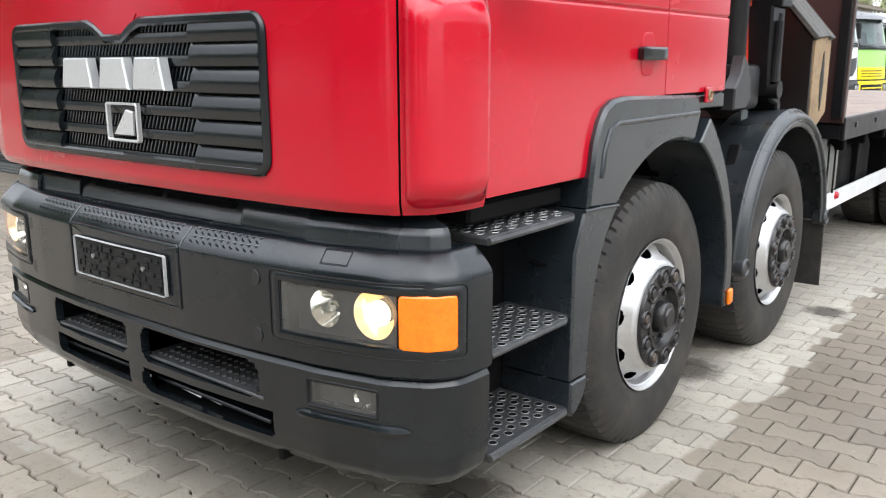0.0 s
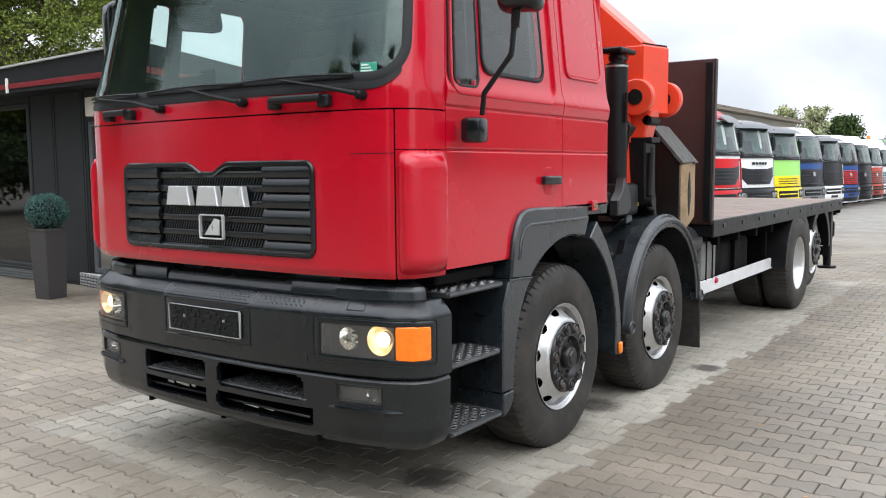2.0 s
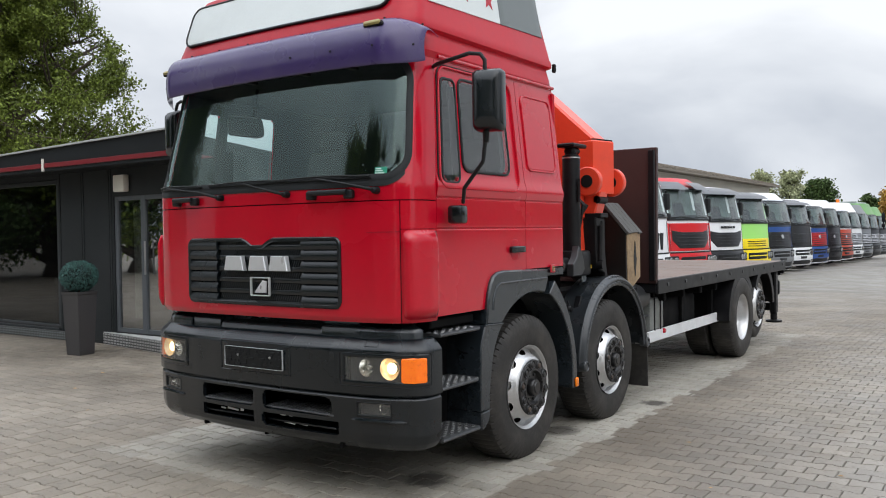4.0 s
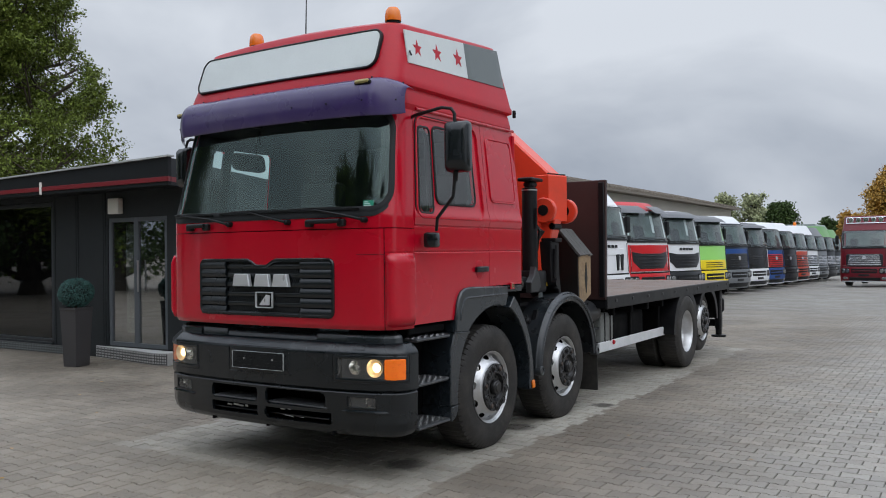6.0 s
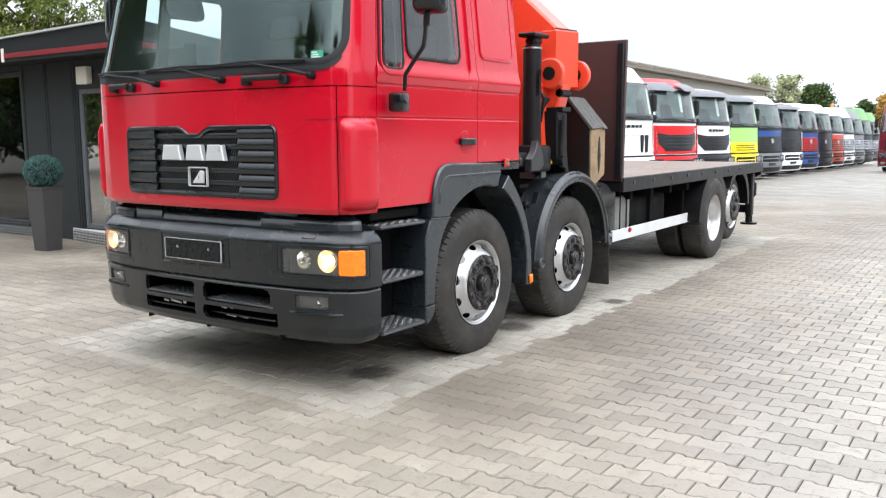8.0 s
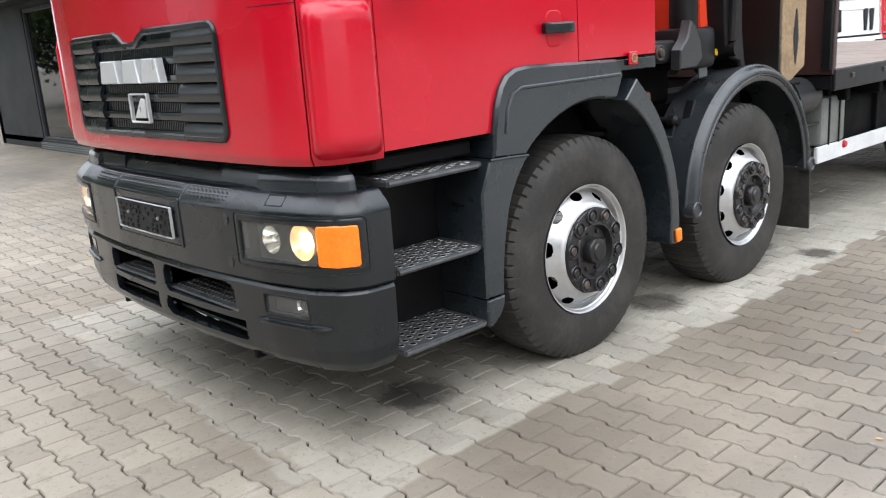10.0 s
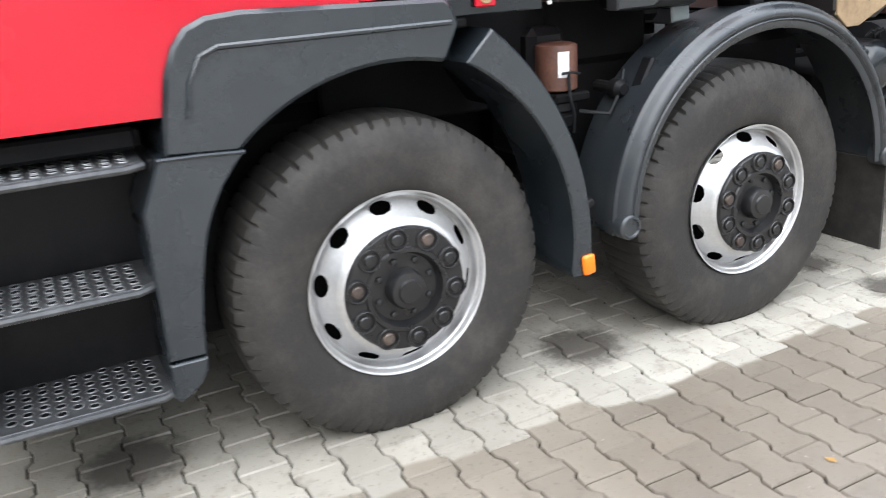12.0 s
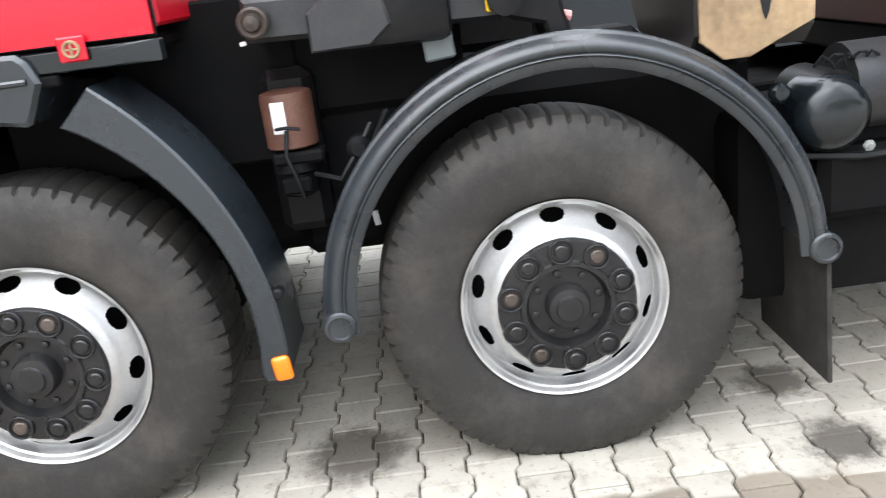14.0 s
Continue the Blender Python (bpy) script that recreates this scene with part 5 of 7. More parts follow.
Geo().tube([(1.05, 3.04, 1.325), (1.05, 3.12, 1.305)], .006, 8).ob("lever_rod", STEEL, truck)
Geo().tube([(1.05, 3.115, 1.306), (1.05, 3.185, 1.288)], .014, 8).ob("lever_grip", LEVERPINK, truck, "faded pink lever grip")

# ---- crane folded behind the cab ----
crane = Geo().prism([(-.85, 2.30), (-.85, 2.85), (.52, 2.99), (1.085, 2.475), (1.085, 2.06), (.80, 2.00), (.2, 2.1)], "y", 3.22, 2.96, .02)
crane.ob("crane_boom", CRANERED, truck, "orange-red folded crane boom")
Geo().prism([(.95, 2.955), (1.087, 2.955), (1.165, 3.225), (.95, 3.225)], "z", 1.985, 2.455, .012).ob("boom_head", CRANERED, truck, "orange-red boom end box")
Geo().prism([(.96, 2.965), (1.08, 2.965), (1.156, 3.215), (.96, 3.215)], "z", 2.452, 2.466).ob("boom_cap", BLACK, truck)
for x, y in ((1.045, 2.945), (1.115, 3.30)):
    Geo().lathe([(-.03, .118), (-.022, .128), (.022, .128), (.03, .118)], (x, y, 2.09), "y", 32).ob("boom_pivot", CRANERED, truck)
    Geo().lathe([(-.04, .055), (.04, .055)], (x, y, 2.09), "y", 20).ob("pivot_pin", BLACK, truck)
Geo().prism([(.62, 1.32), (1.02, 1.32), (1.0, 1.7), (.98, 2.05), (.86, 2.12), (.75, 2.0)], "y", 2.86, 3.0, .015).ob("crane_arm", CRANERED, truck, "orange-red lower crane arm")
Geo().box((.2, 2.93, 1.55), (.7, .5, .75), .03).ob("crane_column_base", BLACK, truck)
Geo().lathe([(1.6, .26), (2.1, .24)], (.1, 2.93, 0), "z", 24).ob("crane_column", CRANERED, truck)
Geo().prism([(.96, 2.0), (1.135, 2.0), (1.09, 1.84), (1.05, 1.70), (.98, 1.66), (.95, 1.8)], "y", 3.16, 3.0, .012).ob("boom_link", CRANERED, truck, "orange-red link under the boom end")
Geo().tube([(1.10, 3.0, 1.93), (1.10, 3.17, 1.93)], .035, 14).ob("link_pin", BLACK, truck)
hc = Geo()
for k in range(4):
    hc.tube([(.95 + .02 * k, 2.84, 2.0 - .03 * k), (1.04, 2.84 + .03 * k, 1.88), (1.0 - .02 * k, 2.86, 1.70), (.92, 2.88, 1.52)], .013, 8)
hc.ob("hydraulic_hose", GASKET, truck, "black hydraulic hoses")

# ---- wooden box on its side behind the crane, headboard ----
OLDBOARD = material("weathered_grey_board", (0.10, 0.098, 0.092), 0.7, vary=0.5, scale=14, fine=70, dirt=(0.035, 0.03, 0.026), dirt_amount=0.6, object_random=0.2)
wb = thing("wooden_box", pose(0.015, 0, 0), "dark stained wooden trough with raw end grain, leaning on the headboard", "wooden box")
face = [(.50, 1.32), (.56, 2.0), (.95, 1.885), (1.172, 1.615), (1.172, 1.20), (1.12, 1.15), (.62, 1.18)]
Geo().prism(face, "y", 3.80, 3.485, .008).ob("trough_body", DARKWOOD, wb)
Geo().prism([(3.487, 1.612), (3.80, 1.66), (3.80, 1.211), (3.70, 1.166), (3.628, 1.133), (3.557, 1.133), (3.495, 1.185)], "x", 1.168, 1.180, .003).ob("raw_wood_side", RAWWOOD, wb, "raw yellow wood end face")
# no opening is cut: a dark piece gives the hole its shade
Geo().prism([(3.636, 1.385), (3.648, 1.48), (3.660, 1.54), (3.668, 1.556), (3.676, 1.54), (3.688, 1.48), (3.700, 1.385), (3.688, 1.30), (3.676, 1.245), (3.668, 1.225), (3.660, 1.245), (3.648, 1.30)], "x", 1.17, 1.184).ob("handle_hole", GASKET, wb)
for k in range(4):
    a, b_ = .01 * (k % 2), 1.0 - .015 * (k % 3)
    Geo().prism([(.93 + .25 * a, 1.91 - .29 * a), (.93 + .25 * b_, 1.91 - .29 * b_), (.950 + .25 * b_, 1.922 - .29 * b_), (.950 + .25 * a, 1.922 - .29 * a)], "y", 3.475 + .087 * k, 3.559 + .087 * k, .003).ob("weathered_board", OLDBOARD, wb, "weathered grey top board")

# ---- loading platform ----
Geo().box((0, 4.245, 1.80), (2.38, .05, 1.36), .006, (-1.5, 0, 0)).ob("headboard", BROWNBOARD, truck, "dark brown plywood headboard")
for x in (-1.15, 0, 1.15):
    Geo().box((x, 4.20, 1.80), (.06, .04, 1.3), .005).ob("headboard_post", BLACK, truck)
DECK_Y0, DECK_Y1 = 4.22, 9.72
Geo().box((0, (DECK_Y0 + DECK_Y1) / 2, 1.07), (2.36, DECK_Y1 - DECK_Y0, .10), .01).ob("deck_frame", BLACK, truck)
for sg in (1, -1):
    Geo().box((sg * 1.185, (DECK_Y0 + DECK_Y1) / 2, 1.085), (.03, DECK_Y1 - DECK_Y0, .145), .008).ob("deck_edge", BLACK, truck, "black steel deck edge with lashing studs")
    for y in np.arange(4.5, 9.6, .56):
        Geo().box((sg * 1.203, y, 1.10), (.012, .05, .035), .004).ob("lashing_point", DARKSTEEL, truck)
pw = (DECK_Y1 - DECK_Y0) / 8
for k in range(8):
    Geo().box((0, DECK_Y0 + pw * (k + .5), 1.14), (2.33, pw - .008, .026), .003).ob("deck_board", WOODDECK, truck)
for y in np.arange(4.7, 9.5, .6):
    Geo().box((0, y, .97), (2.2, .07, .12), .01).ob("cross_member", DULL, truck)
# side rail and the boxes behind it
for sg in (1, -1):
    Geo().box((sg * 1.035, 5.63, .555), (.03, 2.56, .115), .006).ob("side_guard_rail", WHITEBAR, truck, "white side underrun rail")
    for y in (4.6, 5.5, 6.6):
        Geo().box((sg * .99, y, .78), (.05, .06, .5), .006).ob("rail_post", DULL, truck)
Geo().box((.90, 4.62, .78), (.28, .40, .34), .03, (0, 0, 0), 2).ob("battery_box", GREYBOX, truck, "grey battery box under the deck")
Geo().box((1.045, 4.53, .78), (.01, .012, .34)).box((1.045, 4.70, .78), (.01, .012, .34)).ob("battery_strap", BLACK, truck)
Geo().lathe([(0, .03), (.02, .02)], (1.05, 4.78, .585), "x", 10).ob("red_tap", RED, truck)
Geo().box((.75, 5.5, .72), (.45, 1.2, .42), .08, (0, 0, 0), 3).ob("side_tank", DULL, truck)
for sg in (1, -1):
    tank = Geo().tube([(sg * .95, 3.98, .98), (sg * .95, 4.32, .98)], .13, 20).ob("air_tank", DARKSTEEL, truck, "black compressed-air tank")
    Geo().tube([(sg * 1.04, 3.93, .95), (sg * .82, 3.93, .95)], .095, 20).ob("tank_end", BLACK, tank)
Geo().lathe([(-.10, .110), (.02, .112), (.045, .104), (.066, .080), (.076, .045), (.078, 0)], (1.03, 3.915, .925), "x", 32, cap=False).ob("tank_cap", PLASTIC, truck)
Geo().lathe([(0, .028), (.02, .027), (.03, .018), (.032, 0)], (1.10, 3.735, 1.016), "x", 16, cap=False).ob("arch_boss", PLASTIC, truck)
cb = Geo()
for k in range(5):
    cb.tube([(1.03, 3.87 + .035 * k, 1.06 + .01 * (k % 2)), (1.05, 3.885 + .035 * k, 1.09), (1.04, 3.91 + .035 * k, 1.075 + .012 * (k % 2)), (1.03, 3.93 + .035 * k, 1.05)], .005, 6)
cb.tube([(1.0, 3.84, .80), (1.05, 4.0, .79), (1.02, 4.4, .78)], .012, 6)
cb.ob("cable", GASKET, truck, "thin black cables")
Geo().box((.93, 4.05, .70), (.2, .3, .22), .03).ob("valve_block", DULL, truck)
Geo().lathe([(0, .017), (.010, .017), (.013, .009), (.018, .009), (.02, 0)], (1.08, 4.009, .826), "x", 6).ob("valve_bolt", GREYBOX, truck)
# rear fenders
for sg in (1, -1):
    for yc, r in ((7.27, .60), (8.42, .56)):
        gg = Geo()
        zc = HZ if yc < 8 else .575
        pr = [(.0, 0), (.0, -.09), (-.012, -.09), (-.012, -.012), (-.60, -.012), (-.60, 0)]
        vv, ff, n = [], [], len(pr)
        a0, a1 = (180, 20) if yc < 8 else (150, 0)
        for a in np.linspace(a0, a1, 26):
            for dx, dr in pr:
                vv.append((sg * (1.20 + dx), yc + (r + dr) * math.cos(radians(a)), zc + (r + dr) * math.sin(radians(a))))
        for k in range(25):
            ff += [(k * n + j, k * n + (j + 1) % n, (k + 1) * n + (j + 1) % n, (k + 1) * n + j) for j in range(n)]
        ff += [tuple(range(n)), tuple(25 * n + j for j in range(n))]
        gg.add(vv, ff).ob("rear_mudguard", BLACK, truck, "black plastic rear mudguard")
# rear end
Geo().box((0, 9.70, 1.05), (2.36, .05, .18), .008).ob("rear_beam", BLACK, truck)
for sg in (1, -1):
    Geo().box((sg * 1.06, 9.55, .68), (.10, .14, .66), .02).ob("rear_stabiliser", BLACK, truck)
    Geo().lathe([(.22, .12), (.25, .12), (.26, .05), (.36, .05)], (sg * 1.06, 9.55, 0), "z", 18).ob("stabiliser_foot", BLACK, truck)
    Geo().box((sg * 1.0, 9.72, .74), (.22, .10, .24), .03).ob("rear_lamp_box", BLACK, truck)
    Geo().tube([(sg * 1.1, 9.72, .95), (sg * 1.1, 9.86, .95), (sg * 1.1, 9.88, 1.0)], .025, 8).ob("rear_hook", BLACK, truck)
Geo().box((0, 9.6, .45), (2.2, .1, .12), .01).ob("underrun_bar", BLACK, truck)

# ---- paving ----
def paving_material(name, mode):
    """Concrete paving: damp brown-grey outside the dry, pale bay under the truck, with oil spots and moss, and sky
    sheen painted on far off; mode: how single blocks vary.
    """
    m = bpy.data.materials.new(name)
    m.use_nodes = True
    n, l = m.node_tree.nodes, m.node_tree.links
    b = n["Principled BSDF"]
    pos = n.new("ShaderNodeNewGeometry")
    sep = n.new("ShaderNodeSeparateXYZ")
    l.new(pos.outputs["Position"], sep.inputs[0])

    def noise(scale, detail=5.0, rough=0.55):
        t = n.new("ShaderNodeTexNoise")
        t.inputs["Scale"].default_value, t.inputs["Detail"].default_value, t.inputs["Roughness"].default_value = scale, detail, rough
        l.new(pos.outputs["Position"], t.inputs["Vector"])
        return t.outputs["Fac"]

    def op(kind, a, c=None, d=None):
        t = n.new("ShaderNodeMath")
        t.operation = kind
        for k, v in enumerate((a, c, d)):
            if v is None:
                continue
            if isinstance(v, (int, float)):
                t.inputs[k].default_value = v
            else:
                l.new(v, t.inputs[k])
        return t.outputs[0]

    def mapr(v, a, c, d=0.0, e=1.0):
        t = n.new("ShaderNodeMapRange")
        t.interpolation_type = "SMOOTHSTEP"
        for k, x in enumerate((a, c, d, e)):
            t.inputs[k + 1].default_value = x
        l.new(v, t.inputs[0])
        return t.outputs[0]

    def mix(f, a, c):
        t = n.new("ShaderNodeMix")
        t.data_type = "RGBA"
        for key, v in (("Factor", f), ("A", a), ("B", c)):
            if isinstance(v, tuple):
                t.inputs[key].default_value = (*v, 1)
            elif isinstance(v, (int, float)):
                t.inputs[key].default_value = v
            else:
                l.new(v, t.inputs[key])
        return t.outputs["Result"]

    wob = op("MULTIPLY", op("SUBTRACT", noise(2.2, 6), 0.5), 0.13)
    dx = op("SUBTRACT", op("ABSOLUTE", op("ADD", sep.outputs[0], 0.155)), 1.60)
    dy = op("SUBTRACT", op("ABSOLUTE", op("SUBTRACT", sep.outputs[1], 4.95)), 5.0)
    edge = op("ADD", op("MAXIMUM", dx, dy), wob)
    if mode != "sheet":
        # single blocks soak up or shed the damp as a whole
        own = n.new("ShaderNodeObjectInfo").outputs["Random"] if mode == "object" else pos.outputs["Random Per Island"]
        edge = op("ADD", edge, op("MULTIPLY", op("SUBTRACT", own, 0.5), 0.13))
    dry = op("MULTIPLY", mapr(edge, 0.012, -0.018), op("MULTIPLY", mapr(noise(0.9, 5, 0.6), 0.25, 0.6, 0.55, 1.0), op("MULTIPLY", mapr(sep.outputs[1], -0.4, 2.2, 0.48, 1.0), mapr(sep.outputs[1], 4.5, 9.0, 1.0, 0.5))))
    damp = mix(mapr(noise(0.55, 6, 0.6), 0.35, 0.68), (0.140, 0.117, 0.090), (0.232, 0.200, 0.158))
    # paler towards the right
    damp = mix(op("MULTIPLY", mapr(sep.outputs[0], 1.7, 5.0), 0.85), damp, mix(noise(0.8, 6, 0.65), (0.30, 0.285, 0.255), (0.40, 0.38, 0.345)))
    # somewhat paler in front of the truck and to its left
    away = op("MULTIPLY", op("MAXIMUM", mapr(sep.outputs[1], 0.8, -0.8), op("MULTIPLY", mapr(sep.outputs[0], -1.4, -3.0), mapr(sep.outputs[1], 2.2, 0.2))), 0.8)
    damp = mix(away, damp, mix(noise(0.7, 6, 0.6), (0.205, 0.175, 0.138), (0.310, 0.272, 0.220)))
    # sky sheen of the distant yard, put in as a paler colour
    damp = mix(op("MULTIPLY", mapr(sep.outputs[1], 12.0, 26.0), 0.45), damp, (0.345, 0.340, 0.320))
    base = mix(dry, damp, mix(noise(5.0), (0.300, 0.277, 0.232), (0.440, 0.416, 0.360)))
    base = mix(op("MULTIPLY", mapr(noise(9, 8, 0.7), 0.52, 0.72), 0.48), base, (0.115, 0.095, 0.072))
    base = mix(op("MULTIPLY", mapr(noise(1.3, 9, 0.75), 0.60, 0.75), 0.30), base, (0.45, 0.43, 0.39))
    base = mix(op("MULTIPLY", mapr(noise(1.9, 8, 0.7), 0.54, 0.70), 0.32), base, (0.15, 0.108, 0.070))
    base = mix(op("MULTIPLY", mapr(noise(3.3, 9, 0.8), 0.62, 0.74), 0.30), base, (0.15, 0.15, 0.075))
    base = mix(op("MULTIPLY", mapr(noise(42, 5, 0.65), 0.56, 0.70), 0.5), base, (0.085, 0.072, 0.055))
    base = mix(op("MULTIPLY", mapr(noise(27, 4, 0.6), 0.66, 0.74), 0.30), base, (0.50, 0.47, 0.42))
    for sx, sy, r in ((1.01, 2.40, .17), (.89, .71, .17), (1.30, 3.855, .12), (.90, 3.82, .12)):
        q = n.new("ShaderNodeVectorMath")
        q.operation = "DISTANCE"
        l.new(pos.outputs["Position"], q.inputs[0])
        q.inputs[1].default_value = (sx, sy, 0)
        spot = mapr(op("ADD", q.outputs["Value"], op("MULTIPLY", op("SUBTRACT", noise(14, 7, 0.7), .5), .22)), r * 1.3, r * .55)
        base = mix(op("MULTIPLY", spot, 0.88), base, (0.050, 0.042, 0.034))
    if mode != "sheet":
        src = n.new("ShaderNodeObjectInfo").outputs["Random"] if mode == "object" else pos.outputs["Random Per Island"]
        v = mapr(src, 0, 1, 0.87, 1.10)
        sc = n.new("ShaderNodeMix")
        sc.data_type, sc.blend_type = "RGBA", "MULTIPLY"
        sc.inputs["Factor"].default_value = 1
        l.new(base, sc.inputs["A"])
        l.new(v, sc.inputs["B"])
        base = sc.outputs["Result"]
    else:
        # joints of the blocks that lie too far off to be told apart; sand close by
        br = n.new("ShaderNodeTexBrick")
        br.inputs["Scale"].default_value = 1.0
        br.inputs["Brick Width"].default_value, br.inputs["Row Height"].default_value, br.inputs["Mortar Size"].default_value = 0.2, 0.1465, 0.004
        br.inputs["Color1"].default_value, br.inputs["Color2"].default_value, br.inputs["Mortar"].default_value = (1, 1, 1, 1), (.78, .78, .78, 1), (.45, .42, .38, 1)
        l.new(pos.outputs["Position"], br.inputs["Vector"])
        sc = n.new("ShaderNodeMix")
        sc.data_type, sc.blend_type = "RGBA", "MULTIPLY"
        sc.inputs["Factor"].default_value = 1
        l.new(base, sc.inputs["A"])
        l.new(br.outputs["Color"], sc.inputs["B"])
        base = sc.outputs["Result"]
    l.new(base, b.inputs["Base Color"])
    rg = mapr(noise(1.1, 4), 0.3, 0.7, 0.50, 0.85)
    l.new(rg, b.inputs["Roughness"])
    bp = n.new("ShaderNodeBump")
    bp.inputs["Strength"].default_value, bp.inputs["Distance"].default_value = 0.5, 0.003
    l.new(noise(130, 3), bp.inputs["Height"])
    l.new(bp.outputs[0], b.inputs["Normal"])
    return m


JOINT = material("joint_sand", (0.050, 0.042, 0.033), 0.95, vary=0.4, scale=3, fine=60, bump=0.5, dirt=(0.035, 0.045, 0.018), dirt_amount=0.5)
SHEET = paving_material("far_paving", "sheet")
BLOCK = paving_material("paving_block", "object")
BLOCKS = paving_material("paving_blocks", "island")

PX, PY, X0, Y0 = 0.20, 0.1465, 1.567, 2.534
RX0, RX1, RY0, RY1 = -8.5, 11.0, -4.6, 20.0


def dip(y):
    """The yard falls gently away behind the truck."""
    return -.012 * min(50, max(0.0, y - 14))


g = Geo()
o = 700
ex0, ex1, ey0, ey1 = RX0 + .08, RX1 - .08, RY0 + .08, RY1 - .08
for a, b_, c, d in ((-o, -o, ex0, ey0), (ex0, -o, ex1, ey0), (ex1, -o, o, ey0), (-o, ey0, ex0, 14), (ex1, ey0, o, 14), (-o, 14, ex0, ey1), (ex1, 14, o, ey1), (-o, ey1, ex0, 64), (ex0, ey1, ex1, 64), (ex1, ey1, o, 64), (-o, 64, ex0, o), (ex0, 64, ex1, o), (ex1, 64, o, o)):
    g.add([(a, b_, dip(b_) - .001), (c, b_, dip(b_) - .001), (c, d, dip(d) - .001), (a, d, dip(d) - .001)], [(0, 1, 2, 3)])
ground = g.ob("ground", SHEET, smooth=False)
tagged(ground, "wide yard of grey-brown interlocking concrete paving", "ground", kind="structure")
bed = Geo().add([(x, y, dip(y) - .014) for y in (RY0 - .2, 14, RY1 + .2) for x in (RX0 - .2, RX1 + .2)], [(0, 1, 3, 2), (2, 3, 5, 4)]).ob("pavement", JOINT, smooth=False)
tagged(bed, "damp interlocking concrete paving blocks, dry and pale under the truck", "pavement", kind="structure")


def block_outline(shrink):
    w, q, a, c = .0825 - .0025 - shrink, .0640 - .0025 - shrink, .062, .038
    e = PX / 2 - .0023 - shrink
    return [(e, w), (a, w), (c, q), (-c, q), (-a, w), (-e, w), (-e, -w), (-a, -w), (-c, -q), (c, -q), (a, -w), (e, -w)]


def block_arrays():
    lay = [(block_outline(0), -.013), (block_outline(.0004), -.0055), (block_outline(.0045), 0.0)]
    v = np.array([(x, y, z) for ln, z in lay for x, y in ln])
    f = []
    for j in (0, 1):
        f += [(j * 12 + i, (j + 1) * 12 + i, (j + 1) * 12 + (i + 1) % 12, j * 12 + (i + 1) % 12) for i in range(12)]
    t = 24
    f += [(t + 0, t + 11, t + 10, t + 1), (t + 1, t + 10, t + 9, t + 2), (t + 2, t + 9, t + 8, t + 3), (t + 3, t + 8, t + 7, t + 4), (t + 4, t + 7, t + 6, t + 5)]
    return v, [q[::-1] for q in f]


bv, bf = block_arrays()
block_me = bpy.data.meshes.new("paving_block")
block_me.from_pydata([tuple(p) for p in bv], [], bf)
block_me.materials.append(BLOCK)
near, rest = [], []
prng = random.Random(11)
for j in range(int((RY0 - Y0) / PY) - 1, int((RY1 - Y0) / PY) + 1):
    y = Y0 + j * PY
    sh = 0.1 if j % 2 == 0 else 0.196
    for i in range(int((RX0 - X0) / PX) - 1, int((RX1 - X0) / PX) + 1):
        x = X0 + i * PX + sh
        if not (RX0 < x < RX1 and RY0 < y < RY1):
            continue
        m = (x, y, dip(y) + prng.uniform(-.0022, .0016), prng.uniform(-.006, .006), prng.uniform(-.006, .006), prng.uniform(-.012, .012))
        (near if 1.18 < x < 3.0 and .2 < y < 4.9 else rest).append(m)
near.sort(key=lambda q: q[0])
rest += near[300:]
near = near[:300]
for x, y, z, a, b_, c in near:
    ob = new("paving_block", block_me)
    ob.parent = bed
    ob.matrix_basis = Matrix.LocRotScale((x, y, z), Euler((a, b_, c)), None)
R = np.array(rest)
allv = np.empty((len(R), len(bv), 3))
cs, sn_ = np.cos(R[:, 5])[:, None], np.sin(R[:, 5])[:, None]
allv[:, :, 0] = R[:, 0:1] + bv[None, :, 0] * cs - bv[None, :, 1] * sn_
allv[:, :, 1] = R[:, 1:2] + bv[None, :, 0] * sn_ + bv[None, :, 1] * cs
allv[:, :, 2] = R[:, 2:3] + bv[None, :, 2] + bv[None, :, 1] * R[:, 3:4] - bv[None, :, 0] * R[:, 4:5]
me = bpy.data.meshes.new("paving_blocks")
nb = len(bv)
me.from_pydata(allv.reshape(-1, 3).tolist(), [], [tuple(i + nb * q for i in f) for q in range(len(R)) for f in bf])
me.materials.append(BLOCKS)
pb = new("paving_blocks", me)
pb.parent = bed
tagged(pb, "grey-brown interlocking concrete paving blocks", kind="stuff")

# fallen leaves
LEAFY = material("fallen_leaf", (0.42, 0.24, 0.07), 0.7, vary=0.3, object_random=0.4)
lf = Geo().add([(-.03, 0, 0), (-.008, -.02, .004), (.03, 0, .002), (-.004, .02, .006)], [(0, 1, 2, 3)]).mesh("fallen_leaf", LEAFY, smooth=False)
frng = random.Random(3)
for x, y in ((2.06, 2.55), (2.55, 1.5), (1.75, 4.3), (3.2, 2.2), (-2.4, -.6), (-1.5, -1.2), (4.5, .3), (-3.2, .8), (-4.4, 1.4), (-5.1, 2.2), (.4, -1.9), (2.2, -1.0), (-6.1, 1.1), (3.8, 4.8), (-3.9, -.3), (-5.6, .4)):
    o_ = part("fallen_leaf", lf, None, pose(x, y, .003, frng.uniform(-8, 8), 0, frng.uniform(0, 360)) @ Matrix.Scale(frng.uniform(.5, 1.0), 4))
    tagged(o_, "small dry yellow-brown leaf on the paving", "leaf", "fallen leaves")

# ---- office building ----
CLAD = material("anthracite_cladding", (0.021, 0.0245, 0.0265), 0.5, vary=0.15, scale=1.5, dirt=(0.045, 0.047, 0.049), dirt_amount=0.3, spec=0.25)
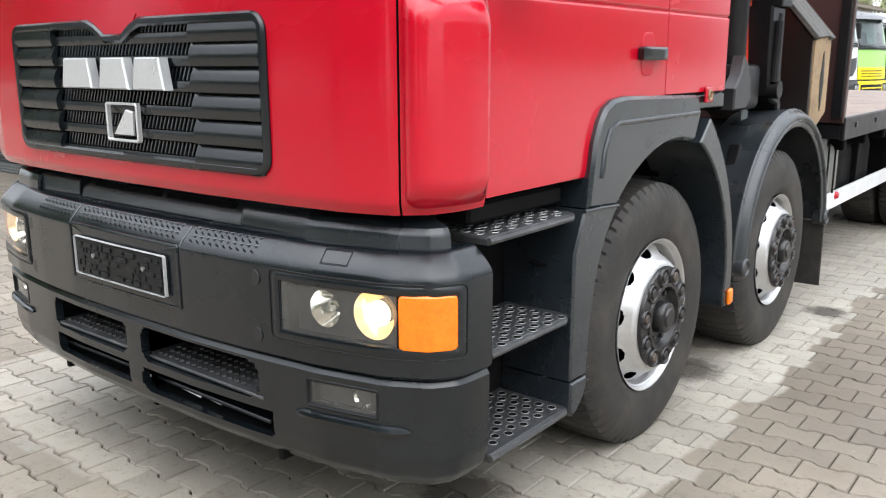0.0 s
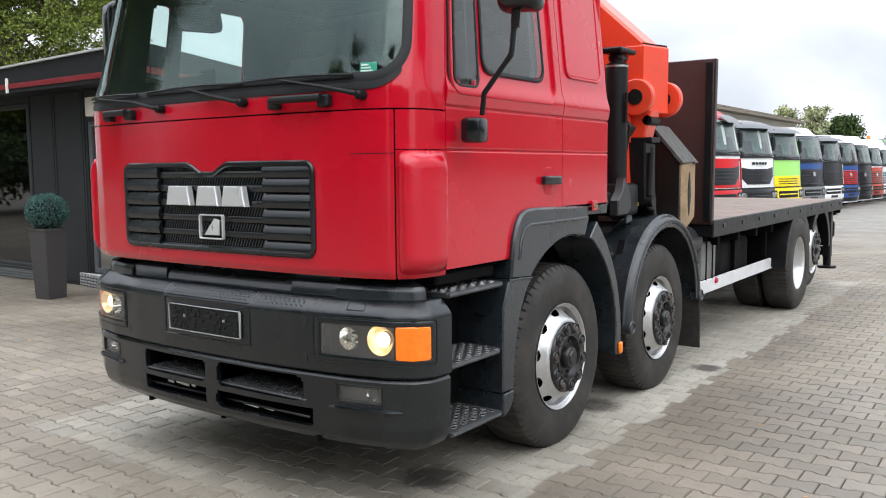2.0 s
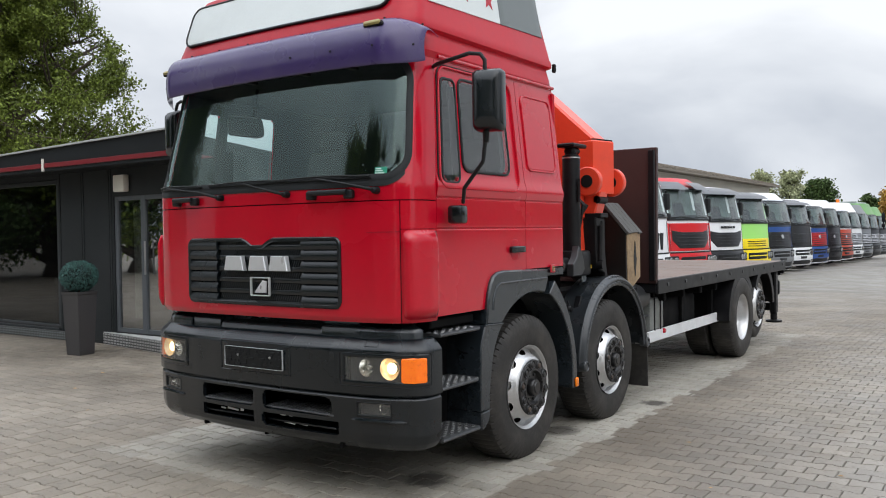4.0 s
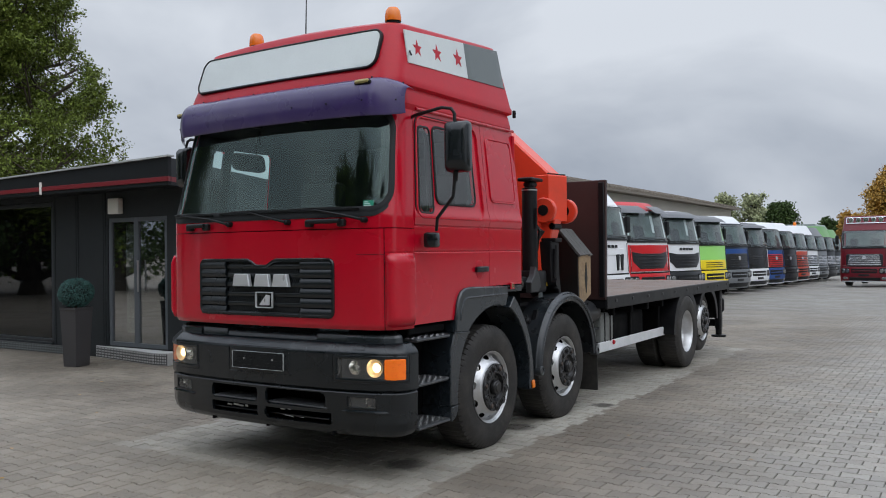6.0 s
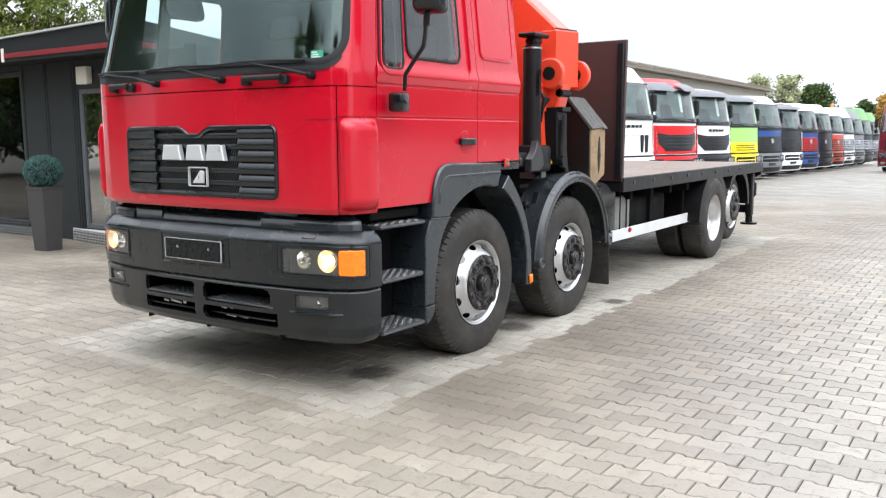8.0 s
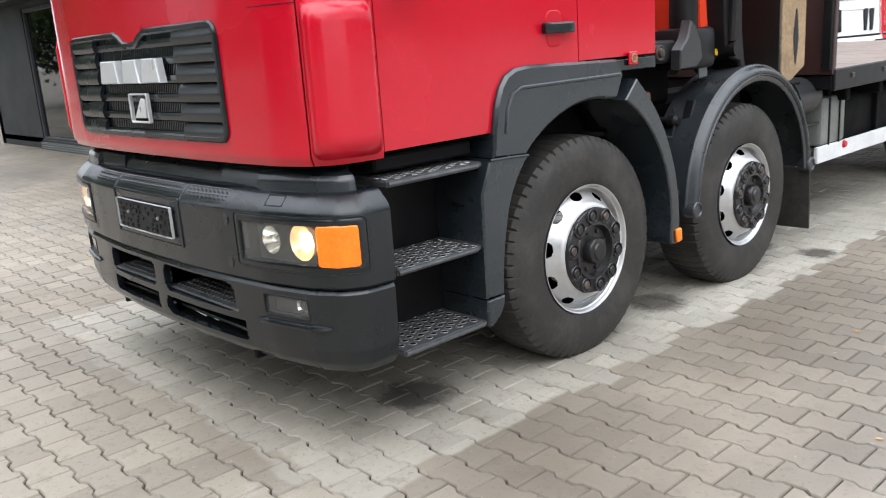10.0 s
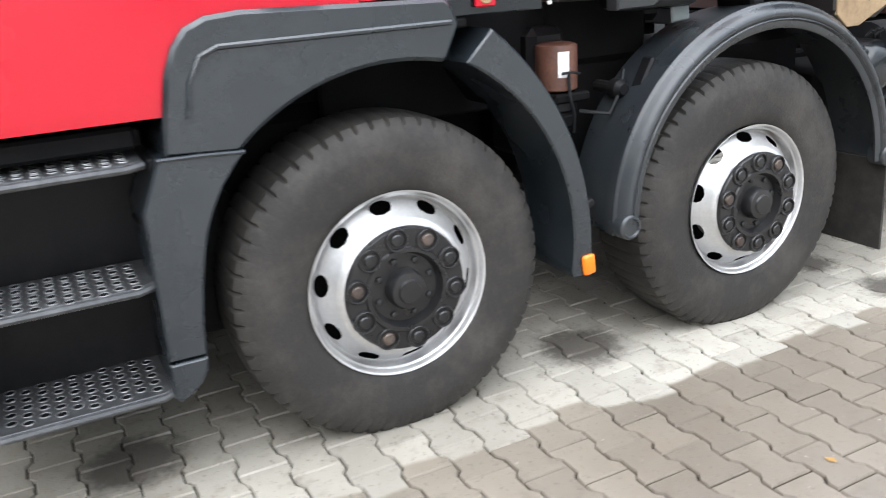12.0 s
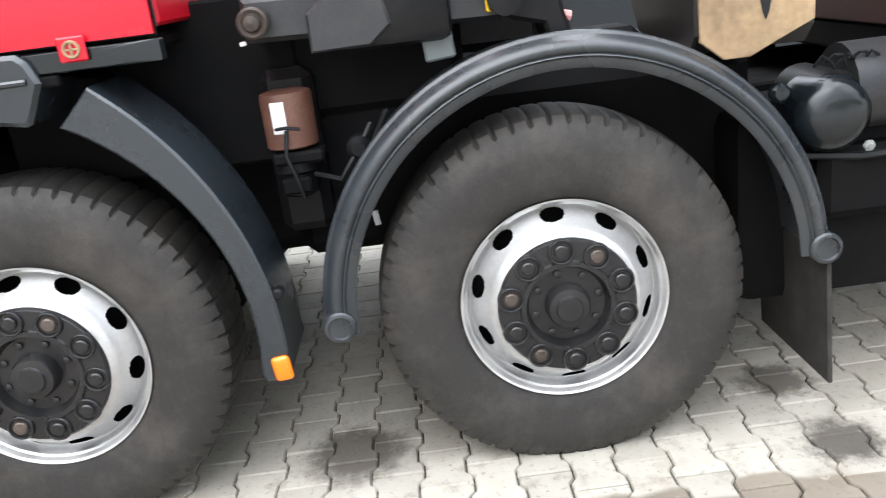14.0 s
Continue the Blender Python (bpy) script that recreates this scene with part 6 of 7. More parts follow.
CLAD2 = material("anthracite_frame", (0.026, 0.030, 0.035), 0.4, vary=0.1)
FASCIA = material("dark_roof_fascia", (0.013, 0.015, 0.017), 0.5, spec=0.25, vary=0.15, scale=1.0)
REDSTRIPE = material("red_stripe", (0.19, 0.010, 0.016), 0.45, vary=0.1)
ROOFTOP = material("grey_roof_edge", (0.45, 0.47, 0.46), 0.6, vary=0.1)
# the room's dimness is put into this dark colour
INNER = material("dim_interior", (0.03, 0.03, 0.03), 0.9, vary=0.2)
LIGHTFRAME = material("grey_door_frame", (0.09, 0.10, 0.11), 0.45, vary=0.1)
MESHDOT = material("pale_skirting_plate", (0.46, 0.46, 0.45), 0.5, vary=0.15, scale=10)
LAMPBOX = material("white_lamp_box", (0.85, 0.83, 0.75), 0.5, vary=0.06)
BG = glass_material("office_glass", (0.30, 0.34, 0.36), haze=0.004, base=0.075)
DG = glass_material("door_glass", (0.50, 0.54, 0.54), haze=0.012, film=(.4, .42, .42), base=0.34)
off = thing("office_building", pose(0, 0, 0), "low anthracite office building with flat roof and red stripe", "building", kind="structure")
FY = 3.9
w = Geo()
for x0, x1, z0, z1 in ((-16.5, -13.8, 0, 2.75), (-13.8, -8.84, 0, .17), (-13.8, -8.84, 2.63, 2.75), (-8.84, -7.33, 0, 2.75), (-7.33, -5.86, 2.29, 2.75), (-5.86, -4.6, 0, 2.75)):
    w.box(((x0 + x1) / 2, FY + .125, (z0 + z1) / 2), (x1 - x0, .25, z1 - z0))
w.prism([(-4.6, FY), (-4.85, FY), (-9.15, 14.1), (-8.9, 14.1)], "z", 0, 2.8).box((-16.4, 9, 1.4), (.25, 10.2, 2.8)).box((-12.75, 14, 1.4), (7.5, .25, 2.8))
w.ob("office_wall", CLAD, off, smooth=False)
# floor and partition in the darkened colour, so the room looks unlit
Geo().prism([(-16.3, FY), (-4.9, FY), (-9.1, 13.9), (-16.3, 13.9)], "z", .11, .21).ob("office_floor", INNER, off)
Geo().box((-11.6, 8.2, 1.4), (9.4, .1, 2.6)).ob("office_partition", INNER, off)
# cladding ribs between window and door
for x in (-8.80, -8.14, -7.40):
    Geo().box((x, FY - .006, 1.38), (.04, .014, 2.7), .004).ob("cladding_rib", CLAD, off)
for x0, x1 in ((-8.76, -8.18), (-8.10, -7.44)):
    Geo().box(((x0 + x1) / 2, FY - .004, 1.38), (x1 - x0, .012, 2.66), .004).ob("cladding_panel", CLAD, off)
# roof and fascia
Geo().prism([(-16.6, 2.70), (-5.16, 2.70), (-5.16, 3.11), (-16.6, 2.88)], "y", 3.42, 3.36, .008).ob("roof_fascia", FASCIA, off)
Geo().prism([(-16.6, 2.88), (-5.10, 3.111), (-5.10, 3.136), (-16.6, 2.905)], "y", 3.42, 3.32).ob("roof_edge", ROOFTOP, off)
Geo().box((-10.86, 3.35, 2.79), (11.42, .02, .07), .003).ob("red_stripe", REDSTRIPE, off)
Geo().prism([(-5.135, 3.345), (-5.155, 3.345), (-9.715, 14.2), (-9.695, 14.2)], "z", 2.755, 2.825).ob("red_stripe", REDSTRIPE, off)
Geo().prism([(-5.16, 3.38), (-5.22, 3.38), (-9.77, 14.2), (-9.71, 14.2)], "z", 2.70, 3.10).ob("roof_fascia", FASCIA, off)
rv = [(-16.6, 3.44, 2.72), (-5.24, 3.44, 2.72), (-9.75, 14.2, 2.72), (-16.6, 14.2, 2.72), (-16.6, 3.44, 2.84), (-5.24, 3.44, 3.07), (-9.75, 14.2, 2.98), (-16.6, 14.2, 2.84)]
Geo().add(rv, [(3, 2, 1, 0), (4, 5, 6, 7), (0, 1, 5, 4), (1, 2, 6, 5), (2, 3, 7, 6), (3, 0, 4, 7)]).ob("flat_roof", FASCIA, off, smooth=False)
Geo().box((-8.30, 3.335, 2.80), (.04, .03, .20), .004).ob("fascia_clip", LAMPBOX, off)
# large window
win = Geo()
for x in (-13.75, -11.3, -8.90):
    win.box((x, FY + .06, 1.4), (.07, .09, 2.46), .006)
for z in (.20, 2.59):
    win.box((-11.32, FY + .06, z), (4.85, .09, .07), .006)
win.ob("window_frame", CLAD2, off)
for x in (-12.52, -10.1):
    Geo().box((x, FY + .065, 1.4), (2.36, .012, 2.33)).ob("window_pane", BG, off).visible_shadow = False
Geo().box((-11.3, FY - .02, .1), (4.9, .04, .16), .006).ob("window_plinth", CLAD, off)
# glazed double door
door = Geo()
for x in (-7.29, -6.63, -5.90):
    door.box((x, FY + .05, 1.245), (.075 if x != -6.63 else .11, .07, 2.10), .006)
for z in (.235, 2.26):
    for x0, x1 in ((-7.2525, -6.685), (-6.575, -5.9375)):
        door.box(((x0 + x1) / 2, FY + .05, z), (x1 - x0, .066, .07), .004)
door.ob("door_frame", LIGHTFRAME, off)
for x in (-6.968, -6.256):
    Geo().box((x, FY + .05, 1.247), (.568 if x < -6.5 else .637, .012, 1.955)).ob("door_pane", DG, off).visible_shadow = False
Geo().box((-7.08, FY + .25, 1.3), (.20, .02, 1.8)).ob("door_poster", LAMPBOX, off, "pale strip behind the door glass")
Geo().tube([(-6.53, FY - .03, 1.1), (-6.53, FY - .03, 1.6)], .014, 8).ob("door_pull", STEEL, off)
lb = Geo().box((-7.06, FY - .05, 2.483), (.27, .10, .255), .015, (0, 0, 0), 2).ob("wall_lamp", LAMPBOX)
tagged(lb, "square white box lamp on the dark facade", "wall lamp")
# entrance step with a patterned skirting
STEP = ((-7.62, FY - .03), (-5.90, 3.64), (-5.60, 3.68))
es = Geo().prism([(-7.62, FY - .002), *STEP, (-5.60, FY - .002)], "z", 0, .19, .004).ob("entrance_step", MESHDOT)
tagged(es, "low entrance step with patterned metal skirting", "step", kind="structure")
SKIRT = material("dark_skirting_sheet", (0.06, 0.06, 0.058), 0.45, vary=0.2, scale=6)
dg, sheet = Geo(), Geo()
for (xa, ya), (xb, yb) in zip(STEP, STEP[1:]):
    run, turn = math.hypot(xb - xa, yb - ya), math.degrees(math.atan2(yb - ya, xb - xa))
    side = Vector((yb - ya, xa - xb)) / run
    sheet.box(((xa + xb) / 2 + side.x * .003, (ya + yb) / 2 + side.y * .003, .093), (run - .01, .006, .17), .002, (0, 0, turn))
    for i in range(int(run / .048)):
        f = (i + .5) * .048 / run
        for j in range(4):
            dg.box((xa + (xb - xa) * f + side.x * .006, ya + (yb - ya) * f + side.y * .006, .035 + .042 * j), (.024, .008, .024), .002, (0, 0, turn))
sheet.ob("skirting_sheet", SKIRT, es, "dark pressed metal sheet")
tagged(dg.ob("skirting_stud", MESHDOT, es, smooth=False), kind="stuff")
sk = Geo().box((-11.0, 3.86, .07), (5.6, .05, .14), .004).ob("facade_skirting", SKIRT)
tagged(sk, "low patterned metal skirting along the facade", "skirting", kind="structure")
dg = Geo()
for i in range(110):
    for j in range(3):
        dg.box((-13.75 + .05 * i, 3.833, .028 + .042 * j), (.026, .008, .022), .002, (0, 45, 0))
tagged(dg.ob("skirting_stud", STICKGREY, sk, smooth=False), kind="stuff")

# planter with a clipped ball
POT = material("dark_planter", (0.050, 0.047, 0.048), 0.5, vary=0.12, scale=3)
SOIL = material("soil", (0.04, 0.03, 0.02), 0.95, bump=0.6)
BOX_LEAF = material("ball_bush_leaf", (0.042, 0.115, 0.102), 0.5, vary=0.3, island=0.5)
pl = Geo()
q = lambda h, z: [(h, -h, z), (h, h, z), (-h, h, z), (-h, -h, z)]
lay = [q(.125, 0), q(.128, .012), q(.162, .85), q(.17, .87), q(.17, .90), q(.155, .90), q(.152, .80)]
pl.add([p for a in lay for p in a], [(j * 4 + i, j * 4 + (i + 1) % 4, (j + 1) * 4 + (i + 1) % 4, (j + 1) * 4 + i) for j in range(6) for i in range(4)] + [(3, 2, 1, 0)])
pot = pl.ob("planter", POT, None, smooth=False)
pot.matrix_basis = pose(-6.88, 3.02, 0.0, 0, 0, 8)
tagged(pot, "tall dark square tapered planter by the entrance", "planter")
bush = Geo().add([(.153, -.153, .84), (.153, .153, .84), (-.153, .153, .84), (-.153, -.153, .84)], [(0, 1, 2, 3)]).ob("soil", SOIL, pot)
bu = Geo()
brng = random.Random(5)
for k in range(3800):
    z = brng.uniform(-1, 1)
    a = brng.uniform(0, 2 * math.pi)
    r = .258 * (1 - .16 * brng.random() ** 2 + .05 * math.sin(7 * a + 3 * z) * brng.random())
    c = Vector((r * math.sqrt(1 - z * z) * math.cos(a), r * math.sqrt(1 - z * z) * math.sin(a), r * .86 * z + 1.115))
    m = Matrix.Translation(c) @ Euler((brng.uniform(0, 6.3), brng.uniform(0, 6.3), brng.uniform(0, 6.3))).to_matrix().to_4x4()
    s = brng.uniform(.010, .019)
    bu.add([m @ Vector(p) for p in ((-s, 0, 0), (0, -s * .55, .004), (s, 0, 0), (0, s * .55, .004))], [(0, 1, 2, 3)])
ball = bu.ob("ball_bush", BOX_LEAF, None, smooth=False)
Geo().lathe([(-.19, .03), (-.16, .12), (-.07, .205), (.03, .215), (.12, .17), (.185, .03)], (0, 0, 1.115), "z", 20).ob("bush_core", material("bush_inside", (0.006, 0.013, 0.011), 0.9), ball)
Geo().tube([(0, 0, .8), (0, 0, 1.0)], .02, 8).ob("bush_stem", material("bush_bark", (.06, .04, .03), .9), ball)
ball.matrix_basis = pose(-6.88, 3.02, 0)
tagged(ball, "clipped dark green ball bush in a planter", "bush")


# ---- trees ----
BARK = material("bark", (0.07, 0.055, 0.04), 0.9, vary=0.3, scale=5, bump=0.8)


def leaf_material(name, color, island=0.45):
    return material(name, color, 0.62, vary=0.25, scale=0.6, fine=5, island=island, spec=0.2)


GREEN = leaf_material("tree_leaf", (0.125, 0.162, 0.027), 0.55)
DGREEN = leaf_material("dark_leaf", (0.07, 0.11, 0.035))
PALE = leaf_material("pale_leaf", (0.33, 0.35, 0.20))
AUTUMN = leaf_material("autumn_leaf", (0.44, 0.27, 0.065))


def tree(at, height, spread, leaf, leaves, size, seed, label, clear=0.22, clump=0.09, shape=1.0, wide=1.0):
    """A tapered trunk, forked limbs and twigs, with small bent leaves in clumps at the twig ends."""
    rg = random.Random(seed)
    at = Matrix.Translation((0, 0, dip(at.translation.y))) @ at
    t = thing("tree", at, label, "tree", "trees")
    wood, tips = Geo(), []

    def reach(z):
        """How far the crown spreads at a height."""
        return np.maximum(.6, np.interp(z / height, [0, .32, .5, .57, .63, .72, 1], [.36, .345, .29, .245, .185, .2, .07]) * height * wide)

    def limb(p, d, length, r, depth):
        pts, rad = [p], [r]
        for k in range(4):
            d = (d + Vector((rg.uniform(-.22, .22), rg.uniform(-.22, .22), rg.uniform(-.05, .18)))).normalized()
            p = p + d * length / 4
            if math.hypot(p.x, p.y) > reach(p.z):
                break
            pts.append(p)
            rad.append(r * (1 - .18 * (k + 1)))
            if depth > 0 and k >= 1:
                for _ in range(2 if depth > 1 else 3):
                    a = rg.uniform(0, 2 * math.pi)
                    side = Vector((math.cos(a), math.sin(a), rg.uniform(-.1, .6))).normalized()
                    limb(p, (d * .45 + side).normalized(), length * rg.uniform(.48, .68), rad[-1] * .55, depth - 1)
        if len(pts) < 2:
            return
        tips.extend(pts[2:] if depth == 0 else pts[-1:])
        wood.tube(pts, rad, 6 if depth < 2 else 8)

    trunk_h = height * clear
    wood.tube([(0, 0, -.05), (0, 0, .3), (rg.uniform(-.1, .1), 0, trunk_h), (rg.uniform(-.2, .2), rg.uniform(-.2, .2), height * .62), (0, 0, height * .9)], [height * .03, height * .024, height * .019, height * .011, height * .003], 10)
    n = 9
    for k in range(n):
        z = trunk_h + (height * .80 - trunk_h) * k / (n - 1)
        a = k * 2.4 + rg.uniform(-.4, .4)
        f = 1 - .5 * k / n
        for q in (0, 2.1, 4.2) if shape < 2 else (0, 3.1):
            limb(Vector((0, 0, z)), Vector((math.cos(a + q), math.sin(a + q), rg.uniform(.15, .6))), spread * f * rg.uniform(.65, 1.0), height * .011 * f, 2 if leaves > 5000 else 1)
    wood.ob("trunk", BARK, t)
    T = np.array([tuple(q) for q in tips])
    nr = np.random.RandomState(seed)
    c = T[nr.randint(0, len(T), leaves)] + nr.normal(0, height * clump * .55, (leaves, 3)) * (1, 1, .8)
    e = nr.normal(size=(leaves, 2, 3))
    u = e[:, 0] / np.linalg.norm(e[:, 0], axis=1)[:, None]
    v = np.cross(u, e[:, 1])
    v /= np.linalg.norm(v, axis=1)[:, None]
    wn_ = np.cross(u, v)
    s = size * nr.uniform(.6, 1.25, (leaves, 1))
    P = np.stack([c - u * s, c - v * s * .6 + wn_ * s * .2, c + u * s, c + v * s * .6 + wn_ * s * .2], 1).reshape(-1, 3)
    me = bpy.data.meshes.new("crown")
    me.from_pydata(P.tolist(), [], [(4 * k, 4 * k + 1, 4 * k + 2, 4 * k + 3) for k in range(leaves)])
    me.materials.append(leaf)
    part("crown", me, t)
    return t


tree(pose(-26.3, 12.5, 0), 15.5, 5.4, GREEN, 150000, .062, 21, "broad green tree behind the office roof, leaves turning", clear=.14, clump=.017)
tree(pose(-31.5, 11.0, 0, 0, 0, 80), 15, 4.6, GREEN, 90000, .075, 25, "broad green tree behind the office roof", clear=.16, clump=.02)
tree(pose(-19.2, 92, 0), 9.6, 1.7, PALE, 3200, .17, 31, "thin pale tree beyond the yard", clump=.045)
tree(pose(-16.2, 92, 0), 9.4, 1.9, PALE, 4200, .17, 32, "thin pale tree beyond the yard", clump=.045)
tree(pose(-14.0, 95, 0), 8.0, 2.6, DGREEN, 12000, .17, 33, "dense dark green tree beyond the yard", clear=.1, clump=.06, wide=1.25)
tree(pose(-6.6, 94, 0), 6.4, 2.4, AUTUMN, 9000, .16, 34, "tree in yellow autumn leaf beyond the yard", clear=.1, clump=.06)
tree(pose(-1.4, 90, 0), 10.6, 5.4, AUTUMN, 34000, .14, 35, "large tree in yellow autumn leaf beyond the yard", clear=.1, clump=.045, wide=1.6)
tree(pose(-9.4, 98, 0), 6.0, 2.2, DGREEN, 5000, .2, 36, "dark green tree beyond the yard", clear=.1, clump=.07)
# trees added out of view, to darken what the truck's side reflects
for k in range(9):
    tree(pose(27 + 3 * k, 62 - 6.5 * k, 0), 8.5 + (k * 37 % 5) * .6, 4.2, (DGREEN, AUTUMN, GREEN)[k % 3], 5000, .26, 50 + k, "unseen tree added to darken reflections on the truck's side", clear=.08, clump=.08)
# the trees that the cab's panes mirror: angle round the truck, distance, height
for k, (a, r, h) in enumerate(((188, 31, 17), (196, 32, 21), (203, 33, 22), (220, 31, 8), (228, 32, 8.5), (239, 24, 16), (247, 25, 18), (256, 24, 17), (266, 25, 18), (279, 25, 15), (303, 24, 17), (317, 25, 12), (331, 26, 9))):
    tree(pose(r * math.cos(radians(a)), r * math.sin(radians(a)), 0, 0, 0, 40 * k), h, 3.6, (DGREEN, GREEN)[k % 2], 42000 if k < 3 else 24000, .13 if k < 3 else .18, 70 + k, "unseen tree added to darken reflections on the truck's side, mirrored in the windscreen", clear=.03, clump=.05)

# ---- long shed and roofs beyond ----
SHEDROOF = material("ribbed_shed_roof", (0.21, 0.18, 0.145), 0.7, vary=0.2, scale=.5)
SHEDWALL = material("pale_shed_wall", (0.55, 0.52, 0.45), 0.8, vary=0.12, scale=.4)
PALEROOF = material("pale_green_roof", (0.30, 0.36, 0.33), 0.6, vary=0.1, scale=.3)
shed = thing("long_shed", pose(0, 0, -.45), "long low shed with a ribbed brown roof behind the parked trucks", "shed")
Geo().box((-17.9, 48.7, 2.64), (12.2, 30.4, 5.28)).ob("shed_wall", SHEDWALL, shed, smooth=False)
rf = Geo()
rf.prism([(-11.3, 5.25), (-11.2, 5.4), (-16.0, 6.55), (-24, 5.2), (-24, 5.05)], "y", 33.0, 64.4)
rf.ob("shed_roof", SHEDROOF, shed, smooth=False)
rb = Geo()
for y in np.arange(33.5, 64, .9):
    rb.box((-13.6, y, 5.995), (4.9, .18, .13), 0, (0, 13.5, 0))
rb.ob("roof_rib", SHEDROOF, shed, smooth=False)
Geo().box((-11.17, 48.7, 5.30), (.06, 31.4, .12)).ob("shed_gutter", SHEDROOF, shed)
hall = thing("far_hall", pose(-12.0, 88, -.6), "low pale-roofed hall at the end of the yard", "building")
Geo().box((0, 0, 1.9), (7, 6, 3.8)).ob("hall_wall", SHEDWALL, hall)
Geo().prism([(-3.8, 3.8), (3.8, 3.8), (3.2, 4.7), (-3.2, 4.7)], "y", -3.2, 3.2).ob("hall_roof", PALEROOF, hall)
for x in (-2.5, 0.5, 3):
    Geo().box((x, -3.02, 2.6), (1.2, .06, 1.0)).ob("hall_window", CLAD2, hall)
hs_ = thing("far_house", pose(2.5, 96, -.6), "small house with dark roof beyond the yard", "house")
Geo().box((0, 0, 1.6), (9, 5, 3.2)).ob("house_wall", SHEDWALL, hs_)
Geo().prism([(-4.9, 3.1), (4.9, 3.1), (3.8, 5.3), (-3.8, 5.3)], "y", -3, 3).ob("house_roof", FASCIA, hs_)

# ---- row of parked tractor units ----
def paint(name, c, rough=0.35):
    return material(name, c, rough, coat=0.2, spec=0.35, vary=0.06, scale=1.5, dirt=tuple(min(1, v * .7 + .05) for v in c), dirt_amount=0.25)


P_WHITE, P_RED, P_GREEN, P_YELLOW = paint("white_lorry_paint", (.82, .83, .84)), paint("red_lorry_paint", (.60, .010, .016)), paint("green_lorry_paint", (.36, .76, .18)), paint("yellow_lorry_paint", (.92, .70, .012))
P_BLUE, P_BLACK, P_GREY, P_ORANGE = paint("blue_lorry_paint", (.018, .07, .26)), paint("black_lorry_paint", (.014, .015, .018)), paint("grey_lorry_paint", (.17, .18, .19)), paint("orange_lorry_paint", (.60, .06, .018))
P_MAROON = paint("maroon_lorry_paint", (.150, .006, .014))
P_FADED = paint("faded_green_paint", (.15, .34, .11))
P_SHADE = material("grey_sun_visor", (0.10, 0.105, 0.115), 0.35, vary=0.1, scale=2)
# the pale film paints in some of the reflected sky
LW = glass_material("lorry_windscreen", (0.80, 0.90, 0.88), haze=0.03, film=(.50, .58, .57), base=0.13)
LORRYLAMP = material("dull_lamp_glass", (0.30, 0.31, 0.31), 0.2, metal=0.8, vary=0.2)
# blotchy tone paints uneven reflections onto the cab inside
LIN = material("lorry_cab_with_painted_reflections", (0.10, 0.125, 0.115), 0.8, vary=0.7, scale=1.6, fine=5)
LT = Geo().lathe([(-.14, .3), (-.15, .42), (-.12, .5), (.12, .5), (.15, .42), (.14, .3)], (0, 0, 0), "x", 28, cap=False).mesh("tyre", RUBBER)
LR = Geo().lathe([(.14, .3), (.12, .28), (.05, .24), (.10, .16), (.10, 0)], (0, 0, 0), "x", 24, cap=False).mesh("rim", SILVER)
DASHCLOTH = material("dark_dashboard", (0.012, 0.013, 0.014), 0.7, vary=0.2)
STEELLINE = material("bright_trim_strip", (0.72, 0.73, 0.75), 0.25, metal=0.6, vary=0.05)


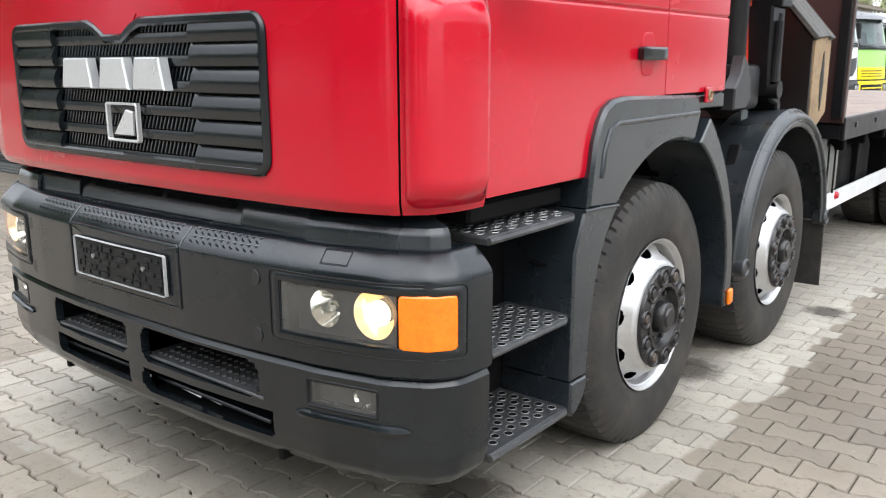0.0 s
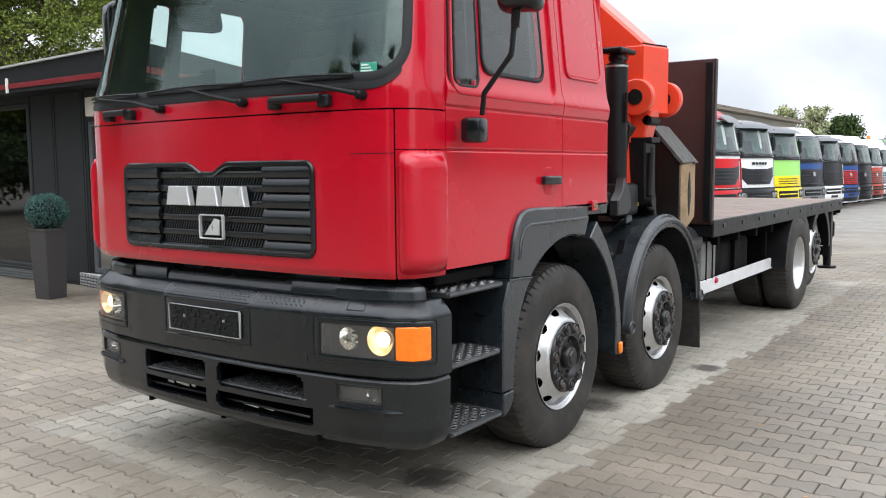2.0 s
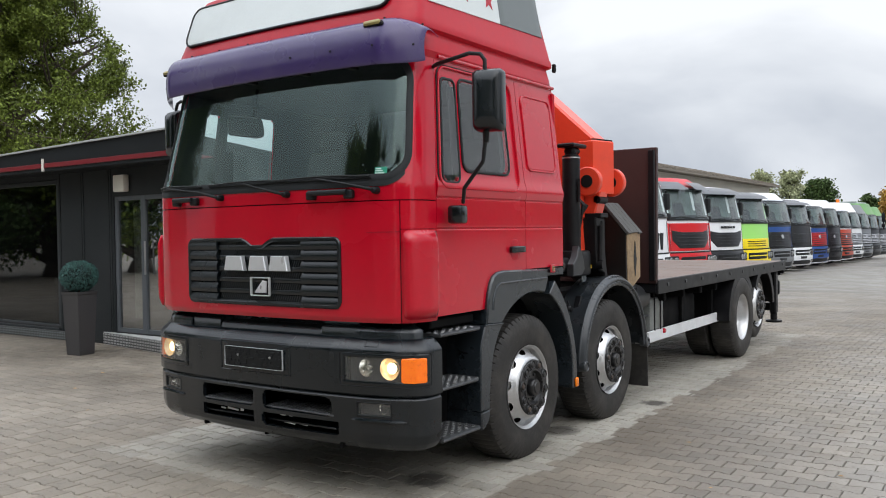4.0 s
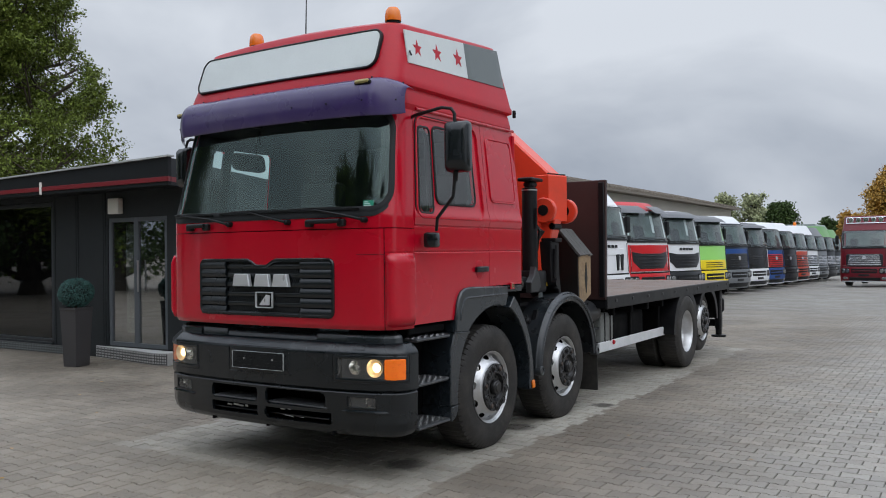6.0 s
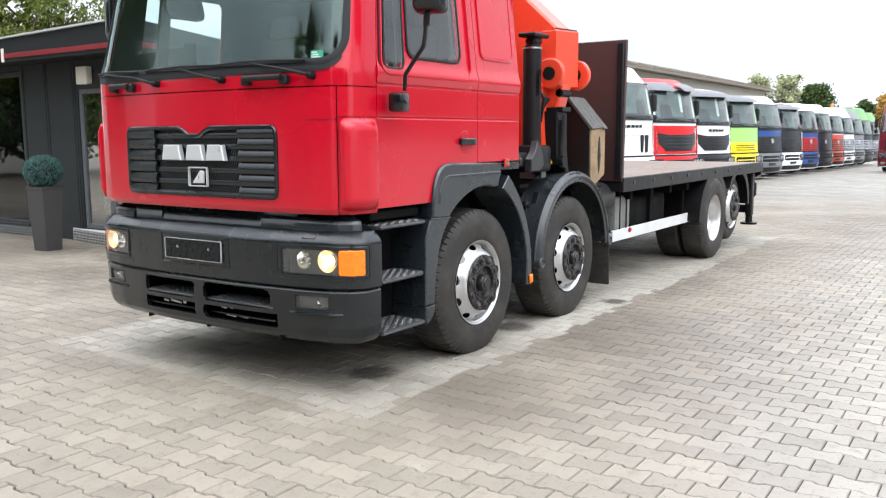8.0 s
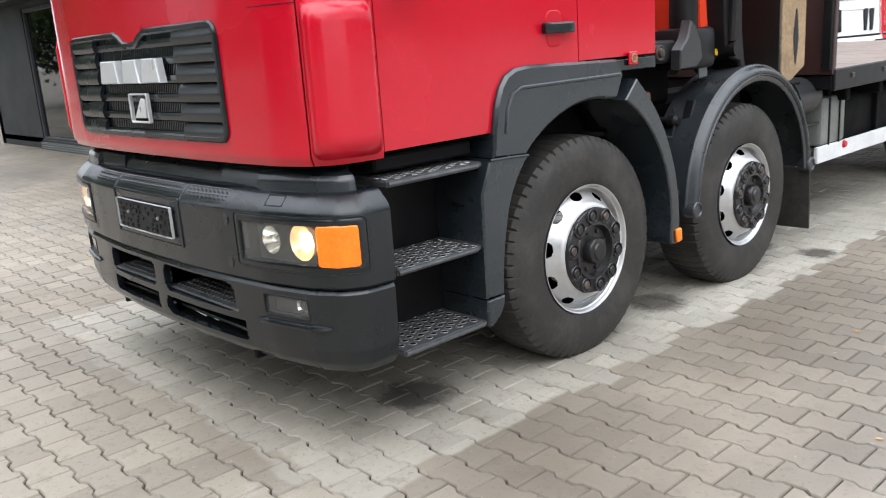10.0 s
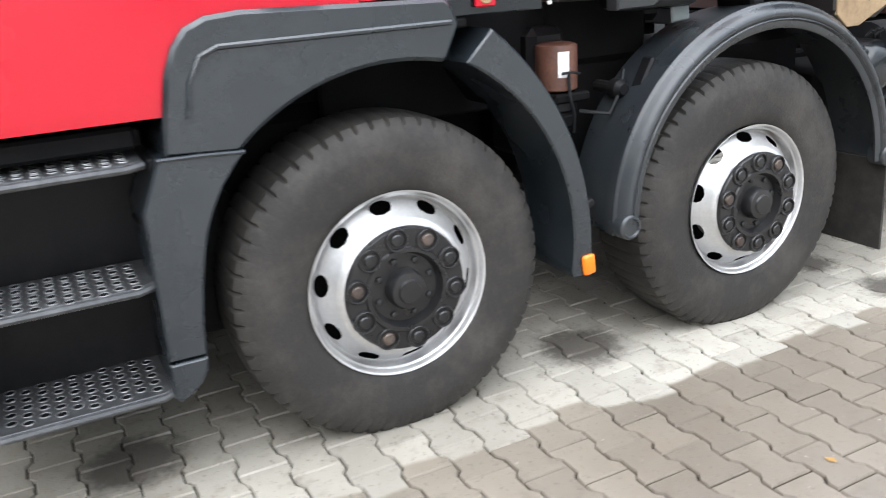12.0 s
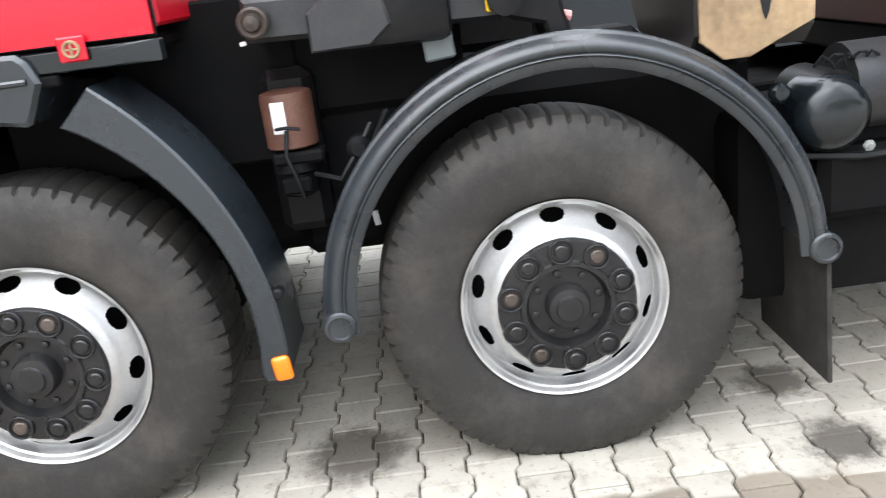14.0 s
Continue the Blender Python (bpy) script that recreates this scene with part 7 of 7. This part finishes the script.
def lorry(at, label, body, mid, low, grille, high=3.1, visor=None, lights=False, style="bars", bars=6, beacon=False, group="row of parked lorries", bright=None, roof=None, band=None, corner=None, trim=None, letters=False, curtain=False):
    """A parked cab-over tractor unit: lofted cab with its own roof, windscreen with dash and wipers, grille, bumper, lamps, mirrors, wheels."""
    t = thing("lorry", at, label, "lorry", group)
    hw = 1.22
    top = high + .12

    def fy(z):
        return float(np.interp(z, [.3, .55, 1.15, 2.0, 2.90, 3.02, top], [.06, 0, .0, .06, .28, .38, .70]))

    def cab_ring(z):
        k = 1.0 if z < 2.5 else 1 - .07 * (z - 2.5) / max(.1, top - 2.5) - (.05 if z > top - .02 else 0)
        return rounded_ring(z, hw * k, fy(z), 2.15, .30, .1, bow=.11, n=6)
    loft(Geo(), [cab_ring(z) for z in (1.1, 1.3, 1.6, 1.9, 2.1, 2.4, 2.6, 2.8, 2.98)]).ob("cab", body, t, angle=40)
    loft(Geo(), [cab_ring(z) for z in (2.984, 3.04, top - .08, top - .03, top)]).ob("roof", roof or body, t, angle=40)

    def srf(s, z, off=0.0):
        e = max(0.0, (abs(s) - (hw - .30)) / .30)
        w = 1 - math.sqrt(max(0, 1 - min(1, e) ** 2))
        b = .11 * math.cos(min(1, abs(s) / (hw - .30)) * math.pi / 2)
        return (s, fy(z) + .30 * w - b - off, z)

    def bsrf(s, z, o=0.0):
        return srf(s, z, o + .055)

    def panel(name, a, b, c, d, mat, off, parent, f=srf, r=.03, thick=.03, bevel=.008):
        return Geo().plate(f, dense(rrect(a, b, c, d, min(r, (b - a) * .45, (d - c) * .45), 4), .12), off=off, thick=thick, rings=4, bevel=bevel).ob(name, mat, parent)
    # windscreen with the dim cab, blotched for reflections, dash and curtain edge behind it
    panel("cab_inside", -1.12, 1.12, 2.04, 2.92, LIN, .008, t, r=.08, thick=.02)
    panel("dashboard", -1.0, 1.0, 2.06, 2.16, DASHCLOTH, .013, t, thick=.01, bevel=.002)
    for sg in (1, -1):
        a, b = sorted((sg * 1.0, sg * 1.10))
        panel("curtain_edge", a, b, 2.1, 2.90, DASHCLOTH, .012, t, thick=.01, bevel=.002)
    for x in (-.5, .5):
        panel("seat_back", x - .22, x + .22, 2.10, 2.52, SEAT, .013, t, r=.1, thick=.01, bevel=.002)
    if curtain:
        panel("pale_curtain", .16, .30, 2.30, 2.88, WHITEBAR, .012, t, r=.02, thick=.01, bevel=.002)
    panel("mirror_strip", -.95, .95, 2.84, 2.91, DASHCLOTH, .013, t, thick=.01, bevel=.002)
    wp = Geo().plate(srf, dense(rrect(-1.12, 1.12, 2.04, 2.92, .10), .12), off=.024, thick=.006, rings=7, bevel=.002).ob("windscreen", LW, t)
    wp.visible_shadow = False
    Geo().rim(srf, *ring_pair(-1.14, 1.14, 2.02, 2.945, .12, .022), off=.028, thick=.05).ob("windscreen_rim", GASKET, t)
    Geo().tube([srf(s, 2.06 + .05 * abs(math.sin(s * 3)), .05) for s in np.linspace(-.9, .9, 13)], .012, 6).ob("wiper", GASKET, t)
    panel("wiper_cowl", -1.08, 1.08, 2.0, 2.06, GASKET, .034, t, r=.02, thick=.03)
    # front flap, seams beside it, grille
    if mid is not body:
        panel("front_flap", -1.14, 1.14, 1.12, 1.92, mid, .014, t, r=.06)
    if band:
        panel("front_band", -1.05, 1.05, 1.74, 1.93, band, .022, t, r=.02)
    for sg in (1, -1):
        a, b = sorted((sg * .966, sg * .978))
        panel("panel_seam", a, b, 1.12, 1.93, GASKET, .019, t, thick=.01, bevel=.002)
        if corner:
            a, b = sorted((sg * .99, sg * 1.20))
            panel("corner_deflector", a, b, 1.10, 1.93, corner, .03, t, r=.05)
    if style == "slots":
        gr = panel("grille", -.80, .80, 1.60, 1.78, P_WHITE, .022, t)
        for sg in (1, -1):
            for q, w in ((.30, .10), (.52, .12)):
                pts = [(sg * (q + .05), 1.18), (sg * (q + w + .02), 1.18), (sg * (q + w + .10), 1.62), (sg * (q + .04), 1.62)]
                Geo().plate(srf, pts if sg > 0 else pts[::-1], off=.03, thick=.03, rings=3, bevel=.006).ob("grille_slot", GASKET, gr)
    elif style == "smile":
        pts = [(-.90, 1.72), (-.88, 1.42), (-.62, 1.20), (.62, 1.20), (.88, 1.42), (.90, 1.72), (.5, 1.665), (-.5, 1.665)]
        gr = Geo().plate(srf, dense(pts, .1), off=.028, thick=.03, rings=5, bevel=.01).ob("grille", grille, t)
        for k in range(4):
            z = 1.29 + .10 * k
            w = .60 + .07 * k
            panel("grille_bar", -w, w, z - .018, z + .018, bright or P_BLACK, .042, gr, r=.014, thick=.02, bevel=.005)
    elif style == "low":
        gr = panel("grille", -.92, .92, 1.10, 1.46, grille, .024, t, r=.10)
        for z in (1.2, 1.28, 1.36):
            panel("grille_slot", -.6, .6, z - .012, z + .012, GASKET, .036, gr, r=.01, thick=.02, bevel=.004)
    else:
        gr = panel("grille", -.88, .88, 1.10, 1.72, grille, .024, t, r=.10)
        for k in range(bars):
            z = 1.17 + .50 * k / max(1, bars - 1)
            h = .034 if bright else .026
            panel("grille_bar", -.80 + .02 * k, .80 - .02 * k, z - h, z + h * .3, bright or P_BLACK, .044, gr, r=.014, thick=.02, bevel=.005)
    if style == "bars":
        Geo().plate(srf, rrect(-.09, .09, 1.44, 1.62, .089, 8), off=.056, thick=.02, rings=3).ob("badge_disc", STEELLINE, gr)
    # bumper, its intake, step, plate and lamps
    bmp = Geo()
    bmp.patch(lambda s, z, o: srf(s, z, o + .06 * math.sin(min(1, max(0, (z - .27) / .83)) * math.pi) ** .5), lines(-1.2, 1.2, .08), lines(.27, 1.09, .06), thick=.2)
    b = bmp.ob("bumper", low, t)
    panel("bumper_intake", -.62, .62, .72, .95, GASKET, .012, b, bsrf, r=.06)
    panel("intake_bar", -.58, .58, .82, .86, low, .024, b, bsrf, r=.01)
    panel("lower_intake", -.75, .75, .33, .50, GASKET, .012, b, bsrf, r=.05)
    panel("plate_blank", -.26, .26, .57, .67, P_BLACK, .016, b, bsrf, r=.01, thick=.01, bevel=.002)
    if trim:
        panel("bright_lip", -1.1, 1.1, .27, .32, trim, .016, b, bsrf, r=.01)
    panel("bumper_gap", -1.16, 1.16, 1.06, 1.095, GASKET, .03, t, thick=.02, bevel=.003)
    for sg in (1, -1):
        a, c = sorted((sg * .70, sg * 1.14))
        hl = panel("headlight", a, c, .70, .98, GASKET, .012, t, bsrf, r=.06)
        for q in (.81, 1.02):
            a, c = sorted((sg * (q - .09), sg * (q + .09)))
            panel("headlight_lens", a, c, .75, .94, LORRYLAMP, .026, hl, bsrf, r=.07, bevel=.01)
        a, c = sorted((sg * .80, sg * 1.02))
        panel("fog_lamp", a, c, .40, .52, LORRYLAMP, .014, b, bsrf, r=.04)
        m = Geo().box((sg * 1.39, .33, 2.46), (.17, .15, .46), .05, (0, 0, 0), 2).box((sg * 1.39, .31, 2.05), (.17, .15, .20), .05, (0, 0, 0), 2).tube([(sg * 1.15, .4, 2.70), (sg * 1.40, .36, 2.76), (sg * 1.40, .36, 1.9), (sg * 1.16, .4, 1.9)], .025, 8)
        m.ob("mirror", GASKET, t)
        wh = new("wheel")
        wh.parent = t
        wh.matrix_basis = pose(sg * 1.05, 1.4, .5, 0, 0, 0 if sg > 0 else 180)
        part("tyre", LT, wh)
        part("rim", LR, wh)
        Geo().box((sg * 1.14, .85, .7), (.16, .9, .6), .04).ob("cab_step", GASKET, t)
        Geo().prism(rrect(.62, 1.3, 2.1, 2.75, .08), "x", sg * 1.18, sg * 1.232).ob("side_window", LW, t)
        wh = new("wheel")
        wh.parent = t
        wh.matrix_basis = pose(sg * .98, 4.8, .5, 0, 0, 0 if sg > 0 else 180)
        part("tyre", LT, wh)
        part("rim", LR, wh)
    Geo().box((0, 3.6, .8), (.9, 4.4, .35)).box((0, 2.6, 1.0), (2.2, .8, .5)).ob("chassis", DULL, t)
    if visor:
        halves = ((-1.18, -.18), (.18, 1.18)) if visor == "split" else ((-1.18, 1.18),)
        for q in halves:
            Geo().patch(lambda s, z, o: (lambda p: (p[0], p[1] - .26 + .6 * (z - 2.90), z))(srf(s, z, o)), lines(*q, .1), lines(2.90, 3.14, .04), thick=.012).ob("sun_visor", P_SHADE, t)
    if lights:
        fz = top - .22
        lb = Geo().rim(srf, *ring_pair(-.98, .98, top - .40, top - .06, .06, .04), off=.05, thick=.05).ob("lamp_bar", STEELLINE, t)
        for x in np.linspace(-.72, .72, 5):
            Geo().lathe([(.02, .06), (-.05, .13), (-.06, .12), (-.06, 0)], (x, fy(fz) - .10, fz), "y", 16, cap=False).ob("roof_lamp", LAMPCHROME, lb)
    if beacon:
        Geo().lathe([(0, .10), (.14, .095), (.22, .06), (.24, 0)], (-.2, .9, top), "z", 14).ob("beacon", AMBER, t)
    ink = GASKET if (band or mid) is P_WHITE or body is P_WHITE and mid is P_WHITE else WHITE
    for x in (-.34, -.17, 0, .17, .34) if letters else ():
        Geo().plate(srf, rrect(x - .062, x + .062, 1.80, 1.875, .01, 2), off=.036, thick=.012, rings=2).ob("lettering_bar", ink, t)
    return t


FACE = 74
def slot(y, x=-3.4):
    c = pose(0, 0, 0, 0, 0, FACE) @ Vector((1.2, 0, 0))
    return pose(x - c.x, y - c.y, dip(y), 0, 0, FACE)


lorry(slot(17.9), "white tractor unit with dark upright slots in its front", P_WHITE, P_WHITE, P_WHITE, P_WHITE, 3.25, None, style="slots", beacon=True, letters=True)
lorry(slot(21.5), "red tractor unit with white waist and dark grille", P_WHITE, P_RED, P_RED, P_BLACK, 3.15, "split", style="smile", corner=P_RED, roof=P_RED, curtain=True)
lorry(slot(25.1), "white tractor unit with black grille and bumper", P_WHITE, P_WHITE, P_BLACK, P_BLACK, 3.05, "full", style="smile", letters=True, curtain=True)
lorry(slot(28.7), "lime green tractor unit with yellow grille and bumper", P_GREEN, P_GREEN, P_YELLOW, P_YELLOW, 3.05, "full", style="low", roof=P_BLACK)
lorry(slot(32.5), "dark blue tractor unit with grey bumper and white roof", paint("navy_lorry_paint", (.008, .022, .05)), P_BLUE, P_GREY, P_BLACK, 3.18, roof=P_WHITE)
lorry(slot(36.3), "black tractor unit with white bumper", P_BLACK, P_BLACK, P_WHITE, P_BLACK, 2.96, "full", style="smile", corner=P_WHITE, roof=P_GREY)
lorry(slot(40.1), "blue tractor unit with red grille and bright lip", P_BLACK, P_BLUE, P_BLUE, P_RED, 3.2, trim=STEELLINE, corner=P_BLUE, roof=P_WHITE)
lorry(slot(43.8), "black tractor unit with dark grille", P_BLACK, P_BLACK, P_BLACK, P_BLACK, 3.3, trim=STEELLINE, roof=P_WHITE)
lorry(slot(47.4), "orange-red tractor unit with pale roof", P_WHITE, P_ORANGE, P_ORANGE, P_BLACK, 3.25, trim=P_WHITE, bright=P_ORANGE)
lorry(slot(51.0), "white tractor unit with bright bumper", P_WHITE, P_WHITE, P_WHITE, P_BLACK, 3.4, bright=STEELLINE, beacon=True)
lorry(slot(54.8), "silver grey tractor unit with bright grille", P_GREY, P_GREY, P_GREY, P_BLACK, 3.4, bright=STEELLINE)
lorry(slot(58.6), "dark tractor unit with green roof", P_BLACK, P_BLACK, P_BLACK, P_BLACK, 3.6, bright=STEELLINE, roof=P_FADED)
lorry(slot(62.6), "dark tractor unit at the end of the row", P_BLACK, P_BLACK, P_GREY, P_BLACK, 3.5, bright=STEELLINE, roof=P_FADED)
lorry(pose(-.2, 43.6, dip(43.6), 0, 0, -6), "maroon tractor unit with roof lamps, parked apart", P_MAROON, P_MAROON, P_MAROON, P_BLACK, 3.6, lights=True, bright=STEELLINE, trim=STEELLINE, group="parked lorries")
